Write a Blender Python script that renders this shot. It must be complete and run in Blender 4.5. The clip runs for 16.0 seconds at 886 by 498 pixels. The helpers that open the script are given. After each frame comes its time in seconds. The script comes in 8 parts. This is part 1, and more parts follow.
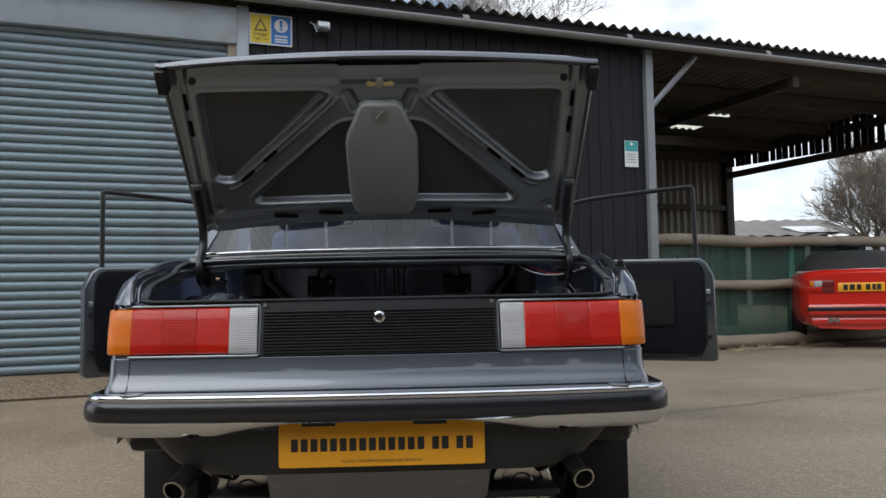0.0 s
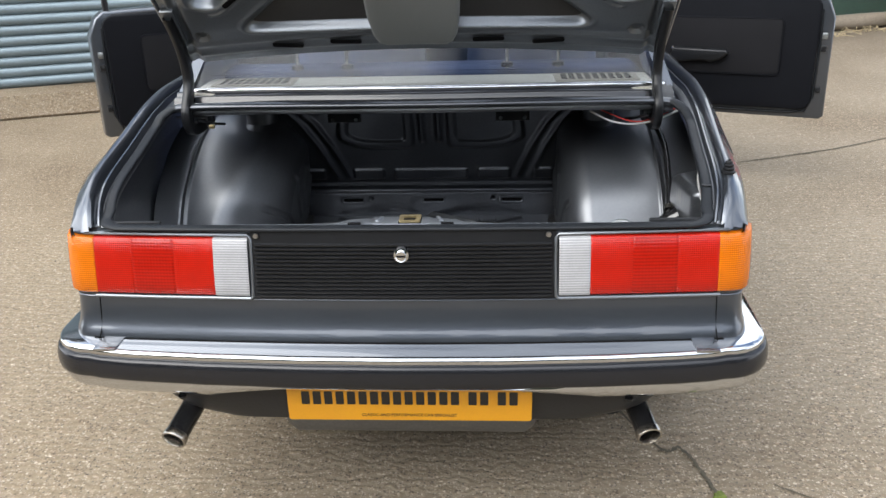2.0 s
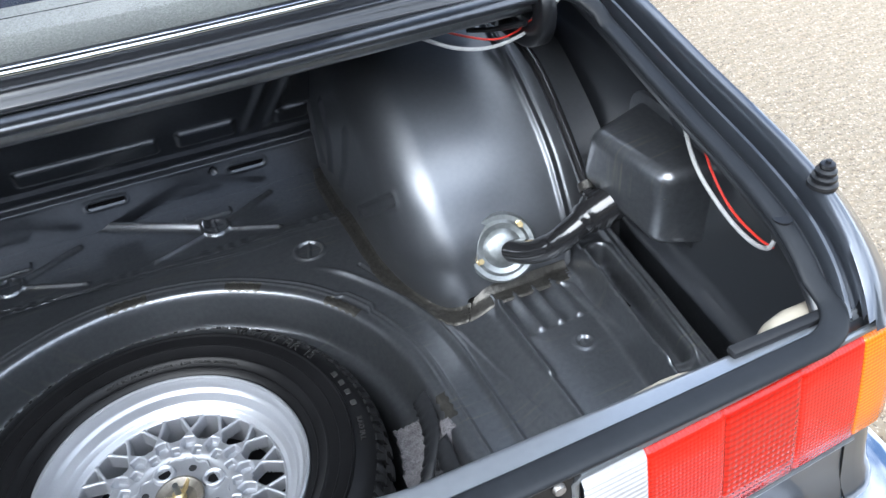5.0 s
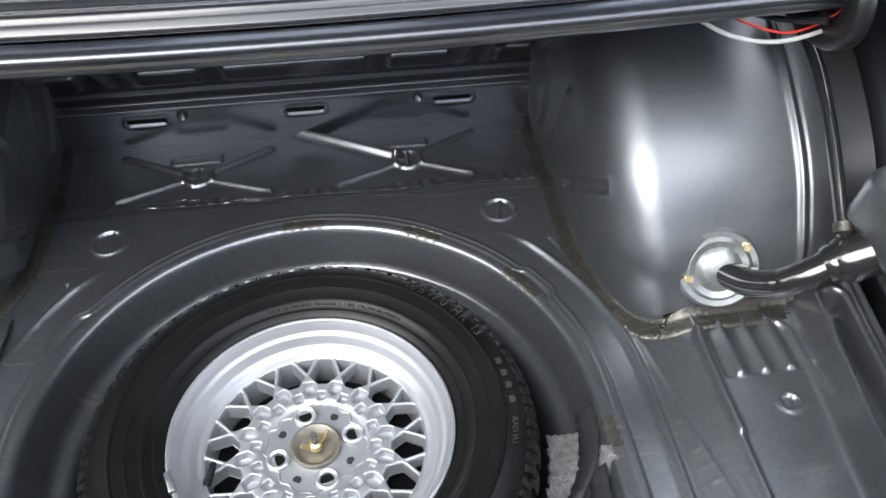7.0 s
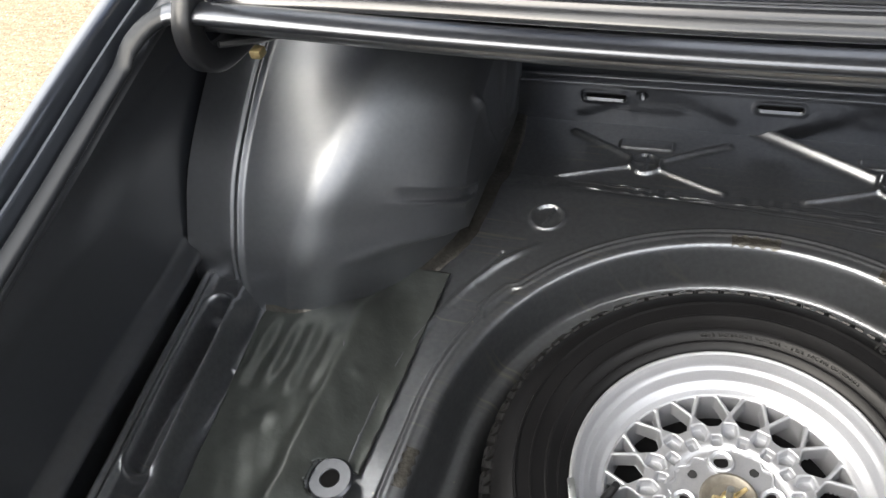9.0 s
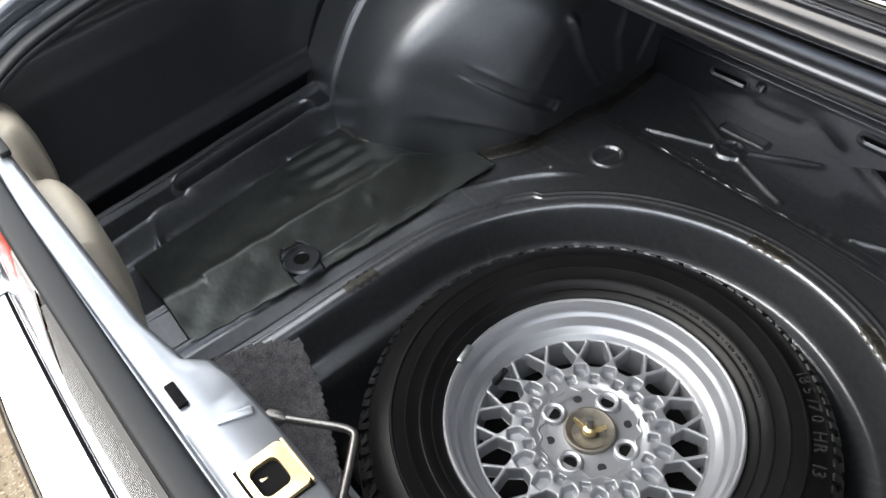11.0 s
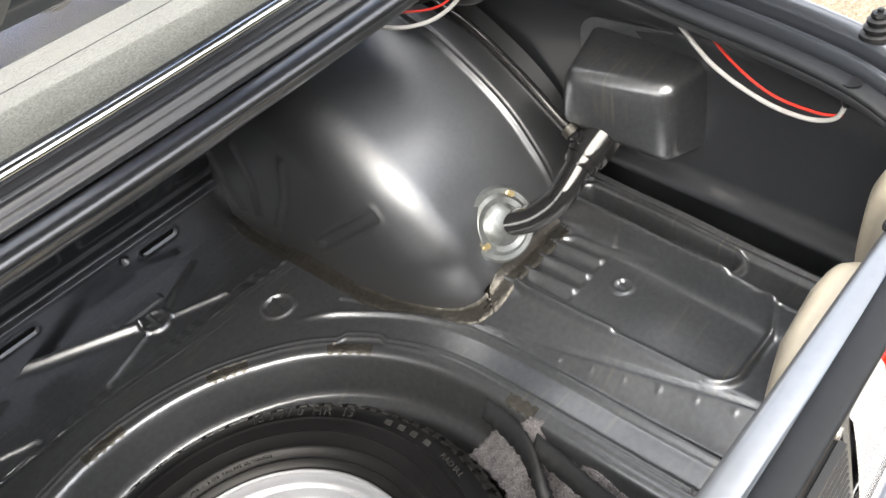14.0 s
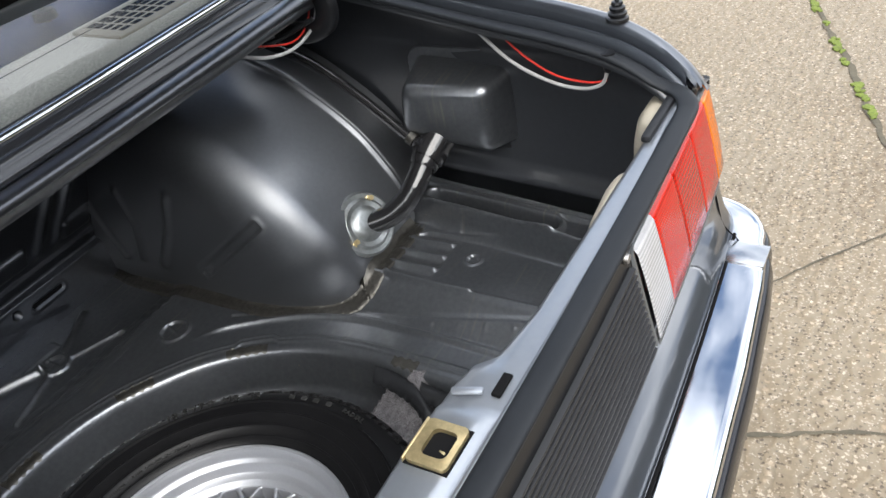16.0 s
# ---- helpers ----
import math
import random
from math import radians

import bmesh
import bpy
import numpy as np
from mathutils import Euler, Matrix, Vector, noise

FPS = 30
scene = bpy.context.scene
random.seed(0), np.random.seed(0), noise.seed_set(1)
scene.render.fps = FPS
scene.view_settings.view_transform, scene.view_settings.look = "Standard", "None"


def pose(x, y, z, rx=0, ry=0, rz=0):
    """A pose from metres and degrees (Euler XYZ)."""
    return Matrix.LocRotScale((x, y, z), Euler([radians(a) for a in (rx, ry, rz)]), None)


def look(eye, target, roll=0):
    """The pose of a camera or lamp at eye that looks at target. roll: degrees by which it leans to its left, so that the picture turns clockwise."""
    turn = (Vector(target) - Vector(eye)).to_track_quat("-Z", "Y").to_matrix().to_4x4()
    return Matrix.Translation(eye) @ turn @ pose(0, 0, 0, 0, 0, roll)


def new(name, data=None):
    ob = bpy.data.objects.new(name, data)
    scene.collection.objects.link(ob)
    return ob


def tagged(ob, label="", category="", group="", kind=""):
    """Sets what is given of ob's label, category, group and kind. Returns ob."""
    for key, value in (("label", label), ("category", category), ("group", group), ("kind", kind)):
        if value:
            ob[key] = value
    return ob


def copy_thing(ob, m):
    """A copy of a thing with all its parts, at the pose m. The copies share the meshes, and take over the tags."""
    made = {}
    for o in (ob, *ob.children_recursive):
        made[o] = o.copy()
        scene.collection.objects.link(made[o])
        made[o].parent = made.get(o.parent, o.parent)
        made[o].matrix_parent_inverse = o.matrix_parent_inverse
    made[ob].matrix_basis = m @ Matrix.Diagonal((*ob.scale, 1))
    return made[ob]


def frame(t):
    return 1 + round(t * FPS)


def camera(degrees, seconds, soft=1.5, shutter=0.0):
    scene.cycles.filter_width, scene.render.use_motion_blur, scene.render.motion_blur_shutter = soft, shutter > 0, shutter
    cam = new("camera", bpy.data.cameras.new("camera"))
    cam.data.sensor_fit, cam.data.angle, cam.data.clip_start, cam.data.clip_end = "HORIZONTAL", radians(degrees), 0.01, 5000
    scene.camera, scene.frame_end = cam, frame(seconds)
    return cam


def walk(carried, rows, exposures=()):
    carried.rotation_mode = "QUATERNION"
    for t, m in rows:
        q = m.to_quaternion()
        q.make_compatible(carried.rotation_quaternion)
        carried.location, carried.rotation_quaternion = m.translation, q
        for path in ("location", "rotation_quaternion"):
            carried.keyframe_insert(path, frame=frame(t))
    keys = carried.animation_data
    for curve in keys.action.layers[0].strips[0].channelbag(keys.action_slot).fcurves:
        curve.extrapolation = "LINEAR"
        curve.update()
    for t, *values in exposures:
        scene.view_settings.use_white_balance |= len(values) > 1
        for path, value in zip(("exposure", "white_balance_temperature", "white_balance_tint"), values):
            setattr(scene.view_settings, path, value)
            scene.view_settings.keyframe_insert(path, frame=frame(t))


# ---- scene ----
# ---------------- camera ----------------
cam = camera(57.2, 16.0)
PATH = [
    (0, (0.109, -0.438, 0.8), (0.169, 1.559, 0.907), -1.1),
    (0.5, (0.147, -0.408, 1.003), (0.198, 1.584, 0.826), -1.7),
    (1, (0.232, -0.35, 1.299), (0.266, 1.6, 0.855), -0.2),
    (1.5, (0.196, -0.093, 1.35), (0.108, 1.805, 0.724), -1.4),
    (2, (0.18, 0.182, 1.367), (0.066, 2.027, 0.603), -1.6),
    (2.5, (0.167, 0.458, 1.385), (0.056, 2.215, 0.435), -1.7),
    (3, (0.154, 0.675, 1.37), (0.268, 2.387, 0.342), -4.7),
    (3.5, (0.122, 0.888, 1.352), (0.5, 2.521, 0.261), -5.2),
    (3.7, (0.068, 0.976, 1.347), (0.496, 2.586, 0.242), -6.5),
    (5.8, (0.114, 1.473, 1.318), (0.759, 2.807, -0.025), -0.1),
    (6, (0.132, 1.487, 1.317), (0.674, 2.852, -0.041), 0.9),
    (6.5, (0.122, 1.529, 1.316), (0.477, 2.921, -0.076), 0.2),
    (7, (0.08, 1.534, 1.318), (0.265, 2.936, -0.097), -0.2),
    (7.5, (0.037, 1.549, 1.322), (0.038, 2.94, -0.115), -1.7),
    (8, (-0.01, 1.563, 1.319), (-0.3, 2.936, -0.105), -6.3),
    (8.5, (-0.063, 1.6, 1.316), (-0.518, 2.94, -0.097), -10.7),
    (9, (-0.049, 1.636, 1.311), (-0.706, 2.874, -0.116), -12.5),
    (9.2, (-0.009, 1.638, 1.3), (-0.782, 2.812, -0.123), -11.9),
    (11.3, (0.376, 1.685, 1.287), (-0.799, 2.463, -0.132), -8.4),
    (11.5, (0.394, 1.687, 1.276), (-0.799, 2.454, -0.134), -9.6),
    (12, (0.363, 1.691, 1.281), (-0.733, 2.584, -0.133), -11.7),
    (12.5, (0.256, 1.688, 1.266), (-0.344, 2.968, -0.148), -12.6),
    (13, (0.184, 1.628, 1.262), (0.145, 3.043, -0.15), -11.7),
    (13.5, (0.084, 1.593, 1.275), (0.578, 2.916, -0.142), -13.4),
    (14, (-0.075, 1.6, 1.29), (0.869, 2.761, -0.037), -13.3),
    (14.5, (-0.166, 1.581, 1.304), (1.088, 2.597, 0.123), -10.5),
    (15, (-0.239, 1.606, 1.296), (1.091, 2.532, 0.124), -12.5),
    (15.5, (-0.285, 1.585, 1.29), (1.074, 2.47, 0.12), -13.7),
    (16, (-0.305, 1.461, 1.281), (1.007, 2.41, 0.106), -11.9),
]
EXPOSURES = [(0, -0.3, 6150, 9), (0.5, 0.2, 6300, 9), (1.0, 0.55, 6600, 10), (1.5, 0.72, 6500, 10), (2.0, 0.72, 6250, 9), (3.0, 0.78, 5800, 8), (3.7, 1.02, 5500, 7), (6.0, 1.6, 6000, 8), (8.0, 1.8, 6550, 9), (9.2, 1.68, 6900, 9), (11.3, 0.98, 6450, 9), (12.0, 0.92, 6400, 9), (12.5, 1.3, 6500, 9), (13.0, 1.93, 6750, 10), (13.5, 2.08, 6950, 10), (14.0, 1.65, 7000, 10), (14.5, 1.17, 6950, 10), (15.0, 1.05, 6850, 10), (16.0, 0.88, 6350, 9)]
walk(cam, [(t, look(eye, target, roll)) for t, eye, target, roll in PATH], EXPOSURES)

# ---------------- world and light ----------------
SUN_EL, SUN_ROT = radians(46), radians(228)
world = bpy.data.worlds.new("sky")
scene.world = world
world.use_nodes = True
wn, wl = world.node_tree.nodes, world.node_tree.links
wn.clear()
w_out = wn.new("ShaderNodeOutputWorld")
w_bg = wn.new("ShaderNodeBackground")
w_sky = wn.new("ShaderNodeTexSky")
w_sky.sky_type = "NISHITA"
w_sky.sun_disc = False
w_sky.sun_elevation, w_sky.sun_rotation = SUN_EL, SUN_ROT
w_sky.air_density, w_sky.dust_density = 1.0, 1.5
w_co = wn.new("ShaderNodeTexCoord")
w_map = wn.new("ShaderNodeMapping")
w_map.inputs["Scale"].default_value = (1.6, 1.6, 3.4)
w_map.inputs["Location"].default_value = (0.35, 0.1, 0.2)
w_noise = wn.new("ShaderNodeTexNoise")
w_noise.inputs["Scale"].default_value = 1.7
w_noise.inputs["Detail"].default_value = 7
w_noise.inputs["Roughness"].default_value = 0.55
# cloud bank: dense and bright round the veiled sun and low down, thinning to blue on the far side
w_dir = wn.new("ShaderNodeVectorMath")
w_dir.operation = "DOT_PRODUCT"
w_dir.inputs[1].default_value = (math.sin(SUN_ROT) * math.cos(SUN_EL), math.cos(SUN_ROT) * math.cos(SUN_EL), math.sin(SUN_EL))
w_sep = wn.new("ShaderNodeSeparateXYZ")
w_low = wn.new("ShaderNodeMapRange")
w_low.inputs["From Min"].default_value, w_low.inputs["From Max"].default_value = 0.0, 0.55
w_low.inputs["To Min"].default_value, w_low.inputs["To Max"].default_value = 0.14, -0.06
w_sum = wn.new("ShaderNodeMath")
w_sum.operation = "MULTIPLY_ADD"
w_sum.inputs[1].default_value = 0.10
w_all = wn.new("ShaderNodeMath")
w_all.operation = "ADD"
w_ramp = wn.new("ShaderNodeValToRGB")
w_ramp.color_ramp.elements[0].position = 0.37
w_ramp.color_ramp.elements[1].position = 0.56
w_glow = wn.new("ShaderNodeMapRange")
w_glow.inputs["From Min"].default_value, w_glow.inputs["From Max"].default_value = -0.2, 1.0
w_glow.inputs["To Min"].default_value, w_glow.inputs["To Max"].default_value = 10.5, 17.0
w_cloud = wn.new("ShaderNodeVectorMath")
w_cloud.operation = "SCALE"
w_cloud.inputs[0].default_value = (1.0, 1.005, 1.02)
w_mix = wn.new("ShaderNodeMixRGB")
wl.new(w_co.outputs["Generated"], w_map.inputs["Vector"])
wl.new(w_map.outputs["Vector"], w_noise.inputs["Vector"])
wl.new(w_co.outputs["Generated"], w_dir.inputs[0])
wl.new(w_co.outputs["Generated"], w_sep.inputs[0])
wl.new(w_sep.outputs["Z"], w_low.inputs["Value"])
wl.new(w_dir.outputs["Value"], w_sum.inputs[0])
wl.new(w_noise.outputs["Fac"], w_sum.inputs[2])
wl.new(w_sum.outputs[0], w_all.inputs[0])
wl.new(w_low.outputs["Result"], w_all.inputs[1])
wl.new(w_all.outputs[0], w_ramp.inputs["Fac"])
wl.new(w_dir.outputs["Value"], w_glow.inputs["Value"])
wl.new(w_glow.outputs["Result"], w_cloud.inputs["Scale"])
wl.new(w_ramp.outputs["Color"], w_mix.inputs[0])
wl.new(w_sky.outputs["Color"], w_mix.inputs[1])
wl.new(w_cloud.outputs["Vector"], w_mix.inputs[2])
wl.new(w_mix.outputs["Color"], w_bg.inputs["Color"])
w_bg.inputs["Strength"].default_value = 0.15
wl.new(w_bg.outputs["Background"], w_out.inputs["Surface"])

sun_data = bpy.data.lights.new("sun", "SUN")
sun_data.energy, sun_data.angle, sun_data.color = 1.9, radians(50), (1.0, 0.95, 0.87)
sun = new("sun", sun_data)
# the sky's sun_rotation runs clockwise from +y
sun_dir = Vector((math.sin(SUN_ROT) * math.cos(SUN_EL), math.cos(SUN_ROT) * math.cos(SUN_EL), math.sin(SUN_EL)))
sun.matrix_world = look(sun_dir * 30, (0, 0, 0))


# ---------------- materials ----------------
def surface(name, col, rough=0.5, metal=0.0, var=0.12, scale=6.0, fine=90.0, bump=0.1, dist=0.002,
            coat=0.0, rvar=0.12, spec=0.5, stain=None, stretch=(1, 1, 1), coatr=0.04):
    """A painted, cast or moulded surface: two scales of tone, uneven gloss, fine relief."""
    m = bpy.data.materials.new(name)
    m.use_nodes = True
    n, l = m.node_tree.nodes, m.node_tree.links
    p = n["Principled BSDF"]
    co = n.new("ShaderNodeTexCoord")
    mp = n.new("ShaderNodeMapping")
    mp.inputs["Scale"].default_value = stretch
    l.new(co.outputs["Object"], mp.inputs["Vector"])
    big = n.new("ShaderNodeTexNoise")
    big.inputs["Scale"].default_value, big.inputs["Detail"].default_value = scale, 5
    small = n.new("ShaderNodeTexNoise")
    small.inputs["Scale"].default_value, small.inputs["Detail"].default_value = fine, 3
    for t in (big, small):
        l.new(mp.outputs["Vector"], t.inputs["Vector"])
    add = n.new("ShaderNodeMath")
    add.operation = "ADD"
    l.new(big.outputs["Fac"], add.inputs[0])
    l.new(small.outputs["Fac"], add.inputs[1])
    tone = n.new("ShaderNodeMapRange")
    tone.inputs["From Min"].default_value, tone.inputs["From Max"].default_value = 0.6, 1.4
    tone.inputs["To Min"].default_value, tone.inputs["To Max"].default_value = 1 - var, 1 + var
    l.new(add.outputs[0], tone.inputs["Value"])
    mul = n.new("ShaderNodeVectorMath")
    mul.operation = "SCALE"
    mul.inputs[0].default_value = col
    l.new(tone.outputs["Result"], mul.inputs["Scale"])
    last = mul.outputs["Vector"]
    if stain:
        st = n.new("ShaderNodeTexNoise")
        st.inputs["Scale"].default_value, st.inputs["Detail"].default_value = stain[1], 6
        l.new(co.outputs["Object"], st.inputs["Vector"])
        sr = n.new("ShaderNodeValToRGB")
        sr.color_ramp.elements[0].position, sr.color_ramp.elements[1].position = stain[2], stain[3]
        l.new(st.outputs["Fac"], sr.inputs["Fac"])
        mx = n.new("ShaderNodeMixRGB")
        mx.inputs[2].default_value = (*stain[0], 1)
        l.new(sr.outputs["Color"], mx.inputs[0])
        l.new(last, mx.inputs[1])
        last = mx.outputs["Color"]
    l.new(last, p.inputs["Base Color"])
    rr = n.new("ShaderNodeMapRange")
    rr.inputs["From Min"].default_value, rr.inputs["From Max"].default_value = 0.6, 1.4
    rr.inputs["To Min"].default_value = max(rough - rvar * rough, 0.02)
    rr.inputs["To Max"].default_value = min(rough + rvar * rough, 1)
    l.new(add.outputs[0], rr.inputs["Value"])
    l.new(rr.outputs["Result"], p.inputs["Roughness"])
    p.inputs["Metallic"].default_value = metal
    p.inputs["Specular IOR Level"].default_value = spec
    p.inputs["Coat Weight"].default_value = coat
    p.inputs["Coat Roughness"].default_value = coatr
    if bump:
        b = n.new("ShaderNodeBump")
        b.inputs["Strength"].default_value, b.inputs["Distance"].default_value = bump, dist
        l.new(small.outputs["Fac"], b.inputs["Height"])
        l.new(b.outputs["Normal"], p.inputs["Normal"])
    return m


def lens_material(name, col, rough=0.12, ribs=75, across=75):
    """Moulded lamp plastic: fine horizontal flutes, their light and shade put into the colour."""
    m = surface(name, col, rough, var=0.10, scale=30, fine=300, bump=0.0)
    n, l = m.node_tree.nodes, m.node_tree.links
    p = n["Principled BSDF"]
    co = n.new("ShaderNodeTexCoord")
    wv = n.new("ShaderNodeTexWave")
    wv.bands_direction = "Z"
    wv.inputs["Scale"].default_value = ribs
    wx = n.new("ShaderNodeTexWave")
    wx.bands_direction = "X"
    wx.inputs["Scale"].default_value = across
    hsum = n.new("ShaderNodeMath")
    hsum.operation = "ADD"
    l.new(co.outputs["Object"], wv.inputs["Vector"])
    l.new(co.outputs["Object"], wx.inputs["Vector"])
    l.new(wv.outputs["Fac"], hsum.inputs[0])
    l.new(wx.outputs["Fac"], hsum.inputs[1])
    b = n.new("ShaderNodeBump")
    b.inputs["Strength"].default_value, b.inputs["Distance"].default_value = 0.35, 0.0010
    # light gathered and lost by the flutes, painted as stripes of base colour
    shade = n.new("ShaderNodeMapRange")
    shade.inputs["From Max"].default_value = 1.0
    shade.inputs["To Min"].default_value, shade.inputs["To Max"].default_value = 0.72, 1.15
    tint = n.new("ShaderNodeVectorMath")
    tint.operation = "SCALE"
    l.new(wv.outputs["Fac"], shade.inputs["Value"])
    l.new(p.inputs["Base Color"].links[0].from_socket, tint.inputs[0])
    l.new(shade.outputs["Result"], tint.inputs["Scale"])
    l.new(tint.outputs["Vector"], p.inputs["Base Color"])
    l.new(hsum.outputs[0], b.inputs["Height"])
    l.new(b.outputs["Normal"], p.inputs["Normal"])
    p.inputs["Specular IOR Level"].default_value = 0.22
    p.inputs["Coat Weight"].default_value, p.inputs["Coat Roughness"].default_value = 0.25, 0.03
    return m


def glass_material(name, tint=(0.62, 0.68, 0.72), gloss=0.10):
    m = bpy.data.materials.new(name)
    m.use_nodes = True
    n, l = m.node_tree.nodes, m.node_tree.links
    n.remove(n["Principled BSDF"])
    tr = n.new("ShaderNodeBsdfTransparent")
    tr.inputs["Color"].default_value = (*tint, 1)
    gl = n.new("ShaderNodeBsdfGlossy")
    gl.inputs["Roughness"].default_value = 0.02
    fr = n.new("ShaderNodeFresnel")
    fr.inputs["IOR"].default_value = 1.52
    ad = n.new("ShaderNodeMath")
    ad.operation = "ADD"
    ad.use_clamp = True
    ad.inputs[1].default_value = gloss
    mx = n.new("ShaderNodeMixShader")
    l.new(fr.outputs[0], ad.inputs[0])
    l.new(ad.outputs[0], mx.inputs[0])
    l.new(tr.outputs[0], mx.inputs[1])
    l.new(gl.outputs[0], mx.inputs[2])
    l.new(mx.outputs[0], n["Material Output"].inputs["Surface"])
    return m


def concrete_material():
    """Old yard concrete: exposed flint aggregate in a sandy matrix, oil and soil stains."""
    m = surface("yard_concrete", (0.211, 0.170, 0.118), 0.85, var=0.20, scale=0.6, fine=55, bump=0.35, dist=0.004, spec=0.3)
    n, l = m.node_tree.nodes, m.node_tree.links
    p = n["Principled BSDF"]
    base = p.inputs["Base Color"].links[0].from_socket
    co = n.new("ShaderNodeTexCoord")
    # browner, muddier towards the shutter; greyer on the open side
    sx = n.new("ShaderNodeSeparateXYZ")
    l.new(co.outputs["Object"], sx.inputs[0])
    drift = n.new("ShaderNodeTexNoise")
    drift.inputs["Scale"].default_value, drift.inputs["Detail"].default_value = 0.9, 5
    l.new(co.outputs["Object"], drift.inputs["Vector"])
    dm = n.new("ShaderNodeMath")
    dm.operation = "MULTIPLY_ADD"
    dm.inputs[1].default_value = 3.0
    l.new(drift.outputs["Fac"], dm.inputs[0])
    l.new(sx.outputs[0], dm.inputs[2])
    dr = n.new("ShaderNodeMapRange")
    dr.inputs["From Min"].default_value, dr.inputs["From Max"].default_value = 0.3, 3.0
    l.new(dm.outputs[0], dr.inputs["Value"])
    grey = n.new("ShaderNodeMixRGB")
    grey.blend_type = "MULTIPLY"
    grey.inputs[2].default_value = (0.94, 0.985, 1.07, 1)
    l.new(dr.outputs["Result"], grey.inputs[0])
    l.new(base, grey.inputs[1])
    base = grey.outputs["Color"]
    # soil and oil
    st = n.new("ShaderNodeTexNoise")
    st.inputs["Scale"].default_value, st.inputs["Detail"].default_value = 0.55, 8
    l.new(co.outputs["Object"], st.inputs["Vector"])
    sr = n.new("ShaderNodeValToRGB")
    sr.color_ramp.elements[0].position, sr.color_ramp.elements[1].position = 0.50, 0.72
    l.new(st.outputs["Fac"], sr.inputs["Fac"])
    mx0 = n.new("ShaderNodeMixRGB")
    mx0.blend_type = "MULTIPLY"
    mx0.inputs[2].default_value = (0.60, 0.54, 0.48, 1)
    l.new(sr.outputs["Color"], mx0.inputs[0])
    l.new(base, mx0.inputs[1])
    last = mx0.outputs["Color"]
    # broken, uneven stone outlines
    wob = n.new("ShaderNodeTexNoise")
    wob.inputs["Scale"].default_value, wob.inputs["Detail"].default_value = 140, 3
    l.new(co.outputs["Object"], wob.inputs["Vector"])
    jag = n.new("ShaderNodeVectorMath")
    jag.operation = "MULTIPLY_ADD"
    jag.inputs[1].default_value = (0.014, 0.014, 0.014)
    l.new(wob.outputs["Color"], jag.inputs[0])
    l.new(co.outputs["Object"], jag.inputs[2])
    # stones: pale and dark
    for sc, lo, hi, colr, thr in ((85, 0.10, 0.20, (0.42, 0.365, 0.285), 0.78), (110, 0.10, 0.22, (0.07, 0.057, 0.045), 0.62),
                                  (45, 0.08, 0.15, (0.31, 0.25, 0.18), 0.72), (150, 0.1, 0.2, (0.36, 0.31, 0.245), 0.5)):
        vo = n.new("ShaderNodeTexVoronoi")
        vo.inputs["Scale"].default_value = sc
        l.new(jag.outputs["Vector"], vo.inputs["Vector"])
        rim = n.new("ShaderNodeMapRange")
        rim.inputs["From Min"].default_value, rim.inputs["From Max"].default_value = hi * 2.2, lo * 2.2
        l.new(vo.outputs["Distance"], rim.inputs["Value"])
        sep = n.new("ShaderNodeSeparateColor")
        l.new(vo.outputs["Color"], sep.inputs["Color"])
        pick = n.new("ShaderNodeMath")
        pick.operation = "GREATER_THAN"
        pick.inputs[1].default_value = thr
        l.new(sep.outputs[0], pick.inputs[0])
        both = n.new("ShaderNodeMath")
        both.operation = "MULTIPLY"
        l.new(rim.outputs["Result"], both.inputs[0])
        l.new(pick.outputs[0], both.inputs[1])
        soft = n.new("ShaderNodeMath")
        soft.operation = "MULTIPLY"
        soft.inputs[1].default_value = 0.85
        l.new(both.outputs[0], soft.inputs[0])
        mx = n.new("ShaderNodeMixRGB")
        mx.inputs[2].default_value = (*colr, 1)
        l.new(soft.outputs[0], mx.inputs[0])
        l.new(last, mx.inputs[1])
        last = mx.outputs["Color"]
    l.new(last, p.inputs["Base Color"])
    # tamped ridges
    wv = n.new("ShaderNodeTexWave")
    wv.bands_direction = "Y"
    wv.inputs["Scale"].default_value, wv.inputs["Distortion"].default_value = 9, 9
    wv.inputs["Detail"].default_value, wv.inputs["Detail Scale"].default_value = 3, 2
    l.new(co.outputs["Object"], wv.inputs["Vector"])
    # soil caught between the ridges
    patch = n.new("ShaderNodeTexNoise")
    patch.inputs["Scale"].default_value, patch.inputs["Detail"].default_value = 16, 6
    l.new(co.outputs["Object"], patch.inputs["Vector"])
    both = n.new("ShaderNodeMath")
    both.operation = "MULTIPLY"
    l.new(wv.outputs["Fac"], both.inputs[0])
    l.new(patch.outputs["Fac"], both.inputs[1])
    soil = n.new("ShaderNodeMapRange")
    soil.inputs["From Min"].default_value, soil.inputs["From Max"].default_value = 0.12, 0.50
    soil.inputs["To Min"].default_value, soil.inputs["To Max"].default_value = 0.0, 0.40
    l.new(both.outputs[0], soil.inputs["Value"])
    mx = n.new("ShaderNodeMixRGB")
    mx.blend_type = "MULTIPLY"
    mx.inputs[2].default_value = (0.70, 0.62, 0.50, 1)
    l.new(soil.outputs["Result"], mx.inputs[0])
    l.new(last, mx.inputs[1])
    l.new(mx.outputs["Color"], p.inputs["Base Color"])
    b2 = n.new("ShaderNodeBump")
    b2.inputs["Strength"].default_value, b2.inputs["Distance"].default_value = 0.34, 0.007
    l.new(wv.outputs["Fac"], b2.inputs["Height"])
    old = p.inputs["Normal"].links[0].from_socket
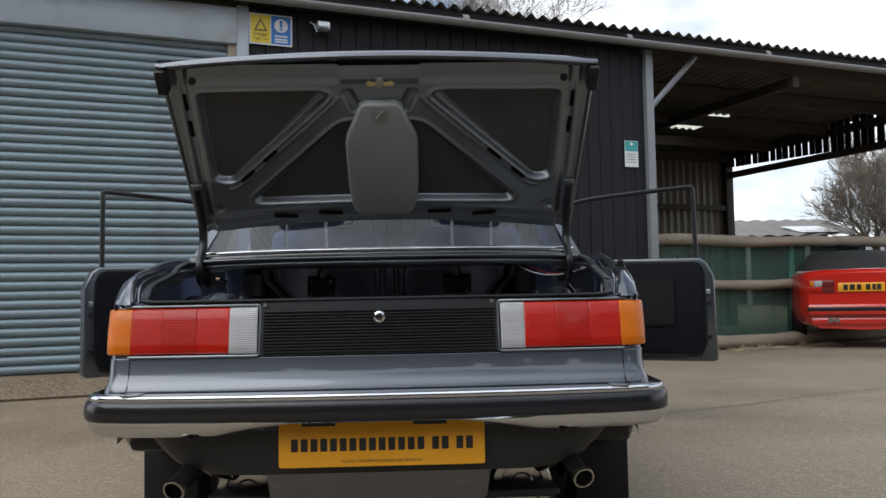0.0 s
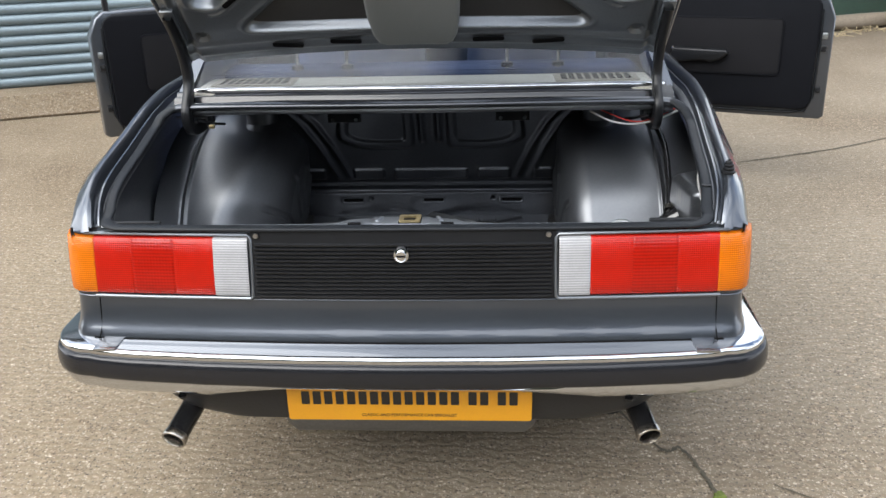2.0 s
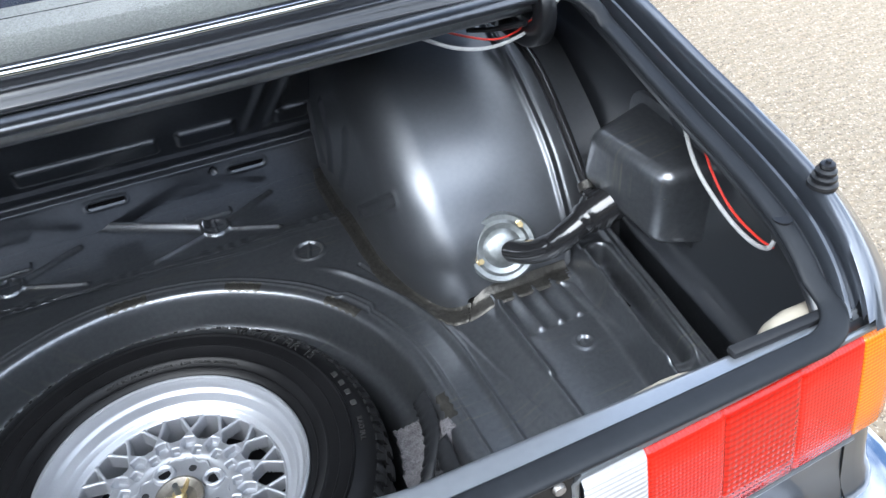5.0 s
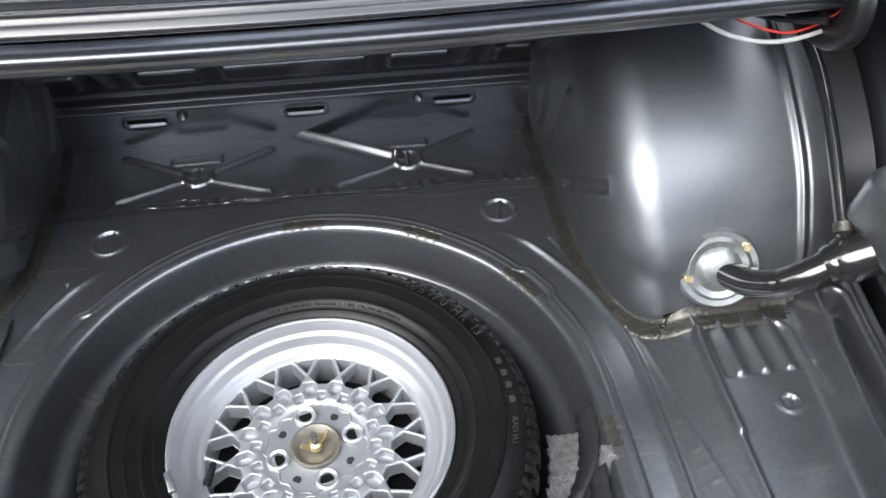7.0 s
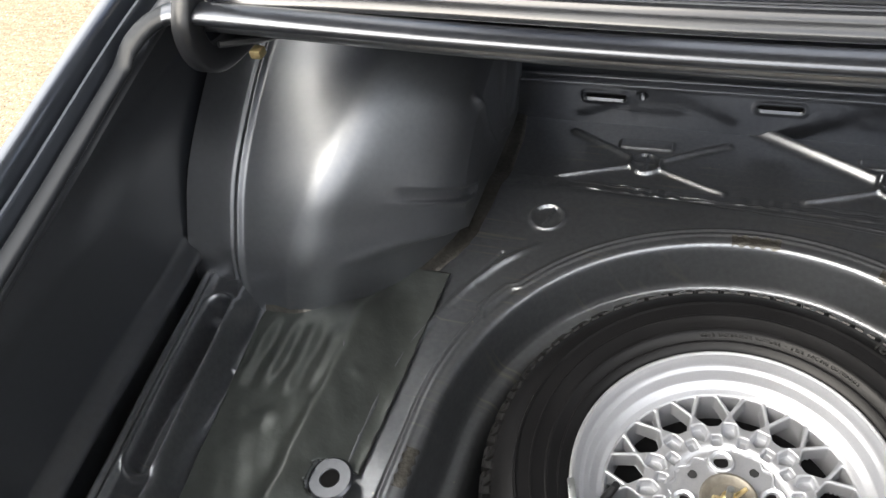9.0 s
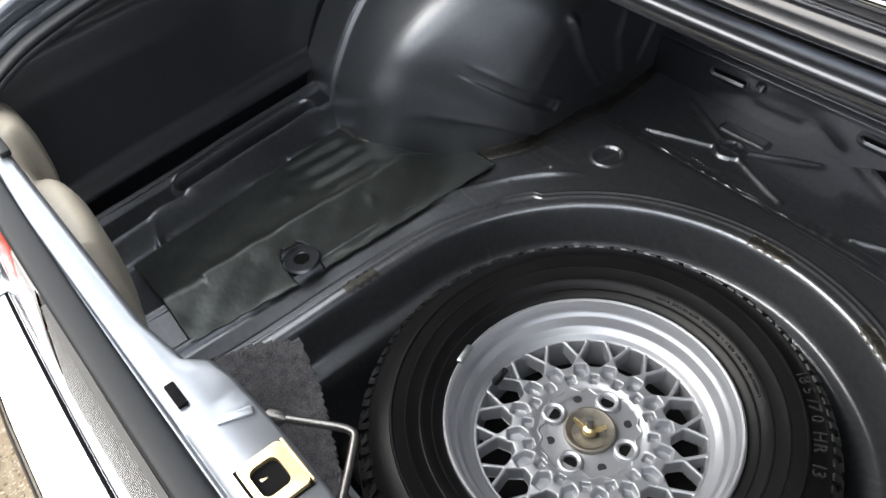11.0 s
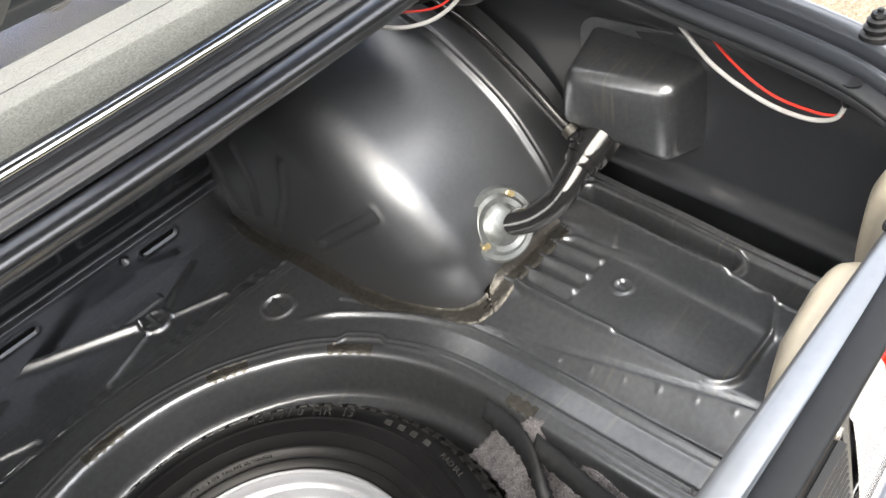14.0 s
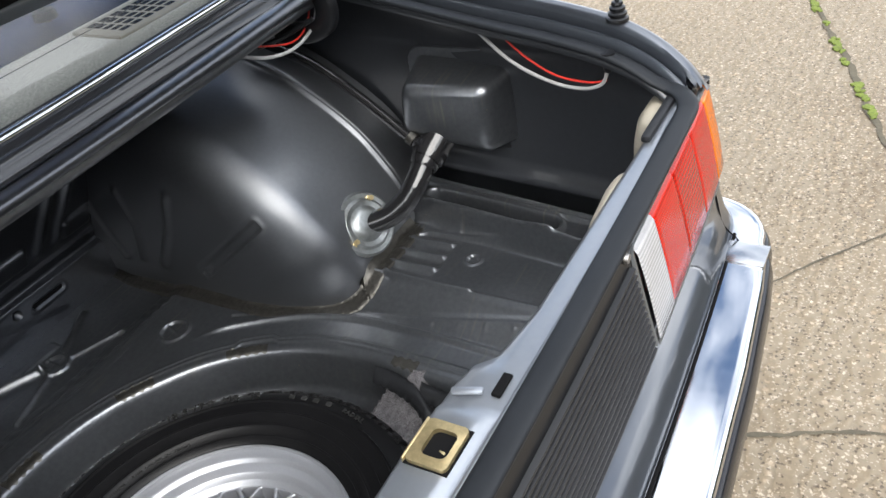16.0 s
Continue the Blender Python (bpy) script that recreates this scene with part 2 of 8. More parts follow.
    l.new(old, b2.inputs["Normal"])
    l.new(b2.outputs["Normal"], p.inputs["Normal"])
    return m


def net_material():
    """Green windbreak netting: a fine weave with air between the threads."""
    m = surface("green_netting", (0.028, 0.066, 0.048), 0.8, var=0.35, scale=2.0, fine=60, bump=0.3)
    n, l = m.node_tree.nodes, m.node_tree.links
    p = n["Principled BSDF"]
    big = n.new("ShaderNodeTexNoise")
    big.inputs["Scale"].default_value = 1.3
    co = n.new("ShaderNodeTexCoord")
    l.new(co.outputs["Object"], big.inputs["Vector"])
    mr = n.new("ShaderNodeMapRange")
    mr.inputs["To Min"].default_value, mr.inputs["To Max"].default_value = 0.55, 0.95
    l.new(big.outputs["Fac"], mr.inputs["Value"])
    l.new(mr.outputs["Result"], p.inputs["Alpha"])
    return m


def boot_paint(name, col):
    """Satin black body paint over pressed steel: uneven gloss, hairline scuffs, dust specks."""
    m = surface(name, col, 0.34, 0.85, var=0.18, scale=5, fine=140, bump=0.03, dist=0.001, rvar=0.14, spec=0.4, coat=0.9, coatr=0.20)
    n, l = m.node_tree.nodes, m.node_tree.links
    p = n["Principled BSDF"]
    co = n.new("ShaderNodeTexCoord")
    base = p.inputs["Base Color"].links[0].from_socket
    # hairline scuffs in two directions, only in scattered places
    for turn, seed in ((0.25, 0.0), (1.9, 3.7)):
        mp = n.new("ShaderNodeMapping")
        mp.inputs["Rotation"].default_value = (0, 0, turn)
        mp.inputs["Location"].default_value = (seed, seed, 0)
        mp.inputs["Scale"].default_value = (5, 170, 5)
        l.new(co.outputs["Object"], mp.inputs["Vector"])
        hair = n.new("ShaderNodeTexNoise")
        hair.inputs["Scale"].default_value, hair.inputs["Detail"].default_value = 1.0, 1
        l.new(mp.outputs["Vector"], hair.inputs["Vector"])
        where = n.new("ShaderNodeTexNoise")
        where.inputs["Scale"].default_value, where.inputs["Detail"].default_value = 9 + seed, 3
        l.new(co.outputs["Object"], where.inputs["Vector"])
        a = n.new("ShaderNodeMapRange")
        a.inputs["From Min"].default_value, a.inputs["From Max"].default_value = 0.58, 0.78
        l.new(hair.outputs["Fac"], a.inputs["Value"])
        b = n.new("ShaderNodeMapRange")
        b.inputs["From Min"].default_value, b.inputs["From Max"].default_value = 0.54, 0.66
        l.new(where.outputs["Fac"], b.inputs["Value"])
        both = n.new("ShaderNodeMath")
        both.operation = "MULTIPLY"
        l.new(a.outputs["Result"], both.inputs[0])
        l.new(b.outputs["Result"], both.inputs[1])
        mx = n.new("ShaderNodeMixRGB")
        mx.inputs[2].default_value = (0.21, 0.205, 0.19, 1)
        l.new(both.outputs[0], mx.inputs[0])
        l.new(base, mx.inputs[1])
        base = mx.outputs["Color"]
    # dust and paint nibs
    vo = n.new("ShaderNodeTexVoronoi")
    vo.inputs["Scale"].default_value = 75
    l.new(co.outputs["Object"], vo.inputs["Vector"])
    sep = n.new("ShaderNodeSeparateColor")
    l.new(vo.outputs["Color"], sep.inputs["Color"])
    pick = n.new("ShaderNodeMath")
    pick.operation = "GREATER_THAN"
    pick.inputs[1].default_value = 0.975
    l.new(sep.outputs[0], pick.inputs[0])
    dot = n.new("ShaderNodeMapRange")
    dot.inputs["From Min"].default_value, dot.inputs["From Max"].default_value = 0.13, 0.07
    l.new(vo.outputs["Distance"], dot.inputs["Value"])
    nib = n.new("ShaderNodeMath")
    nib.operation = "MULTIPLY"
    l.new(pick.outputs[0], nib.inputs[0])
    l.new(dot.outputs["Result"], nib.inputs[1])
    mx = n.new("ShaderNodeMixRGB")
    mx.inputs[2].default_value = (0.22, 0.21, 0.19, 1)
    l.new(nib.outputs[0], mx.inputs[0])
    l.new(base, mx.inputs[1])
    l.new(mx.outputs["Color"], p.inputs["Base Color"])
    return m


M_CONCRETE = concrete_material()
M_PAINT = surface("anthracite_metallic_paint", (0.074, 0.083, 0.100), 0.33, 0.8, var=0.05, scale=3, fine=900, bump=0.03, dist=0.0004, coat=1.0)
M_SILVER = surface("satin_grey_paint", (0.265, 0.283, 0.312), 0.33, 0.7, var=0.06, scale=4, fine=120, bump=0.0, coat=0.4, coatr=0.08)
M_BOOT = boot_paint("satin_black_boot_paint", (0.140, 0.148, 0.161))
# darker copy of the boot paint, with shade put into its colour
M_BOOTSHADE = surface("shaded_boot_paint", (0.060, 0.065, 0.076), 0.33, 0.85, var=0.14, scale=5, fine=140, bump=0.02, dist=0.001, rvar=0.12, spec=0.4, coat=0.8, coatr=0.22)
M_ARCH = surface("satin_grey_arch_paint", (0.130, 0.137, 0.150), 0.45, 0.85, var=0.10, scale=5, fine=140, bump=0.02, dist=0.001, rvar=0.15, spec=0.4, coat=0.9, coatr=0.27)
M_FLANK = surface("satin_black_panel_paint", (0.021, 0.023, 0.027), 0.36, 0.0, var=0.2, scale=4, fine=120, bump=0.03, dist=0.001, rvar=0.2, spec=0.55, coat=0.4, coatr=0.22)
M_LIDIN = surface("lid_inner_paint", (0.165, 0.180, 0.198), 0.33, 0.70, var=0.10, scale=5, fine=200, bump=0.05, dist=0.001, coat=0.3)
M_DEAD = surface("black_sound_deadening", (0.056, 0.056, 0.058), 0.6, spec=0.3, var=0.2, scale=8, fine=260, bump=0.3, dist=0.001)
M_RUBBER = surface("black_rubber", (0.012, 0.0125, 0.014), 0.42, spec=0.22, var=0.2, scale=12, fine=200, bump=0.15, dist=0.0008)
M_SEAL = surface("grey_black_seal", (0.012, 0.0135, 0.016), 0.42, spec=0.18, var=0.15, scale=18, fine=160, bump=0.02, dist=0.0008)
M_GLOSS = surface("gloss_black_trim", (0.014, 0.015, 0.018), 0.24, spec=0.5, var=0.1, scale=8, fine=160, bump=0.02, dist=0.0006, coat=0.4, coatr=0.1)
M_STRIP = surface("glossy_black_rubber", (0.010, 0.0105, 0.013), 0.22, spec=0.45, var=0.12, scale=9, fine=200, bump=0.03, dist=0.0006)
M_PLASTIC = surface("black_plastic", (0.009, 0.0095, 0.011), 0.33, spec=0.34, var=0.12, scale=9, fine=300, bump=0.08, dist=0.0006)
M_CHROME = surface("chrome", (0.56, 0.575, 0.60), 0.07, 1.0, var=0.03, scale=4, fine=60, bump=0.02, dist=0.0006, rvar=0.6)
M_DULLCHROME = surface("dulled_chrome", (0.40, 0.41, 0.43), 0.22, 1.0, var=0.06, scale=8, fine=60, bump=0.04)
M_APRON = surface("dark_underseal", (0.020, 0.0205, 0.022), 0.45, spec=0.35, var=0.15, scale=5, fine=150, bump=0.2)
M_PLATE = surface("yellow_plate", (0.68, 0.31, 0.004), 0.33, var=0.05, scale=6, fine=300, bump=0.05, dist=0.0004, coat=0.4)
M_PLATETEXT = surface("plate_black", (0.012, 0.012, 0.012), 0.35, var=0.05, bump=0.0)
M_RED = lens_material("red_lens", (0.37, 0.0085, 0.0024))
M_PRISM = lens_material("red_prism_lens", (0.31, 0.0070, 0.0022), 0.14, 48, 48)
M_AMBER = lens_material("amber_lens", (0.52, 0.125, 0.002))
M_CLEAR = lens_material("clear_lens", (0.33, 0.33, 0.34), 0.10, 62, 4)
M_BEIGE = surface("cream_plastic", (0.40, 0.36, 0.29), 0.38, var=0.08, scale=14, fine=150, bump=0.06)
M_BRASS = surface("passivated_brass", (0.60, 0.48, 0.26), 0.33, 0.9, var=0.25, scale=30, fine=200, bump=0.08)
M_ZINC = surface("zinc_plate", (0.25, 0.265, 0.27), 0.38, 0.85, var=0.25, scale=30, fine=150, bump=0.1)
M_ALLOY = surface("silver_alloy_paint", (0.35, 0.36, 0.385), 0.38, 0.65, var=0.06, scale=12, fine=400, bump=0.05, dist=0.0006, coat=0.4)
M_TYRE = surface("tyre_rubber", (0.0055, 0.0055, 0.006), 0.36, spec=0.17, var=0.35, scale=14, fine=220, bump=0.2, dist=0.0008)
M_TREAD = surface("scuffed_tread_rubber", (0.009, 0.009, 0.0095), 0.42, spec=0.35, var=0.4, scale=40, fine=220, bump=0.2, dist=0.0008)
M_WORN = surface("scuffed_rubber", (0.021, 0.021, 0.021), 0.45, spec=0.3, var=0.4, scale=60, fine=300, bump=0.1, dist=0.0006)
M_PIPE = surface("gloss_black_pipe", (0.012, 0.012, 0.013), 0.16, var=0.1, scale=10, fine=120, bump=0.06, coat=0.6)
M_CARPET = surface("grey_felt", (0.115, 0.11, 0.118), 0.95, var=0.7, scale=90, fine=420, bump=0.9, dist=0.004)
M_SHELF = surface("beige_grey_carpet", (0.50, 0.47, 0.41), 0.95, var=0.55, scale=330, fine=620, bump=0.9, dist=0.003)
M_GRILLE = surface("taupe_plastic", (0.27, 0.24, 0.19), 0.5, var=0.1, bump=0.05)
M_SEAT = surface("blue_seat_cloth", (0.045, 0.06, 0.12), 0.9, var=0.25, scale=20, fine=300, bump=0.5)
M_TRAY = surface("grey_tray_plastic", (0.20, 0.213, 0.215), 0.42, var=0.05, scale=6, fine=320, bump=0.08, dist=0.0006)
M_TRIM = surface("black_vinyl_trim", (0.006, 0.0065, 0.0085), 0.5, spec=0.08, var=0.15, scale=8, fine=260, bump=0.2, dist=0.0008)
M_TRIM2 = surface("charcoal_cloth_trim", (0.011, 0.011, 0.0125), 0.8, spec=0.1, var=0.2, scale=10, fine=400, bump=0.3)
M_WIREW = surface("white_wire", (0.33, 0.33, 0.33), 0.45, var=0.1, bump=0.0)
M_WIRER = surface("red_wire", (0.50, 0.03, 0.02), 0.40, var=0.1, bump=0.0)
M_MAT = surface("black_rubber_mat", (0.072, 0.079, 0.076), 0.34, 0.7, var=0.12, scale=14, fine=75, bump=0.30, dist=0.002, rvar=0.12)
M_STEEL = surface("brushed_steel", (0.30, 0.29, 0.28), 0.40, 0.9, var=0.2, scale=30, fine=200, bump=0.1)
M_EXH = surface("stainless_pipe", (0.45, 0.43, 0.40), 0.22, 1.0, var=0.15, scale=20, fine=120, bump=0.05)
M_SEALER = surface("brown_seam_sealer", (0.066, 0.063, 0.057), 0.38, 0.75, var=0.4, scale=25, fine=140, bump=0.5, dist=0.003)
M_GLASS = glass_material("window_glass", (0.66, 0.71, 0.76), 0.0)
M_SHUTTER = surface("galvanised_slats", (0.185, 0.235, 0.265), 0.42, 0.25, var=0.12, scale=1.2, fine=40, bump=0.08, stain=((0.14, 0.14, 0.125), 1.4, 0.58, 0.85))
M_HEADER = surface("pale_grey_steel", (0.31, 0.35, 0.39), 0.5, 0.1, var=0.10, scale=1.5, fine=50, bump=0.1, stain=((0.25, 0.24, 0.21), 2.2, 0.56, 0.78))
M_BOARD = surface("black_tarred_board", (0.0105, 0.0108, 0.0135), 0.66, spec=0.25, var=0.45, scale=2.5, fine=26, bump=0.5, dist=0.004, stretch=(7, 7, 0.6))
M_GREYPOST = surface("grey_painted_steel", (0.19, 0.205, 0.22), 0.5, 0.2, var=0.1, scale=4, fine=60, bump=0.1)
M_ROOF = surface("weathered_fibre_sheet", (0.11, 0.105, 0.095), 0.9, var=0.3, scale=2.0, fine=30, bump=0.5, dist=0.005, stain=((0.16, 0.15, 0.08), 5, 0.55, 0.7))
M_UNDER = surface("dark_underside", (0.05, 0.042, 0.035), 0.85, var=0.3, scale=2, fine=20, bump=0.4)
M_GUTTER = surface("grey_gutter", (0.19, 0.19, 0.19), 0.45, var=0.2, scale=3, fine=40, bump=0.1)
M_CORR = surface("corrugated_steel", (0.17, 0.155, 0.13), 0.6, 0.2, var=0.3, scale=1.3, fine=20, bump=0.2)
M_LOG = surface("weathered_timber", (0.22, 0.185, 0.14), 0.85, var=0.3, scale=2, fine=22, bump=0.5, dist=0.005, stretch=(1, 1, 6))
M_NET = net_material()
M_ROOFLIGHT = surface("yellowed_translucent_sheet", (0.74, 0.71, 0.55), 0.5, var=0.2, scale=4, fine=30, bump=0.0)
_rl = M_ROOFLIGHT.node_tree
_tr = _rl.nodes.new("ShaderNodeBsdfTranslucent")
_tr.inputs["Color"].default_value = (0.80, 0.77, 0.62, 1)
_rl.links.new(_tr.outputs[0], _rl.nodes["Material Output"].inputs["Surface"])
M_FIELD = surface("rough_grass", (0.075, 0.078, 0.034), 0.95, var=0.4, scale=0.5, fine=14, bump=0.8, dist=0.03)
M_REDPAINT = surface("red_car_paint", (0.42, 0.014, 0.007), 0.24, var=0.05, bump=0.0, coat=1.0)
M_SOFTTOP = surface("black_soft_top", (0.015, 0.015, 0.016), 0.8, var=0.2, fine=200, bump=0.3)
M_BARK = surface("bare_bark", (0.13, 0.105, 0.085), 0.9, var=0.3, scale=2, fine=20, bump=0.4)
M_FIR = surface("evergreen_foliage", (0.030, 0.042, 0.022), 0.85, var=0.6, scale=2.5, fine=14, bump=0.9, dist=0.08)
M_MOSS = surface("moss", (0.11, 0.14, 0.025), 0.95, var=0.5, scale=30, fine=200, bump=0.8)
M_STRAW = surface("dry_straw", (0.40, 0.33, 0.20), 0.9, var=0.3)
# near-black: real dark lines, and shade put as colour in holes and gaps
M_DARK = surface("dark_lines_and_hole_shade", (0.004, 0.004, 0.0045), 0.9, spec=0.1, var=0.2, bump=0.0)
M_JOINT = surface("dirt_joint", (0.075, 0.065, 0.045), 0.95, var=0.4, scale=8, fine=120, bump=0.6)
M_WHITE = surface("white_sign", (0.58, 0.60, 0.60), 0.4, var=0.06, bump=0.0)
M_SIGNY = surface("yellow_sign", (0.62, 0.47, 0.015), 0.4, var=0.05, bump=0.0)
M_SIGNB = surface("blue_sign", (0.02, 0.14, 0.46), 0.4, var=0.05, bump=0.0)
M_SIGNG = surface("teal_card", (0.03, 0.28, 0.30), 0.4, var=0.05, bump=0.0)
M_PALEROOF = surface("pale_fibre_roof", (0.16, 0.15, 0.14), 0.9, var=0.25, scale=1, fine=12, bump=0.2)


# ---------------- building helpers ----------------
def thing(name, at, label, category, group="", kind=""):
    ob = new(name)
    ob.location = at
    ob.empty_display_size = 0.1
    return tagged(ob, label, category, group, kind)


def hang(ob, parent, label=""):
    if parent is not None:
        ob.parent = parent
        if parent.type == "EMPTY":
            ob.matrix_parent_inverse = Matrix.Translation(parent.location).inverted()
    if label:
        ob["label"] = label
    return ob


def part(name, bm, mat, parent=None, label="", smooth=True):
    me = bpy.data.meshes.new(name)
    bm.normal_update()
    bm.to_mesh(me)
    bm.free()
    me.materials.append(mat)
    if smooth:
        me.polygons.foreach_set("use_smooth", [True] * len(me.polygons))
        me.set_sharp_from_angle(angle=radians(38))
    return hang(new(name, me), parent, label)


def sheet(name, P, mat, parent=None, label="", closed=(False, False), drop=None, crisp=0):
    """A mesh from an array of points P[i, j, xyz]; drop[i, j] leaves cells out."""
    a, b = P.shape[:2]
    ii, jj = np.meshgrid(np.arange(a if closed[0] else a - 1), np.arange(b if closed[1] else b - 1), indexing="ij")
    if drop is not None:
        keep = ~drop[ii, jj]
        ii, jj = ii[keep], jj[keep]
    i2, j2 = (ii + 1) % a, (jj + 1) % b
    F = np.stack([ii * b + jj, i2 * b + jj, i2 * b + j2, ii * b + j2], -1).reshape(-1, 4)
    me = bpy.data.meshes.new(name)
    me.from_pydata(P.reshape(-1, 3).tolist(), [], F.tolist())
    me.materials.append(mat)
    me.polygons.foreach_set("use_smooth", [True] * len(me.polygons))
    if crisp:
        me.set_sharp_from_angle(angle=radians(crisp))
    return hang(new(name, me), parent, label)


def box(bm, lo, hi, bevel=0.0, seg=2):
    r = bmesh.ops.create_cube(bm, size=1)
    vs = r["verts"]
    c = [(a + b) / 2 for a, b in zip(lo, hi)]
    s = [abs(b - a) for a, b in zip(lo, hi)]
    for v in vs:
        v.co = Vector((c[0] + v.co.x * s[0], c[1] + v.co.y * s[1], c[2] + v.co.z * s[2]))
    if bevel:
        es = list({e for v in vs for e in v.link_edges})
        bmesh.ops.bevel(bm, geom=es, offset=bevel, segments=seg, affect="EDGES", profile=0.5)
    return bm


def boxed(lo, hi, bevel=0.0, seg=2):
    return box(bmesh.new(), lo, hi, bevel, seg)


def moved(bm, m):
    bmesh.ops.transform(bm, matrix=m, verts=bm.verts)
    return bm


def tube(bm, pts, r, sides=10, caps=True):
    """A round bar along points; r is one radius or one for each point."""
    pts = [Vector(p) for p in pts]
    rr = r if isinstance(r, (list, tuple)) else [r] * len(pts)
    rings, side = [], None
    for i, p in enumerate(pts):
        d = (pts[min(i + 1, len(pts) - 1)] - pts[max(i - 1, 0)]).normalized()
        if side is None:
            side = d.orthogonal().normalized()
        side = (side - d * side.dot(d)).normalized()
        up = d.cross(side)
        rings.append([bm.verts.new(p + (side * math.cos(a) + up * math.sin(a)) * rr[i])
                      for a in (2 * math.pi * k / sides for k in range(sides))])
    for q, w in zip(rings, rings[1:]):
        for k in range(sides):
            bm.faces.new((q[k], q[(k + 1) % sides], w[(k + 1) % sides], w[k]))
    if caps:
        bm.faces.new(rings[0][::-1])
        bm.faces.new(rings[-1])
    return bm


def curve_pts(ctrl, n=12):
    """A smooth line through the control points."""
    c = [Vector(p) for p in ctrl]
    out = []
    for i in range(len(c) - 1):
        p0, p1, p2, p3 = c[max(i - 1, 0)], c[i], c[i + 1], c[min(i + 2, len(c) - 1)]
        for k in range(n):
            t = k / n
            out.append(0.5 * ((2 * p1) + (p2 - p0) * t + (2 * p0 - 5 * p1 + 4 * p2 - p3) * t * t + (3 * p1 - p0 - 3 * p2 + p3) * t ** 3))
    return out + [c[-1]]


def lathe(profile, n=48, closed=False):
    """Turn (r, z) points about z."""
    bm = bmesh.new()
    rings = []
    for k in range(n):
        a = 2 * math.pi * k / n
        rings.append([bm.verts.new((r * math.cos(a), r * math.sin(a), z)) for r, z in profile])
    m = len(profile)
    for k in range(n):
        A, B = rings[k], rings[(k + 1) % n]
        for j in range(m if closed else m - 1):
            j2 = (j + 1) % m
            bm.faces.new((A[j], B[j], B[j2], A[j2]))
    bmesh.ops.remove_doubles(bm, verts=bm.verts, dist=1e-6)
    bmesh.ops.recalc_face_normals(bm, faces=bm.faces)
    return bm


def prism(outline, d0, d1, bevel=0.0):
    """Extrude an outline of (u, v) from depth d0 to d1 along w; axes are x, y, z."""
    bm = bmesh.new()
    a = [bm.verts.new((u, v, d0)) for u, v in outline]
    b = [bm.verts.new((u, v, d1)) for u, v in outline]
    n = len(outline)
    bm.faces.new(a[::-1])
    top = bm.faces.new(b)
    for k in range(n):
        bm.faces.new((a[k], a[(k + 1) % n], b[(k + 1) % n], b[k]))
    bmesh.ops.recalc_face_normals(bm, faces=bm.faces)
    if bevel:
        bmesh.ops.bevel(bm, geom=list(top.edges), offset=bevel, segments=3, affect="EDGES", profile=0.5)
    return bm


def rounded(x0, y0, x1, y1, r, n=5):
    out = []
    for cx, cy, a0 in ((x1 - r, y1 - r, 0), (x0 + r, y1 - r, 90), (x0 + r, y0 + r, 180), (x1 - r, y0 + r, 270)):
        out += [(cx + r * math.cos(radians(a0 + 90 * k / n)), cy + r * math.sin(radians(a0 + 90 * k / n))) for k in range(n + 1)]
    return out


def sstep(a, b, x):
    t = np.clip((x - a) / (b - a), 0, 1)
    return t * t * (3 - 2 * t)


def glide(x, xs, ys):
    """Monotone smooth curve through points."""
    xs, ys = np.array(xs, float), np.array(ys, float)
    h, dl = np.diff(xs), np.diff(ys) / np.diff(xs)
    m = np.concatenate([[dl[0]], np.where(dl[:-1] * dl[1:] > 0, 2 * dl[:-1] * dl[1:] / np.where(dl[:-1] + dl[1:] == 0, 1, dl[:-1] + dl[1:]), 0), [dl[-1]]])
    x = np.clip(np.asarray(x, float), xs[0], xs[-1])
    i = np.clip(np.searchsorted(xs, x) - 1, 0, len(h) - 1)
    t = (x - xs[i]) / h[i]
    return (1 + 2 * t) * (1 - t) ** 2 * ys[i] + t * (1 - t) ** 2 * h[i] * m[i] + t * t * (3 - 2 * t) * ys[i + 1] + t * t * (t - 1) * h[i] * m[i + 1]


def ridge(d, w):
    return np.exp(-(d / w) ** 2)


def segd(X, Y, x0, y0, x1, y1):
    dx, dy = x1 - x0, y1 - y0
    t = np.clip(((X - x0) * dx + (Y - y0) * dy) / (dx * dx + dy * dy), 0, 1)
    return np.hypot(X - x0 - t * dx, Y - y0 - t * dy)


def rboxd(X, Y, cx, cy, hx, hy, r):
    qx, qy = np.abs(X - cx) - hx + r, np.abs(Y - cy) - hy + r
    return np.hypot(np.maximum(qx, 0), np.maximum(qy, 0)) + np.minimum(np.maximum(qx, qy), 0) - r


def polyd(X, Y, pts, r=0.0):
    """Signed distance to a convex outline given anticlockwise, its corners rounded by r."""
    d, n = None, len(pts)
    for k in range(n):
        (x0, y0), (x1, y1) = pts[k], pts[(k + 1) % n]
        L = math.hypot(x1 - x0, y1 - y0)
        e = ((X - x0) * (y1 - y0) - (Y - y0) * (x1 - x0)) / L
        d = e if d is None else (np.maximum(d, e) if r == 0 else np.log(np.exp(d / r) + np.exp(e / r)) * r)
    return d


def grid(x0, x1, y0, y1, step):
    xs, ys = np.linspace(x0, x1, int((x1 - x0) / step) + 1), np.linspace(y0, y1, int((y1 - y0) / step) + 1)
    return np.meshgrid(xs, ys, indexing="ij")


def stack(*a):
    return np.stack(np.broadcast_arrays(*a), -1).astype(float)


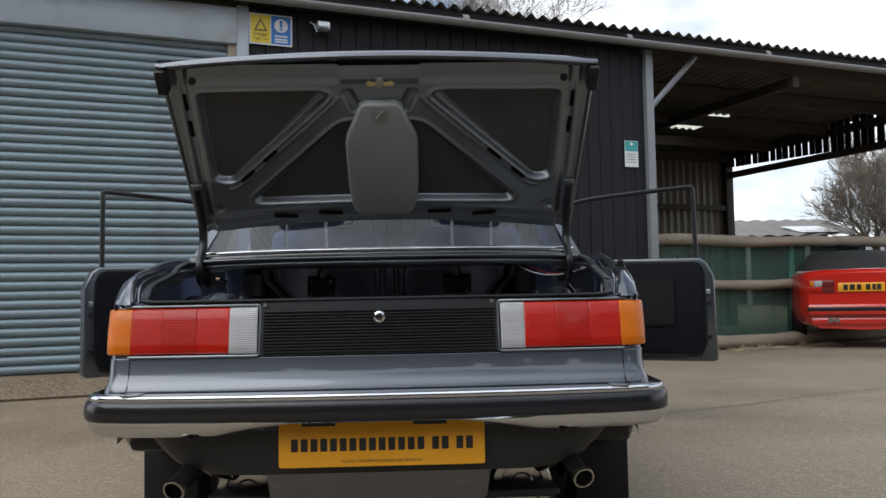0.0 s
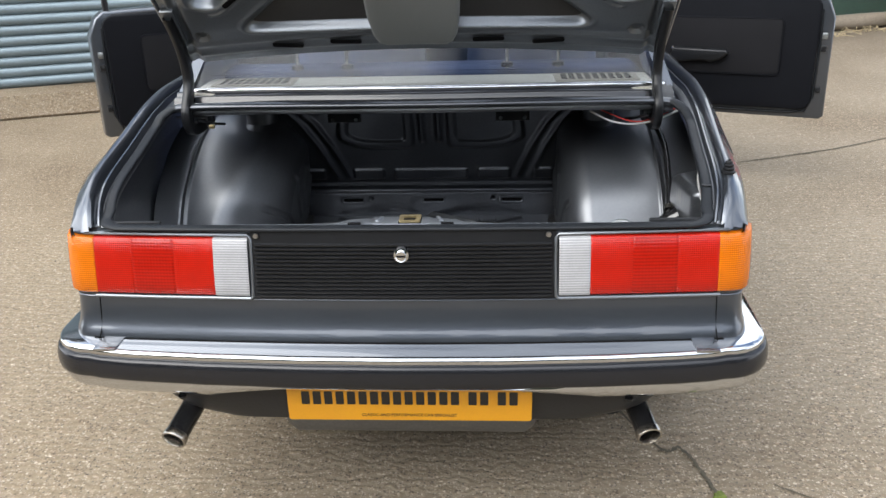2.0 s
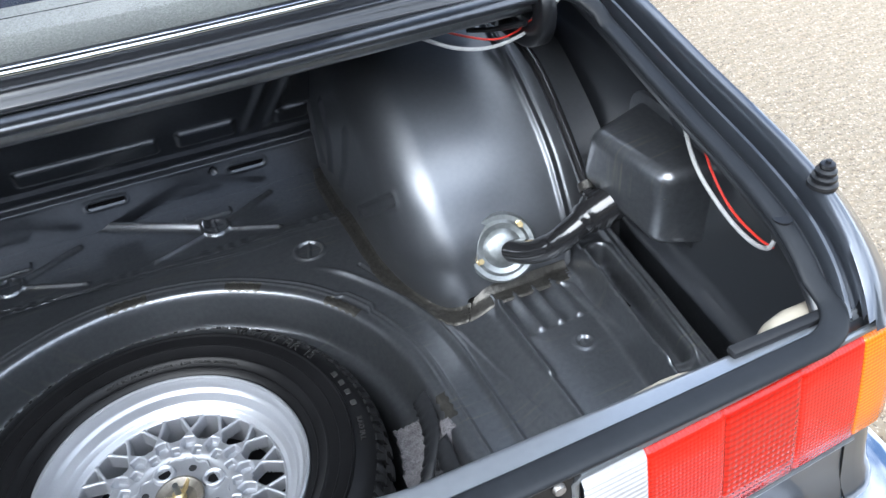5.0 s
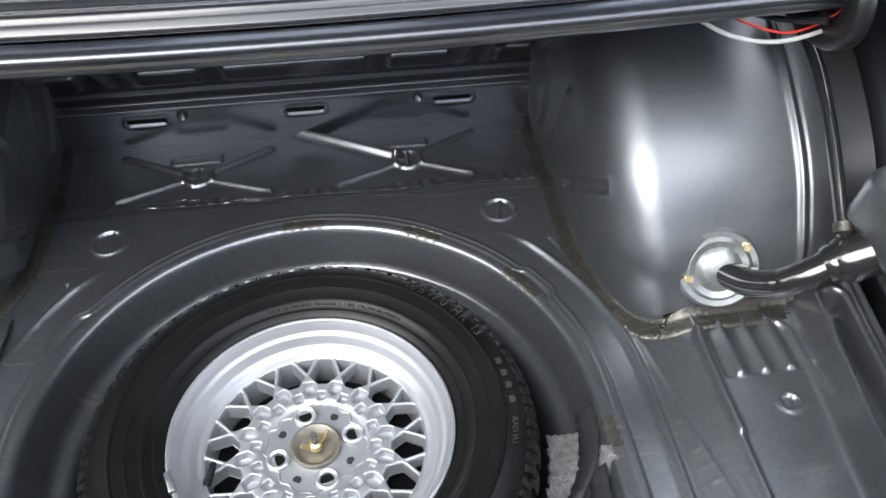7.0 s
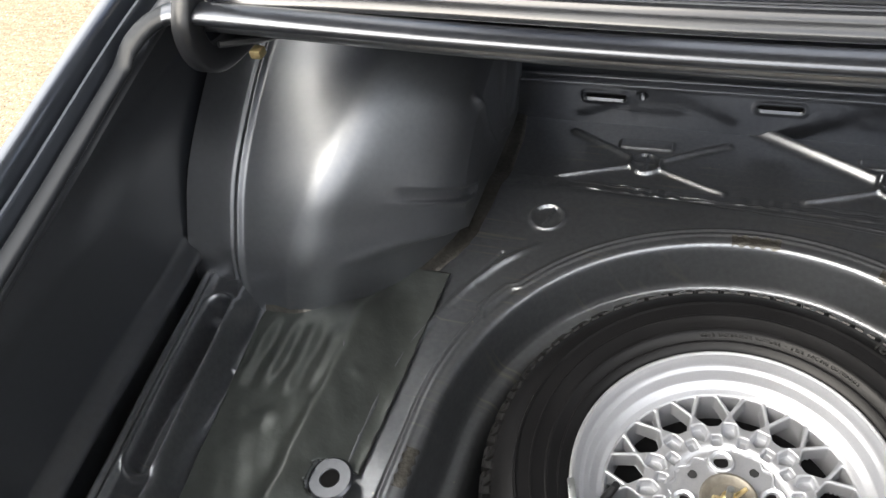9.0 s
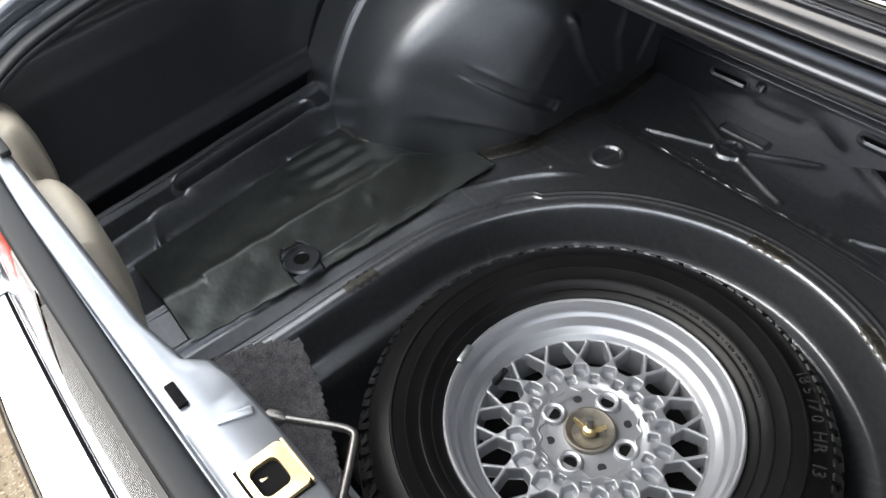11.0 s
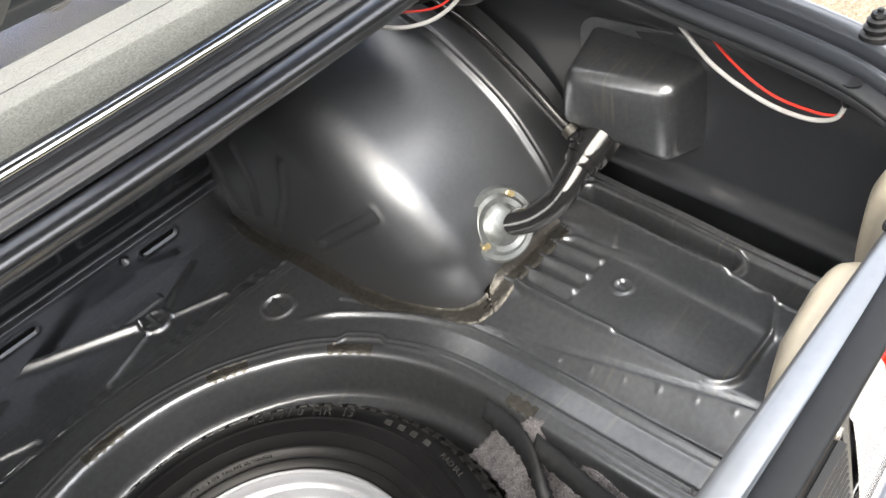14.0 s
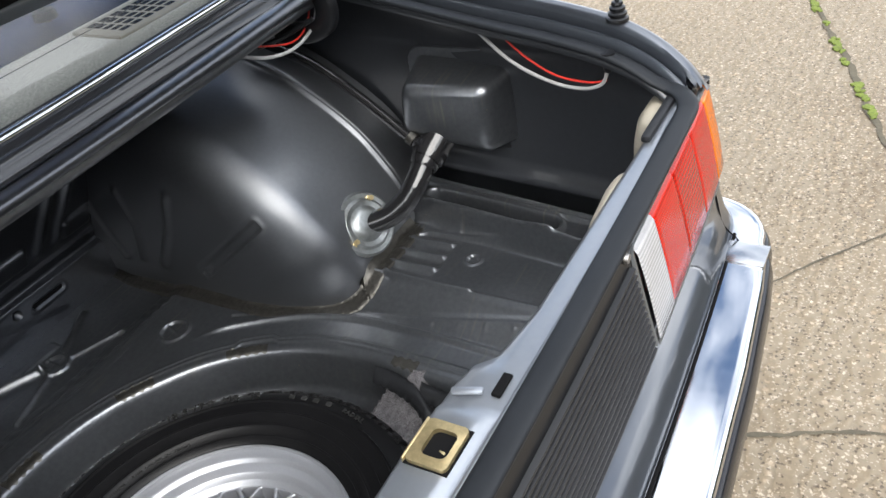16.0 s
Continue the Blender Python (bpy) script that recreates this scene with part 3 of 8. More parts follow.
def text_mesh(body, size, depth=0.0008):
    cu = bpy.data.curves.new("lettering", "FONT")
    cu.body, cu.size, cu.extrude, cu.resolution_u = body, size, depth, 2
    cu.align_x = "CENTER"
    tmp = bpy.data.objects.new("lettering", cu)
    bm = bmesh.new()
    me = bpy.data.meshes.new_from_object(tmp)
    bm.from_mesh(me)
    bpy.data.objects.remove(tmp)
    bpy.data.curves.remove(cu)
    bpy.data.meshes.remove(me)
    return bm


def join_into(bm, other, m=None):
    """Add the mesh other, moved by m, to bm."""
    if m is not None:
        bmesh.ops.transform(other, matrix=m, verts=other.verts)
    tmp = bpy.data.meshes.new("tmp")
    other.to_mesh(tmp)
    other.free()
    bm.from_mesh(tmp)
    bpy.data.meshes.remove(tmp)
    return bm


def mirrored(bm):
    """The mesh's twin across x = 0."""
    bmesh.ops.transform(bm, matrix=Matrix.Diagonal((-1, 1, 1, 1)), verts=bm.verts)
    bmesh.ops.reverse_faces(bm, faces=bm.faces)
    return bm


# ---------------- yard and barn ----------------
bm = bmesh.new()
bmesh.ops.create_grid(bm, x_segments=60, y_segments=60, size=220)
tagged(part("ground", bm, M_CONCRETE), "old sandy concrete yard with exposed flint aggregate", "ground", kind="structure")


def strip(name, pts, w, mat, z, label, category, seed=1):
    rnd = random.Random(seed)
    bm = bmesh.new()
    path = curve_pts([(x, y, z) for x, y in pts], 14)
    prev = None
    for i, p in enumerate(path):
        d = (path[min(i + 1, len(path) - 1)] - path[max(i - 1, 0)]).normalized()
        sd = Vector((-d.y, d.x, 0))
        ww = w * rnd.uniform(0.4, 1.2)
        jit = sd * rnd.uniform(-w, w) * 0.5
        q = (bm.verts.new(p + sd * ww + jit), bm.verts.new(p - sd * ww + jit))
        if prev:
            bm.faces.new((prev[0], prev[1], q[1], q[0]))
        prev = q
    return tagged(part(name, bm, mat), label, category, kind="structure")


strip("ground_joint", [(0.30, 2.9), (0.61, 2.108), (0.70, 2.045), (0.744, 1.873), (0.763, 1.655), (0.856, 1.415), (0.95, 0.9), (1.0, 0.2)], 0.006, M_JOINT, 0.004, "dirt-filled joint between concrete slabs", "joint", 1)
strip("ground_joint", [(0.9, 1.9), (1.246, 1.666), (1.467, 1.482), (1.8, 1.2)], 0.003, M_JOINT, 0.004, "hairline crack in the concrete yard", "crack", 2)
strip("ground_joint", [(4.2, 2.34), (2.874, 1.86), (2.352, 1.666), (1.943, 1.533), (1.3, 1.25)], 0.010, M_JOINT, 0.004, "dirt-filled joint between concrete slabs", "joint", 3)
strip("ground_joint", [(1.2, 4.6), (2.2, 5.0), (2.886, 5.385), (4.0, 5.9), (6.0, 6.7)], 0.006, M_JOINT, 0.004, "dirt-filled joint between concrete slabs", "joint", 4)

rnd = random.Random(5)
bm = bmesh.new()
for k in range(260):
    t = rnd.random()
    p0, p1 = ((2.874, 1.86), (1.943, 1.533)) if k < 230 else ((0.763, 1.655), (0.744, 1.873))
    cx, cy = p0[0] + (p1[0] - p0[0]) * t + rnd.gauss(0, 0.006), p0[1] + (p1[1] - p0[1]) * t + rnd.gauss(0, 0.006)
    if math.sin(t * 37) + math.sin(t * 17 + 1) < -0.1:
        continue
    r = bmesh.ops.create_icosphere(bm, subdivisions=1, radius=rnd.uniform(0.004, 0.013))
    for v in r["verts"]:
        v.co = Vector((v.co.x * rnd.uniform(0.8, 1.3) + cx, v.co.y * rnd.uniform(0.8, 1.3) + cy, v.co.z * 0.6 + 0.006))
tagged(part("moss", bm, M_MOSS), "green moss tufts growing along a slab joint", "moss", kind="stuff")

# loose chippings on the yard round the car
bm = bmesh.new()
for k in range(900):
    x, y = rnd.uniform(-3.5, 4.5), rnd.uniform(0.6, 6.5)
    s = rnd.uniform(0.002, 0.006)
    c = [bm.verts.new((x + s * rnd.uniform(0.5, 1.2) * math.cos(a), y + s * rnd.uniform(0.5, 1.2) * math.sin(a), 0.001)) for a in (0, 1.6, 3.1, 4.7)]
    top = bm.verts.new((x, y, s * rnd.uniform(0.6, 1.1)))
    for i in range(4):
        bm.faces.new((c[i], c[(i + 1) % 4], top))
tagged(part("gravel", bm, surface("flint_chips", (0.42, 0.37, 0.29), 0.8, var=0.5, bump=0)), "loose flint chippings scattered on the concrete", "gravel", kind="stuff")

# barn frame: s runs along the front, d into the building
WA = radians(20.3)
WM = Matrix.Translation((-3.2, 6.6, 0)) @ Matrix.Rotation(WA, 4, "Z")


def at_barn(bm):
    return moved(bm, WM)


def barn_sheet(P):
    R = np.array(WM.to_3x3())
    return P @ R.T + np.array(WM.translation)


# roller shutter bay
wall_w = thing("wall_west", WM @ Vector((0, 0, 0)), "steel roller-shutter wall of the barn", "wall", kind="structure")
shutter = part("roller_shutter", at_barn(boxed((-4.5, 0.03, 0.16), (1.66, 0.07, 3.2))), M_SHUTTER, wall_w, "ribbed grey roller shutter, closed")
n_slat, pitch = 38, 0.0795
sec = [(0.03, 0), (0.012, 0.006), (0.0, 0.022), (-0.004, 0.04), (0.0, 0.058), (0.012, 0.072), (0.03, pitch)]
bm = bmesh.new()
ends = []
for s in (-4.5, 1.64):
    ends.append([bm.verts.new((s, d, z)) for d, z in sec])
for j in range(len(sec) - 1):
    bm.faces.new((ends[0][j], ends[1][j], ends[1][j + 1], ends[0][j + 1]))
slat0 = part("slat", bm, M_SHUTTER, shutter)
slat0.matrix_basis = WM @ Matrix.Translation((0, 0, 0.17))
for k in range(1, n_slat):
    o = bpy.data.objects.new("slat", slat0.data)
    scene.collection.objects.link(o)
    o.parent = shutter
    o.matrix_basis = WM @ Matrix.Translation((0, 0.002 * (k % 3), 0.17 + pitch * k))
part("header_box", at_barn(boxed((-4.6, -0.07, 3.17), (1.72, 0.25, 3.52), 0.012)), M_HEADER, wall_w, "pale grey steel shutter housing")
part("guide_rail", at_barn(boxed((1.64, -0.04, 0.0), (1.715, 0.08, 3.17), 0.006)), M_LOG, wall_w)
part("pillar", at_barn(boxed((1.718, -0.05, 0.0), (1.835, 0.12, 3.55), 0.008)), M_HEADER, wall_w, "pale grey steel pillar")
bm = boxed((-4.6, -0.42, 0.0), (1.9, 0.2, 0.165), 0.02)
for v in bm.verts:
    if v.co.z > 0.05 and v.co.y < -0.3:
        v.co.y += 0.10
part("plinth", at_barn(bm), M_CONCRETE, wall_w, "rough concrete plinth")
part("upper_wall", at_barn(boxed((-4.6, 0.26, 0.0), (1.83, 0.4, 3.6))), M_BOARD, wall_w)

# boarded bay
wall_n = thing("wall_north", WM @ Vector((4, 0, 0)), "black tarred vertical-board barn wall", "wall", kind="structure")
part("backing", at_barn(boxed((1.84, 0.05, 0.0), (6.34, 0.12, 3.6))), M_BOARD, wall_n)
rnd = random.Random(11)
s = 1.838
boards = {}
while s < 6.30:
    w = rnd.choice((0.14, 0.15, 0.155, 0.16))
    w = min(w, 6.335 - s)
    if w not in boards:
        me_ob = part("board", boxed((0.003, -0.011, 0.05), (w - 0.003, 0.011, 3.55), 0.003, 1), M_BOARD, wall_n)
        boards[w] = me_ob.data
        o = me_ob
    else:
        o = hang(new("board", boards[w]), wall_n)
    o.matrix_basis = WM @ Matrix.Translation((s, rnd.uniform(-0.004, 0.012), rnd.uniform(-0.01, 0.01)))
    s += w

# open bay
bay = thing("open_bay", WM @ Vector((8, 2, 0)), "open-fronted barn bay with a dark roof", "barn bay", kind="structure")
part("post", at_barn(boxed((6.34, -0.06, 0.0), (6.44, 0.06, 3.56), 0.006)), M_GREYPOST, bay, "grey steel stanchion")
bm = bmesh.new()
tube(bm, [(6.42, -0.02, 2.9), (7.08, -0.02, 3.55)], 0.035, 6)
part("brace", at_barn(bm), M_GREYPOST, bay)
part("post", at_barn(boxed((11.85, -0.06, 0.0), (11.95, 0.06, 3.56), 0.006)), M_GREYPOST, bay, "grey steel stanchion")
bm = bmesh.new()
tube(bm, [(11.87, -0.02, 2.9), (11.2, -0.02, 3.55)], 0.035, 6)
part("brace", at_barn(bm), M_GREYPOST, bay)
part("back_post", at_barn(boxed((11.78, 4.85, 0.0), (11.95, 5.0, 3.4), 0.006)), M_UNDER, bay)
S = np.linspace(6.4, 11.95, 700)[:, None]
Z = np.linspace(0, 3.42, 3)[None, :]
P = stack(S, 5.0 + 0.02 * np.sin(S * 2 * np.pi / 0.16), Z)
sheet("back_sheeting", barn_sheet(P), M_CORR, bay, "rusty vertical corrugated sheeting")
for z in (1.2, 2.3):
    part("sheeting_rail", at_barn(boxed((6.4, 4.88, z), (11.9, 4.96, z + 0.1))), M_UNDER, bay)
part("side_wall", at_barn(boxed((6.42, 0.06, 0.0), (6.46, 5.0, 3.5))), M_BOARD, bay)
# far end boards, hung from the roof with daylight between them
wall_e = thing("wall_east", WM @ Vector((11.9, 2.5, 3)), "gappy black boards closing the barn's end", "wall", kind="structure")
d = 0.02
k = 0
while d < 4.95:
    w = 0.118 + 0.012 * math.sin(k * 2.3)
    bm = boxed((11.885, d, 2.97 + 0.037 * d), (11.91, d + w, 3.66 - 0.05 * d), 0.002, 1)
    part("board", at_barn(bm), M_BOARD, wall_e)
    d += w + (0.050 if k % 3 == 0 else 0.026) + 0.010 * math.sin(k * 1.7)
    k += 1
part("end_rail", at_barn(boxed((11.86, 0, 2.93), (11.9, 5.0, 3.05))), M_UNDER, wall_e)
# roof
roof = thing("roof", WM @ Vector((4, 2, 3.7)), "weathered corrugated fibre-cement barn roof", "roof", kind="structure")
S = np.linspace(-4.8, 12.3, 1500)[:, None]
D = np.linspace(-0.22, 5.3, 13)[None, :]
wav = 0.026 * np.sin(S * 2 * np.pi / 0.148)
zr = 3.73 - 0.055 * (D + 0.22)
dr = np.broadcast_to((S > 8.98) & (S < 9.88), (1500, 13)).copy()
dr[:, :6] = False
dr[:, 8:] = False
sheet("roof_sheet", barn_sheet(stack(S + 0 * D, D + 0 * S, zr + wav)), M_ROOF, roof, drop=dr)
Dm = np.linspace(D[0, 6], D[0, 8], 2)[None, :]
Sm = np.linspace(8.98, 9.88, 90)[:, None]
sheet("rooflight", barn_sheet(stack(Sm + 0 * Dm, Dm + 0 * Sm, 3.74 - 0.055 * (Dm + 0.22) + 0.026 * np.sin(Sm * 2 * np.pi / 0.148))), M_ROOFLIGHT, roof, "yellowed translucent sheet")
for dd in (0.1, 1.25, 2.5, 3.75, 4.8):
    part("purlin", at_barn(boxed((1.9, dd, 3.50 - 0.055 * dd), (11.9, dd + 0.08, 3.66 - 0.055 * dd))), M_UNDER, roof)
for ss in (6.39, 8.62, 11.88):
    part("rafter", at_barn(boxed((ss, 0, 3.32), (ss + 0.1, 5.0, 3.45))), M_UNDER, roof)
part("fascia", at_barn(boxed((-4.8, -0.16, 3.58), (12.2, -0.12, 3.70))), M_BOARD, roof)
prof = [(-0.20 + 0.055 * math.cos(radians(a)), 3.60 + 0.055 * math.sin(radians(a))) for a in range(180, 361, 20)]
P = np.array([[(ss, dd, zz) for dd, zz in prof] for ss in np.linspace(-4.8, 12.25, 30)])
gut = sheet("gutter", barn_sheet(P), M_GUTTER, roof, "grey half-round gutter")
gm = gut.modifiers.new("thickness", "SOLIDIFY")
gm.thickness = 0.005
for ss in np.arange(-4, 12.2, 2.0):
    bm = bmesh.new()
    bmesh.ops.create_cone(bm, cap_ends=False, segments=16, radius1=0.06, radius2=0.06, depth=0.07)
    part("gutter_joint", at_barn(moved(bm, Matrix.Translation((ss, -0.20, 3.60)) @ Matrix.Rotation(radians(90), 4, "Y"))), M_GUTTER, gut)

# things on the barn wall
sign = thing("warning_sign", WM @ Vector((2.05, -0.03, 3.35)), "yellow and blue safety sign on black boards", "sign")
part("panel", at_barn(boxed((1.84, -0.028, 3.20), (2.25, -0.022, 3.50))), M_WHITE, sign)
part("yellow_field", at_barn(boxed((1.855, -0.031, 3.215), (2.04, -0.0285, 3.485))), M_SIGNY, sign)
part("blue_field", at_barn(boxed((2.05, -0.031, 3.215), (2.235, -0.0285, 3.485))), M_SIGNB, sign)
WX = WM @ Matrix.Rotation(radians(90), 4, "X")
part("triangle", moved(prism([(1.885, 3.33), (2.01, 3.33), (1.9475, 3.455)], 0.0315, 0.034), WX), M_PLATETEXT, sign)
part("inner_triangle", moved(prism([(1.905, 3.342), (1.99, 3.342), (1.9475, 3.43)], 0.0345, 0.036), WX), M_SIGNY, sign)
bm = bmesh.new()
bmesh.ops.create_circle(bm, cap_ends=True, segments=28, radius=0.066)
part("disc", moved(bm, WX @ Matrix.Translation((2.1425, 3.395, 0.0335))), M_WHITE, sign)
part("mark", moved(prism([(2.132, 3.375), (2.153, 3.375), (2.157, 3.445), (2.128, 3.445)], 0.035, 0.0365), WX), M_SIGNB, sign)
bm = bmesh.new()
bmesh.ops.create_circle(bm, cap_ends=True, segments=16, radius=0.011)
part("mark", moved(bm, WX @ Matrix.Translation((2.1425, 3.358, 0.036))), M_SIGNB, sign)
part("lettering", moved(text_mesh("Danger", 0.045), WX @ Matrix.Translation((1.9475, 3.285, 0.033))), M_PLATETEXT, sign)
part("lettering", moved(text_mesh("Fragile roof", 0.030), WX @ Matrix.Translation((1.9475, 3.245, 0.033))), M_PLATETEXT, sign)
for z in (3.285, 3.255, 3.232):
    part("text_bar", moved(prism([(2.08, z), (2.205, z), (2.205, z + 0.014), (2.08, z + 0.014)], 0.0315, 0.033), WX), M_WHITE, sign)

flood = thing("floodlight", WM @ Vector((2.52, -0.1, 3.4)), "small grey floodlight on the black boards", "floodlight")
part("body", at_barn(boxed((2.47, -0.16, 3.36), (2.60, -0.08, 3.45), 0.012)), M_GREYPOST, flood)
part("glass", at_barn(boxed((2.48, -0.165, 3.37), (2.59, -0.161, 3.44), 0.001)), M_DULLCHROME, flood)
bm = bmesh.new()
tube(bm, [(2.43, -0.02, 3.47), (2.45, -0.10, 3.42), (2.48, -0.11, 3.35)], 0.008, 6)
part("bracket", at_barn(bm), M_WHITE, flood)

card = thing("notice_card", WM @ Vector((6.13, -0.03, 2.34)), "teal and white notice card on black boards", "notice")
part("panel", at_barn(boxed((6.04, -0.026, 2.19), (6.22, -0.021, 2.49))), M_WHITE, card)
part("teal_band", at_barn(boxed((6.045, -0.029, 2.37), (6.215, -0.0265, 2.485))), M_SIGNG, card)
for z in (2.33, 2.30, 2.27, 2.24):
    part("text_bar", at_barn(boxed((6.06, -0.028, z), (6.19, -0.0265, z + 0.008))), M_GREYPOST, card)
part("cross", at_barn(boxed((6.122, -0.031, 2.43), (6.138, -0.0295, 2.475))), M_WHITE, card)
part("cross", at_barn(boxed((6.107, -0.033, 2.445), (6.153, -0.0315, 2.46))), M_WHITE, card)

# fence
FA = math.atan2(0.4, 0.917)
FM = Matrix.Translation((2.95, 9.48, 0)) @ Matrix.Rotation(FA, 4, "Z")
fence = thing("fence", FM @ Vector((4, 0, 0)), "log-rail fence backed with green netting", "fence", kind="structure")
rnd = random.Random(3)
for z, r in ((1.40, 0.075), (0.83, 0.065), (0.10, 0.09)):
    for k in range(4):
        bm = bmesh.new()
        pts = [(k * 3.2 + t * 3.2, -0.05, z + 0.012 * math.sin(k * 3 + t * 9) + (0.02 if k % 2 else 0)) for t in np.linspace(0, 1, 9)]
        tube(bm, pts, [r * rnd.uniform(0.88, 1.08) for _ in pts], 10)
        part("rail", moved(bm, FM), M_LOG, fence)
for k in range(6):
    bm = bmesh.new()
    tube(bm, [(0.1 + k * 2.35, 0.06, 0), (0.1 + k * 2.35, 0.06, 1.38)], 0.06, 9)
    part("post", moved(bm, FM), surface("green_post", (0.03, 0.12, 0.10), 0.7), fence)
S = np.linspace(0, 12.8, 90)[:, None]
Z = np.linspace(0.02, 1.40, 16)[None, :]
sheet("netting", stack(S + 0 * Z, 0.02 + 0.018 * np.sin(S * 5 + Z * 3) + 0 * Z, Z + 0 * S) @ np.array(FM.to_3x3()).T + np.array(FM.translation), M_NET, fence, "faded green windbreak netting")
bm = bmesh.new()
for k in range(420):
    x, y = rnd.uniform(0.5, 12), -0.28 + rnd.gauss(0, 0.12)
    a, L = rnd.uniform(0, 6.3), rnd.uniform(0.08, 0.3)
    tube(bm, [(x, y, 0.01), (x + L * math.cos(a) / 2, y + L * math.sin(a) / 3, 0.02 + rnd.uniform(0, 0.05)), (x + L * math.cos(a), y + L * math.sin(a) / 2, 0.012)], 0.004, 4, False)
tagged(part("straw", moved(bm, FM), M_STRAW), "dry straw and leaves along the fence foot", "straw", kind="stuff")

# field and distance
bm = bmesh.new()
X, Y = grid(-60, 90, 0, 130, 4.0)
P = stack(X, Y + 0.45, 0.03 + 0.12 * np.sin(X * 0.2) * sstep(2, 12, Y) + 0.006 * Y)
tagged(sheet("field", P @ np.array(FM.to_3x3()).T + np.array(FM.translation), M_FIELD), "rough winter grass beyond the fence", "field", kind="structure")

shed = thing("far_barn", (14, 31, 0), "distant open-fronted barn with a pale sheet roof", "barn")
S = np.linspace(10.0, 17.2, 200)[:, None]
D = np.linspace(0, 1, 5)[None, :]
sheet("roof", stack(S + 0.9 * D, 30 + 5 * D + 0 * S, 2.72 + 1.0 * D + 0.03 * np.sin(S * 9)), M_PALEROOF, shed)
part("rooflight", boxed((14.9, 30.6, 2.9), (16.3, 30.7, 2.95)), M_WHITE, shed)
part("rooflight", moved(boxed((-0.75, -0.9, 0), (0.75, 0.9, 0.02)), Matrix.Translation((15.6, 31.2, 3.02)) @ Matrix.Rotation(radians(11.3), 4, "X")), M_WHITE, shed)
part("back_wall", boxed((10.2, 34.5, 0), (18.0, 34.7, 3.6)), M_UNDER, shed)
part("gable", boxed((17.1, 30.2, 0), (17.25, 34.6, 2.75)), M_BOARD, shed)
for x in (10.2, 12.6, 14.9, 17.0):
    part("post", boxed((x, 30.1, 0), (x + 0.14, 30.24, 2.75)), M_GREYPOST, shed)


def bare_tree(name, seed, height, label):
    """Trunk with limbs that fork down to twigs."""
    rnd = random.Random(seed)
    tree = thing(name, (0, 0, 0), label, "tree")
    trunk_bm, crown_bm = bmesh.new(), bmesh.new()

    def grow(p, d, L, r, depth):
        n = 4 if depth < 2 else 3
        pts, rad, q, dd = [p], [r], p.copy(), d.copy()
        for i in range(n):
            dd = (dd + Vector((rnd.gauss(0, 0.13), rnd.gauss(0, 0.13), rnd.gauss(0.04, 0.09)))).normalized()
            q = q + dd * (L / n)
            pts.append(q.copy())
            rad.append(r * (1 - 0.45 * (i + 1) / n))
        tube(trunk_bm if depth < 2 else crown_bm, pts, rad, 7 if depth < 2 else (5 if depth < 3 else 3), False)
        if depth >= 6:
            return
        for i in range(1, n + 1):
            kids = 2 if (i == n or depth > 0) else 1
            if depth == 0 and i < 2:
                continue
            for _ in range(kids):
                if depth > 3 and rnd.random() < 0.42:
                    continue
                ax = Vector((rnd.uniform(-1, 1), rnd.uniform(-1, 1), rnd.uniform(-0.4, 0.6))).normalized()
                nd = (dd + ax * rnd.uniform(0.5, 0.95)).normalized()
                grow(pts[i], nd, L * rnd.uniform(0.52, 0.75), max(rad[i] * 0.6, 0.006), depth + 1)

    grow(Vector((0, 0, 0)), Vector((0, 0, 1)), height * 0.36, height * 0.02, 0)
    part("trunk", trunk_bm, M_BARK, tree)
    part("crown", crown_bm, M_BARK, tree)
    return tree


tree_a = bare_tree("bare_tree", 21, 9.0, "tall leafless tree beyond the fence")
tree_a.matrix_basis = pose(17.1, 29.0, -0.6)
tree_b = bare_tree("bare_tree", 34, 15.5, "leafless tree standing behind the barn")
tree_b.matrix_basis = pose(4.1, 24.0, -0.5)
copy_thing(tree_a, pose(24.5, 62.0, -2.5, 0, 0, 40))
copy_thing(tree_a, pose(27.0, 66.0, -2.5, 0, 0, 240))
copy_thing(tree_a, pose(29.5, 46.0, 0, 0, 0, 300))
# dark belt of evergreens that closes the yard on the side away from the barn
rs = np.random.RandomState(31)
A, B = np.meshgrid(np.linspace(0, 2 * np.pi, 9)[:-1], np.linspace(-1.35, 1.35, 6), indexing="ij")
ball = np.stack([np.cos(A) * np.cos(B), np.sin(A) * np.cos(B), np.sin(B)], -1).reshape(-1, 3)
cells = [(a * 6 + b, ((a + 1) % 8) * 6 + b, ((a + 1) % 8) * 6 + b + 1, a * 6 + b + 1) for a in range(8) for b in range(5)]
vs, fs = [], []
for k in range(80):
    a = radians(196 + 128 * k / 79)
    R, hh = 25 + rs.uniform(-2, 2), rs.uniform(8.0, 11.5)
    for j in range(10):
        f = j / 10
        c = np.array([R * math.cos(a) + 2, R * math.sin(a) + 3, hh * f + 0.6]) + np.append(rs.uniform(-0.9, 0.9, 2) * (1 - f * 0.6), 0)
        fs += [tuple(len(vs) + q for q in cell) for cell in cells]
        vs += (c + ball * (1.9 - 1.2 * f) * rs.uniform(0.8, 1.25) * rs.uniform(0.75, 1.2, (len(ball), 1)) * (1, 1, 0.75)).tolist()
me = bpy.data.meshes.new("evergreen_belt")
me.from_pydata(vs, [], fs)
me.materials.append(M_FIR)
belt = new("evergreen_belt", me)
tagged(belt, "dark belt of evergreen trees along the yard", "trees", kind="stuff")

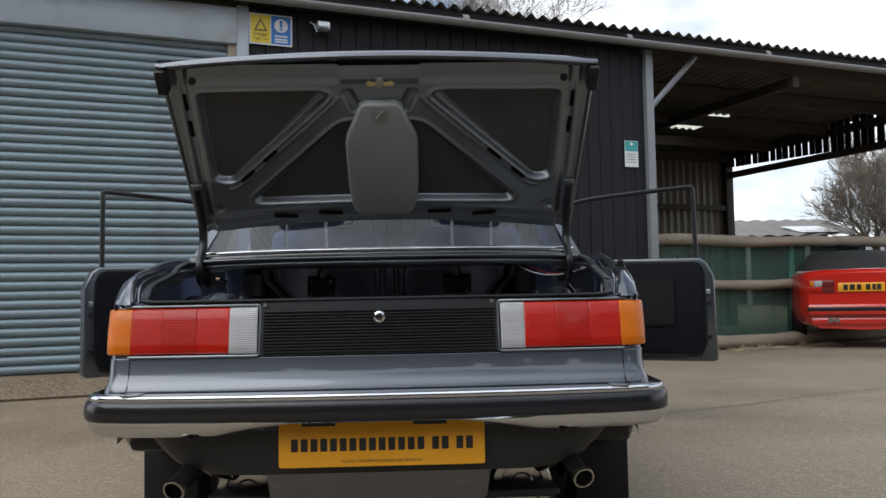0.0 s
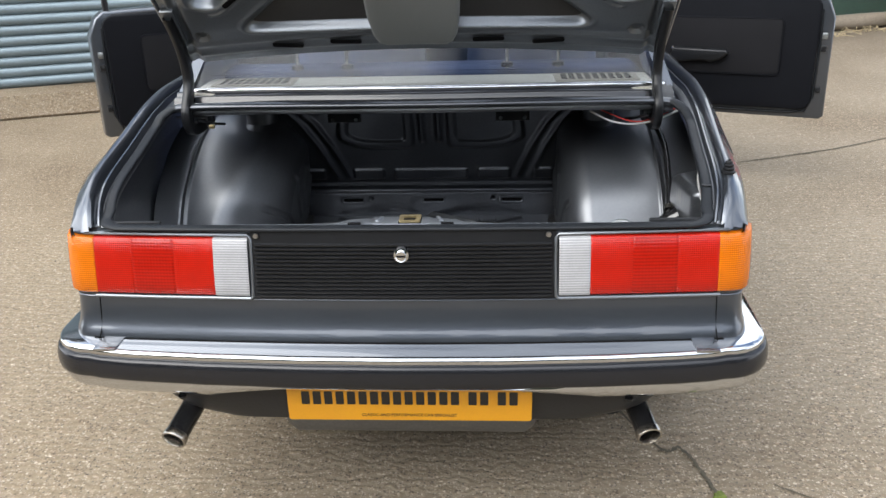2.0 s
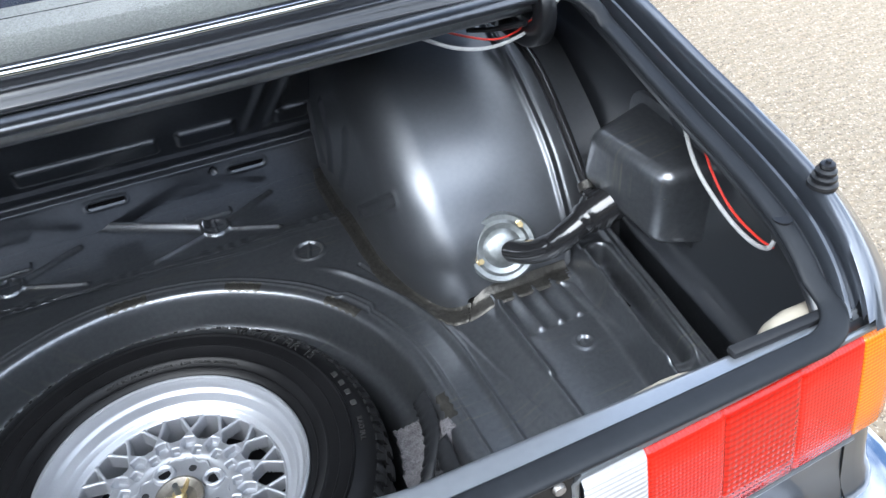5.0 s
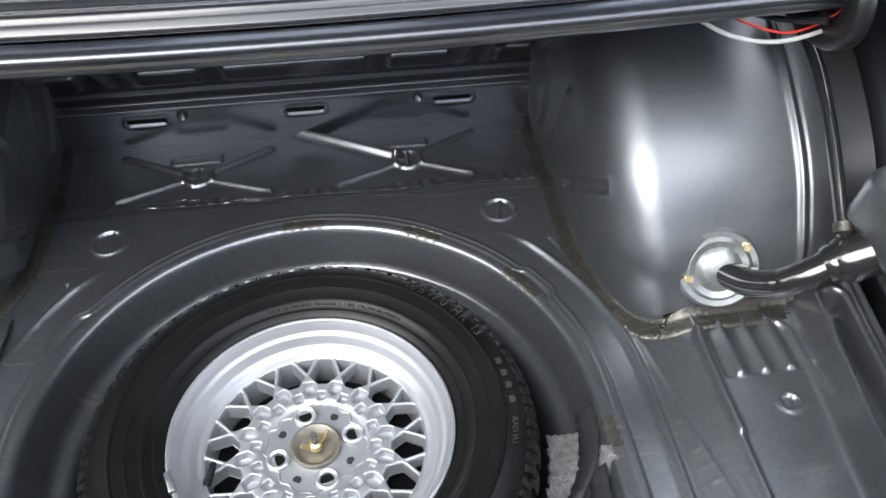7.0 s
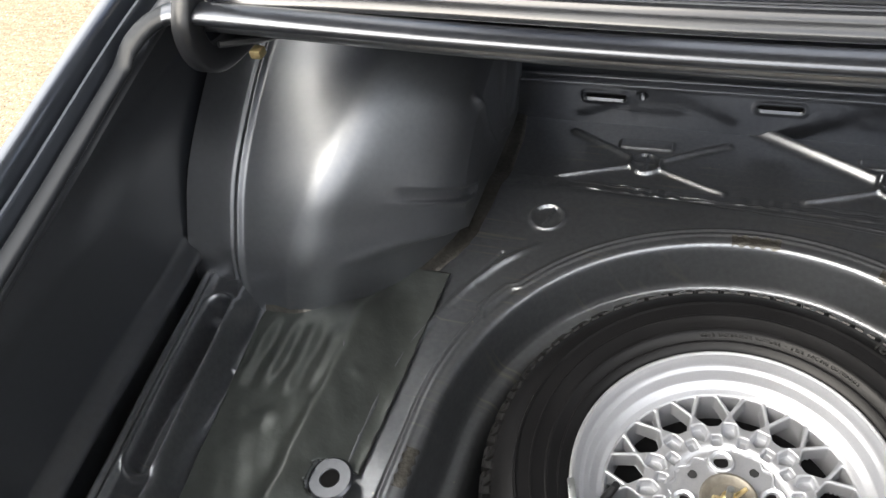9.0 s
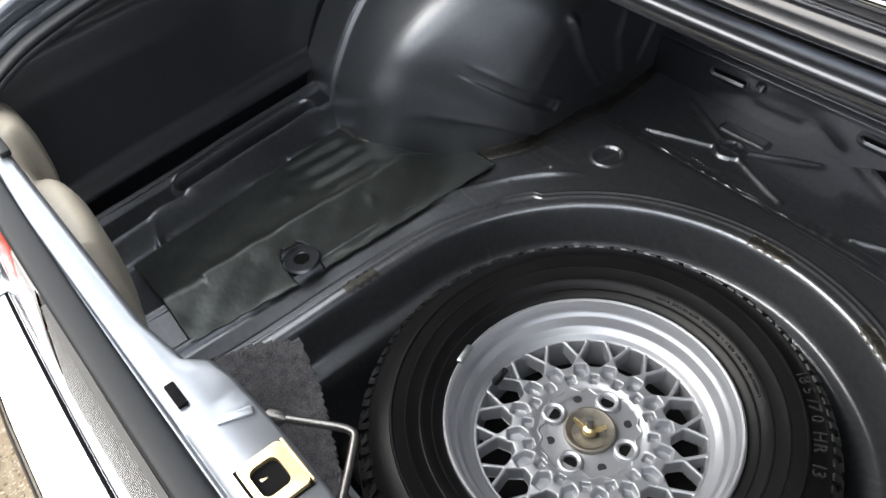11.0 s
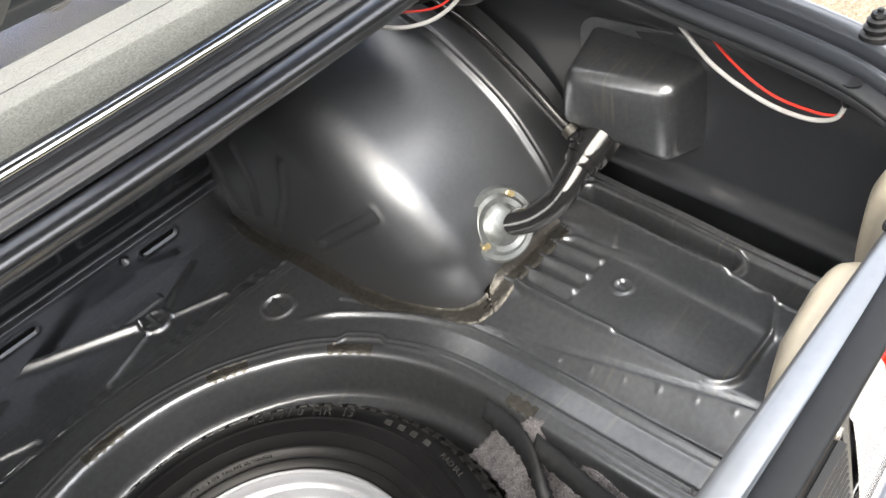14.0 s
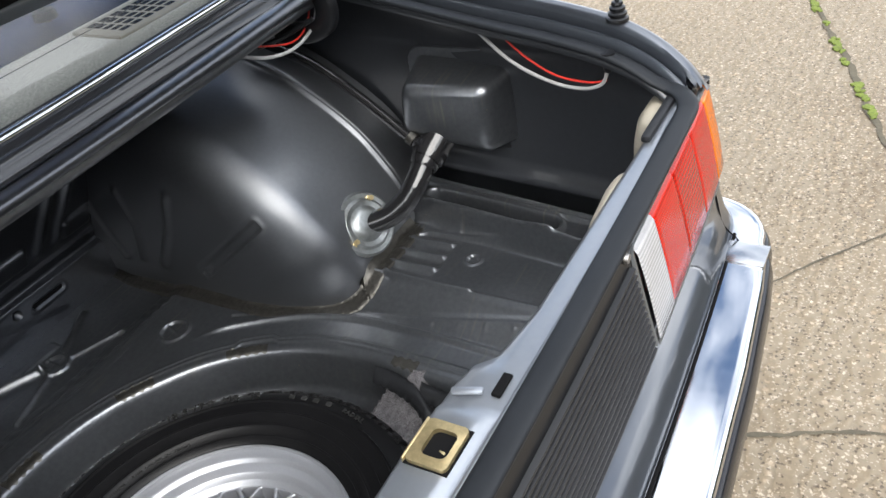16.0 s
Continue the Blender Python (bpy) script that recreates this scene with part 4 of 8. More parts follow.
# low winter hedge
bm = bmesh.new()
for k in range(1500):
    x = rnd.uniform(15, 60)
    h = rnd.uniform(0.6, 2.2)
    y = 46 + rnd.uniform(-1.2, 1.2)
    tube(bm, [(x, y, 0.2), (x + rnd.gauss(0, 0.25), y + rnd.gauss(0, 0.2), h * 0.6), (x + rnd.gauss(0, 0.5), y, h)], 0.03, 3, False)
tagged(part("hedge", bm, M_BARK), "brown leafless hedge across the field", "hedge", kind="stuff")


# ---------------- red convertible ----------------
def wheel_parts(parent, c, R=0.30, w=0.19, rim_r=0.18, mat=None):
    """A road wheel on an axle along x."""
    turn = Matrix.Translation(c) @ Matrix.Rotation(radians(90), 4, "Y")
    prof = [(rim_r, -w / 2 + 0.01), (R - 0.035, -w / 2), (R - 0.008, -w / 2 + 0.025), (R, -w / 4), (R, w / 4), (R - 0.008, w / 2 - 0.025), (R - 0.035, w / 2), (rim_r, w / 2 - 0.01), (rim_r - 0.015, 0)]
    wh = part("wheel", moved(lathe(prof, 40, True), turn), M_TYRE, parent)
    part("rim", moved(lathe([(0.0, -0.03), (0.06, -0.04), (rim_r - 0.04, 0.0), (rim_r - 0.02, 0.05), (rim_r, w / 2 - 0.012), (rim_r - 0.012, w / 2 - 0.012), (rim_r - 0.03, 0.045), (rim_r - 0.05, -0.012), (0.06, -0.052), (0, -0.042)], 36), turn), mat or M_ALLOY, wh)
    return wh


red = thing("red_convertible", (5.45, 10.8, 0), "red convertible with a black soft top, parked by the fence", "car")
RM = Matrix.Translation((5.60, 9.52, 0)) @ Matrix.Rotation(radians(-25), 4, "Z")


def red_shell():
    ys = [0.0, 0.04, 0.12, 0.3, 0.6, 1.0, 1.5, 2.4, 3.3, 3.8, 4.15, 4.2]
    hw = [0.60, 0.64, 0.68, 0.74, 0.80, 0.83, 0.83, 0.82, 0.80, 0.74, 0.62, 0.55]
    zt = [0.93, 0.97, 0.985, 0.99, 1.0, 1.0, 0.98, 0.96, 0.88, 0.80, 0.66, 0.60]
    P = []
    for y, h, z in zip(ys, hw, zt):
        row = [(0, z + 0.02), (h * 0.6, z + 0.012), (h * 0.86, z - 0.004), (h * 0.95, z - 0.03), (h, z - 0.10), (h, 0.62), (h * 1.01, 0.55), (h, 0.45), (h * 0.96, 0.32), (h * 0.8, 0.26), (0, 0.24)]
        full = row + [(-x, zz) for x, zz in row[-2:0:-1]]
        P.append([(x, y, zz) for x, zz in full])
    return np.array(P)


P = red_shell()
P = P @ np.array(RM.to_3x3()).T + np.array(RM.translation)
sheet("body", P, M_REDPAINT, red, closed=(False, True))
bm = bmesh.new()
vs = [bm.verts.new(p) for p in P[0]]
bm.faces.new(vs)
part("tail_panel", bm, M_REDPAINT, red)
bump_r = part("bumper", moved(boxed((-0.62, -0.07, 0.42), (0.62, 0.10, 0.56), 0.03), RM), M_REDPAINT, red)
part("rubber_strip", moved(boxed((-0.625, -0.078, 0.475), (0.625, 0.08, 0.525), 0.01), RM), M_RUBBER, bump_r, "black rubber strip")
part("skirt", moved(boxed((-0.58, -0.03, 0.30), (0.58, 0.1, 0.39), 0.02), RM), M_REDPAINT, red)
for sg in (-1, 1):
    lamp = part("tail_lamp", moved(boxed((sg * 0.30, -0.012, 0.70), (sg * 0.585, 0.02, 0.86), 0.008), RM), surface("dark_red_lens", (0.10, 0.006, 0.006), 0.2, bump=0, coat=0.5), red)
    part("clear_section", moved(boxed((sg * 0.44, -0.018, 0.785), (sg * 0.53, 0.0, 0.855), 0.004), RM), M_CLEAR, lamp)
    part("amber_section", moved(boxed((sg * 0.533, -0.018, 0.785), (sg * 0.583, 0.0, 0.855), 0.004), RM), M_AMBER, lamp)
    part("red_section", moved(boxed((sg * 0.44, -0.018, 0.705), (sg * 0.583, 0.0, 0.78), 0.004), RM), M_RED, lamp)
npl = part("number_plate", moved(boxed((-0.26, -0.022, 0.715), (0.26, -0.012, 0.825), 0.003), RM), M_PLATE, red)
for x0, x1 in ((-0.20, -0.15), (-0.13, -0.07), (-0.05, 0.0), (0.05, 0.10), (0.12, 0.16), (0.17, 0.22)):
    part("letter_bar", moved(boxed((x0, -0.024, 0.735), (x1, -0.0225, 0.805)), RM), M_PLATETEXT, npl)
for x in (-0.36, -0.29):
    bm = bmesh.new()
    tube(bm, [(x, 0.2, 0.36), (x, -0.06, 0.36)], 0.032, 14)
    part("exhaust_tip", moved(bm, RM), M_EXH, red)
part("badge_bar", moved(boxed((0.28, -0.006, 0.90), (0.50, 0.02, 0.915)), RM), M_PLATETEXT, red)
P = []
for y, h, z in ((0.42, 0.50, 0.995), (0.62, 0.58, 1.14), (0.9, 0.60, 1.24), (1.4, 0.60, 1.28), (1.9, 0.58, 1.27), (2.0, 0.60, 1.2)):
    P.append([(h * 1.2, y, 0.98), (h * 1.12, y, (z + 0.98) / 2), (h * 0.9, y, z - 0.03), (h * 0.4, y, z), (-h * 0.4, y, z), (-h * 0.9, y, z - 0.03), (-h * 1.12, y, (z + 0.98) / 2), (-h * 1.2, y, 0.98)])
sheet("soft_top", np.array(P) @ np.array(RM.to_3x3()).T + np.array(RM.translation), M_SOFTTOP, red, "black fabric soft top")
for x in (-0.72, 0.72):
    for y in (0.85, 3.2):
        w = wheel_parts(red, (0, 0, 0))
        for o in (w, *w.children):
            o.data.transform(RM @ Matrix.Translation((x, y, 0.30)))
# ---------------- the saloon car ----------------
car = thing("saloon_car", (0, 3.6, 0), "dark grey two-door saloon with its boot lid and doors open", "car")


def ztop(y):
    return glide(y, [1.686, 1.69, 1.70, 1.72, 1.76, 1.82, 1.9, 2.0, 2.3, 2.45, 3.4, 4.6, 5.8], [0.770, 0.780, 0.794, 0.815, 0.841, 0.862, 0.875, 0.886, 0.922, 0.932, 0.94, 0.93, 0.80])


def xlip(y):
    return glide(y, [1.69, 1.74, 1.78, 1.85, 2.05, 2.3, 2.45], [0.600, 0.615, 0.625, 0.637, 0.662, 0.690, 0.700])


def xout(y):
    return glide(y, [1.69, 1.72, 1.78, 1.9, 2.1, 2.3, 2.6, 3.4, 4.6, 5.6, 5.92], [0.689, 0.701, 0.713, 0.731, 0.750, 0.768, 0.785, 0.803, 0.80, 0.77, 0.70])


def rear_y(x, z):
    """The tail panel: leans forward towards the top and bows back in the middle."""
    return 1.655 + 0.2 * (z - 0.65) + 0.055 * x * x


def zbot(y):
    out = np.interp(y, [1.69, 1.75, 1.90, 2.2, 2.95, 3.2], [0.47, 0.44, 0.37, 0.33, 0.30, 0.22])
    for c in (2.56, 5.11):
        a = np.abs(y - c)
        out = np.where(a < 0.36, np.maximum(out, 0.24 + np.sqrt(np.maximum(0.36 ** 2 - a ** 2, 0))), out)
    return out


def quarter(sg):
    """Rear wing: gutter edge, rolled top, flank down to the wheel opening."""
    ys = np.concatenate([np.linspace(1.692, 1.738, 8), [1.7414, 1.7426], np.linspace(1.748, 1.84, 14), np.linspace(1.87, 3.36, 70)])
    zt, xl, xo, zb = ztop(ys), xlip(ys), xout(ys), zbot(ys)
    rows = [(xl + 0.014, zt - 0.036), (xl + 0.016, zt - 0.022), (xl + 0.0175, zt - 0.019), (xl + 0.021, zt - 0.019), (xl + 0.0225, zt - 0.022), (xl + 0.0235, zt - 0.029), (xl + 0.028, zt - 0.030), (xl + 0.0295, zt - 0.012), (xl + 0.032, zt - 0.004), (xl + 0.038, zt - 0.0005), (xl + 0.044, zt), (xo - 0.034, zt - 0.008), (xo - 0.018, zt - 0.020),
            (xo - 0.008, zt - 0.045), (xo - 0.003, zt - 0.085), (xo, 0.70 + 0 * zt), (xo + 0.004, 0.66 + 0 * zt), (xo, 0.625 + 0 * zt), (xo - 0.004, 0.56 + 0 * zt), (xo - 0.012, np.maximum(0.42, zb + 0.02)), (xo - 0.03, zb), (xo - 0.06, zb + 0.004)]
    # above the wrap-round lamp the wing ends at the lens
    low = np.where(ys < 1.742, 0.7815, 0.2)
    away = np.stack([(ys < 1.742) & (r[1] < low) for r in rows], 1)
    return np.stack([np.stack([sg * np.where((ys < 1.742) & (r[1] < low), np.minimum(r[0], 0.699), r[0]), ys, np.maximum(r[1], low)], -1) for r in rows], 1), away


for sg in (-1, 1):
    skin, away = quarter(sg)
    sheet("rear_wing", skin, M_PAINT, car, drop=away, crisp=48)
    # inner flank of the boot
    ys = np.linspace(1.70, 2.60, 60)
    zt, xl, xo = ztop(ys), xlip(ys), xout(ys)
    rows = [(xl + 0.014, zt - 0.036), (xl - 0.008, zt - 0.037), (xl - 0.010, zt - 0.048), (xl + 0.010, zt - 0.058), (xo - 0.022, zt - 0.066), (xo - 0.012, zt - 0.09), (xo - 0.012, 0.782 + 0 * ys),
            (xo - 0.015, 0.776 + 0 * ys), (xo - 0.021, 0.768 + 0 * ys), (xo - 0.014, 0.70 + 0 * ys), (xo - 0.013, 0.585 + 0 * ys), (xo - 0.015, 0.575 + 0 * ys), (xo - 0.022, 0.569 + 0 * ys), (xo - 0.031, 0.565 + 0 * ys), (xo - 0.035, 0.560 + 0 * ys), (xo - 0.035, 0.553 + 0 * ys), (xo - 0.030, 0.548 + 0 * ys), (xo - 0.020, 0.546 + 0 * ys), (xo - 0.018, 0.42 + 0 * ys)]
    sheet("inner_flank", np.stack([np.stack([sg * r[0], ys, r[1]], -1) for r in rows], 1), M_FLANK, car, "satin black inner panel")
    # sill, front wing, bonnet side
    ys = np.linspace(3.36, 4.62, 8)
    xo = xout(ys)
    rows = [(xo - 0.10, 0.36 + 0 * ys), (xo - 0.02, 0.36 + 0 * ys), (xo, 0.33 + 0 * ys), (xo - 0.02, 0.22 + 0 * ys)]
    sheet("sill_panel", np.stack([np.stack([sg * r[0], ys, r[1]], -1) for r in rows], 1), M_PAINT, car)
    ys = np.linspace(4.62, 5.9, 50)
    zt, xo, zb = ztop(ys), xout(ys), zbot(ys)
    rows = [(xo * 0 + 0.55, zt - 0.005), (xo - 0.06, zt - 0.012), (xo - 0.02, zt - 0.03), (xo, zt - 0.10), (xo, 0.66 + 0 * ys), (xo, 0.56 + 0 * ys), (xo - 0.012, np.maximum(0.42, zb + 0.02)), (xo - 0.03, zb)]
    sheet("front_wing", np.stack([np.stack([sg * r[0], ys, r[1]], -1) for r in rows], 1), M_PAINT, car)

# bonnet, front panel, floor pan
X, Y = grid(-0.56, 0.56, 4.55, 5.92, 0.08)
bonnet = sheet("bonnet", stack(X, Y, np.interp(Y, [4.55, 5.0, 5.6, 5.85, 5.92], [0.95, 0.94, 0.87, 0.80, 0.74]) + 0.02 * (1 - (X / 0.56) ** 2)), M_PAINT, car)
part("front_panel", boxed((-0.72, 5.86, 0.30), (0.72, 5.95, 0.76), 0.03), M_PAINT, car)
part("floor_pan", boxed((-0.74, 2.80, 0.20), (0.74, 5.8, 0.26), 0.01), M_APRON, car)
part("dashboard", boxed((-0.70, 4.35, 0.60), (0.70, 4.62, 0.94), 0.04), M_TRIM, car)


# roof, pillars, glass
def roof_z(y):
    return np.interp(y, [2.80, 2.95, 3.4, 3.8, 4.05], [1.315, 1.355, 1.375, 1.365, 1.33])


X, Y = grid(-0.56, 0.56, 2.80, 4.05, 0.05)
rf = sheet("roof", stack(X, Y, roof_z(Y) - 0.045 * (np.abs(X) / 0.56) ** 3), M_PAINT, car)
so = rf.modifiers.new("thickness", "SOLIDIFY")
so.thickness = 0.025
for sg in (-1, 1):
    for name, a, b, w in (("rear_pillar", (0.655, 2.36, 0.93), (0.555, 2.84, 1.31), 0.055), ("screen_pillar", (0.70, 4.66, 0.92), (0.555, 4.03, 1.32), 0.03)):
        bm = bmesh.new()
        A, B = Vector((sg * a[0], a[1], a[2])), Vector((sg * b[0], b[1], b[2]))
        fw = Vector((0, 1 if name == "rear_pillar" else -1, 0))
        q = []
        for p, ww in ((A, w * (5.0 if name == "rear_pillar" else 1)), (A.lerp(B, 0.5), w * (2.8 if name == "rear_pillar" else 1)), (B, w)):
            q.append([bm.verts.new(p + Vector((sg * dx, 0, 0)) + fw * dy) for dx, dy in ((0.012, 0), (0.02, ww * 0.5), (0.018, ww), (-0.02, ww), (-0.02, 0.0))])
        for u, v in zip(q, q[1:]):
            for i in range(5):
                bm.faces.new((u[i], u[(i + 1) % 5], v[(i + 1) % 5], v[i]))
        bmesh.ops.recalc_face_normals(bm, faces=bm.faces)
        part(name, bm, M_PAINT, car)
U, V = grid(-1, 1, 0, 1, 0.1)
hwid = 0.615 - 0.07 * V
rg = sheet("rear_window", stack(U * hwid, 2.296 + 0.514 * V + 0.042 * U * U * (1 - 0.3 * V), 0.947 + 0.381 * V - 0.012 * U * U), M_GLASS, car, "tinted rear window")
rg.visible_shadow = False
for v in (0.10, 0.24, 0.38, 0.52):
    bm = bmesh.new()
    tube(bm, [(u * (0.59 - 0.07 * v), 2.294 + 0.514 * v + 0.042 * u * u * (1 - 0.3 * v), 0.945 + 0.381 * v - 0.012 * u * u) for u in np.linspace(-1, 1, 21)], 0.0005, 5)
    part("heater_line", bm, M_DARK, rg)
ws = sheet("windscreen", stack(U * (0.66 - 0.1 * V), 4.66 - 0.60 * V - 0.05 * U * U, 0.94 + 0.385 * V), M_GLASS, car)
ws.visible_shadow = False
for sg in (-1, 1):
    bm = bmesh.new()
    vs = [bm.verts.new(p) for p in ((sg * 0.70, 2.72, 0.94), (sg * 0.71, 3.34, 0.945), (sg * 0.575, 3.34, 1.33), (sg * 0.565, 2.93, 1.32))]
    bm.faces.new(vs)
    o = part("quarter_window", bm, M_GLASS, car)
    o.visible_shadow = False

# parcel shelf, seat, head-restraint posts
shelf = part("parcel_shelf", boxed((-0.62, 2.299, 0.920), (0.62, 2.512, 0.940), 0.006), M_SHELF, car, "beige-grey carpeted parcel shelf")
for sg in (-1, 1):
    sp = part("speaker_grille", boxed((sg * 0.36, 2.385, 0.9395), (sg * 0.585, 2.485, 0.945), 0.002), M_GRILLE, shelf, "taupe slotted speaker grille")
    for i in range(9):
        for j in range(5):
            x = sg * (0.385 + i * 0.0215)
            part("slot", boxed((x - 0.0075, 2.397 + j * 0.0165, 0.9445), (x + 0.0075, 2.407 + j * 0.0165, 0.9456)), M_DARK, sp, smooth=False)
bm = boxed((-0.62, 2.80, 0.45), (0.62, 2.94, 0.955), 0.04, 4)
for v in bm.verts:
    v.co.y -= 0.55 * max(v.co.z - 0.52, 0)
seat = part("rear_seat_back", bm, M_SEAT, car, "blue cloth rear seat")
part("seat_base", boxed((-0.62, 2.82, 0.30), (0.62, 3.30, 0.50), 0.06, 4), M_SEAT, car)
for cx in (-0.304, 0.306):
    hr = part("head_restraint", boxed((cx - 0.13, 2.51, 1.10), (cx + 0.13, 2.60, 1.27), 0.03, 3), M_SEAT, car)
    for dx in (-0.073, 0.073):
        bm = bmesh.new()
        tube(bm, [(cx + dx, 2.555, 0.95), (cx + dx, 2.555, 1.12)], 0.006, 10)
        part("post", bm, M_CHROME, hr)
        part("collar", moved(lathe([(0.0, 0.0), (0.018, 0.0), (0.016, 0.012), (0.0, 0.014)], 16), Matrix.Translation((cx + dx, 2.555, 0.955))), M_PLASTIC, hr)
for cx in (-0.36, 0.36):
    fs = part("front_seat", boxed((cx - 0.27, 3.62, 0.30), (cx + 0.27, 3.80, 1.13), 0.06, 4), M_SEAT, car)
    part("headrest", boxed((cx - 0.15, 3.60, 1.14), (cx + 0.15, 3.70, 1.30), 0.035, 3), M_SEAT, fs)
    part("cushion", boxed((cx - 0.24, 3.75, 0.28), (cx + 0.24, 4.25, 0.46), 0.06, 4), M_SEAT, fs)

# ---- tail ----
xs = np.linspace(-1, 1, 90)


CORNER = [(0.655, 0.0, 0), (0.668, 0.0015, 12), (0.680, 0.006, 30), (0.689, 0.013, 48), (0.6955, 0.023, 62), (0.7005, 0.036, 74), (0.7045, 0.052, 82), (0.708, 0.070, 86)]


def tail_strip(name, zs, off, mat, x0, x1, label="", wrap=0.0):
    """A band across the tail that follows its bow; wrap carries its ends round the corners."""
    plan = [(t, 0.0, 0.0, t) for t in np.linspace(max(x0, -0.655), min(x1, 0.655), 80)]
    if wrap:
        ends = [(x, dy, a) for x, dy, a in CORNER[1:]]
        if x1 > 0.66:
            plan += [(x, dy, a, 0.655) for x, dy, a in ends]
        if x0 < -0.66:
            plan = [(-x, dy, -a, -0.655) for x, dy, a in ends[::-1]] + plan
    z = np.array(zs)
    offs = off if isinstance(off, list) else [off] * len(zs)
    rows = [[(x - math.sin(radians(a)) * o_, rear_y(xb, zz) + dy + math.cos(radians(a)) * o_, zz) for zz, o_ in zip(z, offs)] for x, dy, a, xb in plan]
    return sheet(name, np.array(rows), mat, car, label)


tail_strip("tail_panel", [0.535, 0.550, 0.558, 0.564, 0.572, 0.580, 0.590, 0.61, 0.635, 0.642, 0.646, 0.646], [-0.001, -0.003, -0.0055, -0.0055, -0.0040, -0.001, 0.002, 0.004, 0.004, 0.004, 0.004, 0.004], M_PAINT, -0.692, 0.692, wrap=1.0)
for x0, x1 in ((-0.692, -0.30), (0.30, 0.692)):
    tail_strip("lamp_surround", [0.640, 0.66, 0.76, 0.784, 0.786], 0.006, M_PAINT, x0, x1, wrap=1.0)
for x0, x1 in ((-0.70, -0.640), (0.640, 0.70)):
    tail_strip("corner_cap", [0.770, 0.782, 0.786, 0.790, 0.794, 0.797], [0.004, 0.005, 0.008, 0.014, 0.024, 0.040], M_PAINT, x0, x1, wrap=1.0)
# panel seams
for sg in (-1, 1):
    bm = bmesh.new()
    tube(bm, [(sg * 0.636, rear_y(0.636, z) + o, z) for z, o in ((0.552, -0.0175), (0.558, -0.0165), (0.564, -0.013), (0.572, -0.006), (0.580, 0.0), (0.59, 0.003), (0.645, 0.0035))], 0.0011, 6)
    part("seam", bm, M_DARK, car)

# fluted centre panel
panel = tail_strip("fluted_panel", [0.648, 0.65, 0.70, 0.76, 0.786, 0.790], -0.001, M_PLASTIC, -0.302, 0.312, "black fluted plastic panel")
bm = bmesh.new()
prof = [(0.0, -0.0030), (-0.0058, -0.0018), (-0.0064, 0.0), (-0.0058, 0.0018), (0.0, 0.0030)]
rib_z = [0.6555 + 0.0079 * k for k in range(14)]
xs = np.linspace(-0.293, 0.303, 24)
rings = [[bm.verts.new((x, rear_y(x, 0.65) + dy - 0.001, dz)) for dy, dz in prof] for x in xs]
for q, w in zip(rings, rings[1:]):
    for j in range(4):
        bm.faces.new((q[j], w[j], w[j + 1], q[j + 1]))
bm.faces.new(rings[0])
bm.faces.new(rings[-1][::-1])
rib0 = part("rib", bm, M_PLASTIC, panel)
rib0.matrix_basis = Matrix.Translation((0, 0.2 * (rib_z[0] - 0.65), rib_z[0]))
for z in rib_z[1:]:
    o = hang(new("rib", rib0.data), panel)
    o.matrix_basis = Matrix.Translation((0, 0.2 * (z - 0.65), z))
for x in (-0.29, 0.297):
    part("screw", moved(lathe([(0, 0.004), (0.005, 0.004), (0.006, 0)], 12), Matrix.Translation((x, rear_y(x, 0.775) - 0.002, 0.776)) @ Matrix.Rotation(radians(90), 4, "X")), M_STEEL, panel)
lock = part("boot_lock", moved(lathe([(0.0, 0.016), (0.010, 0.016), (0.0105, 0.013), (0.012, 0.012), (0.015, 0.011), (0.0165, 0.006), (0.0165, 0.0), (0.012, -0.004)], 30), Matrix.Translation((0.005, rear_y(0, 0.743) - 0.003, 0.741)) @ Matrix.Rotation(radians(90), 4, "X")), M_CHROME, car, "round chrome boot lock")
part("keyway", boxed((-0.004, rear_y(0, 0.743) - 0.0205, 0.7395), (0.014, rear_y(0, 0.743) - 0.0188, 0.7425)), M_DARK, lock)


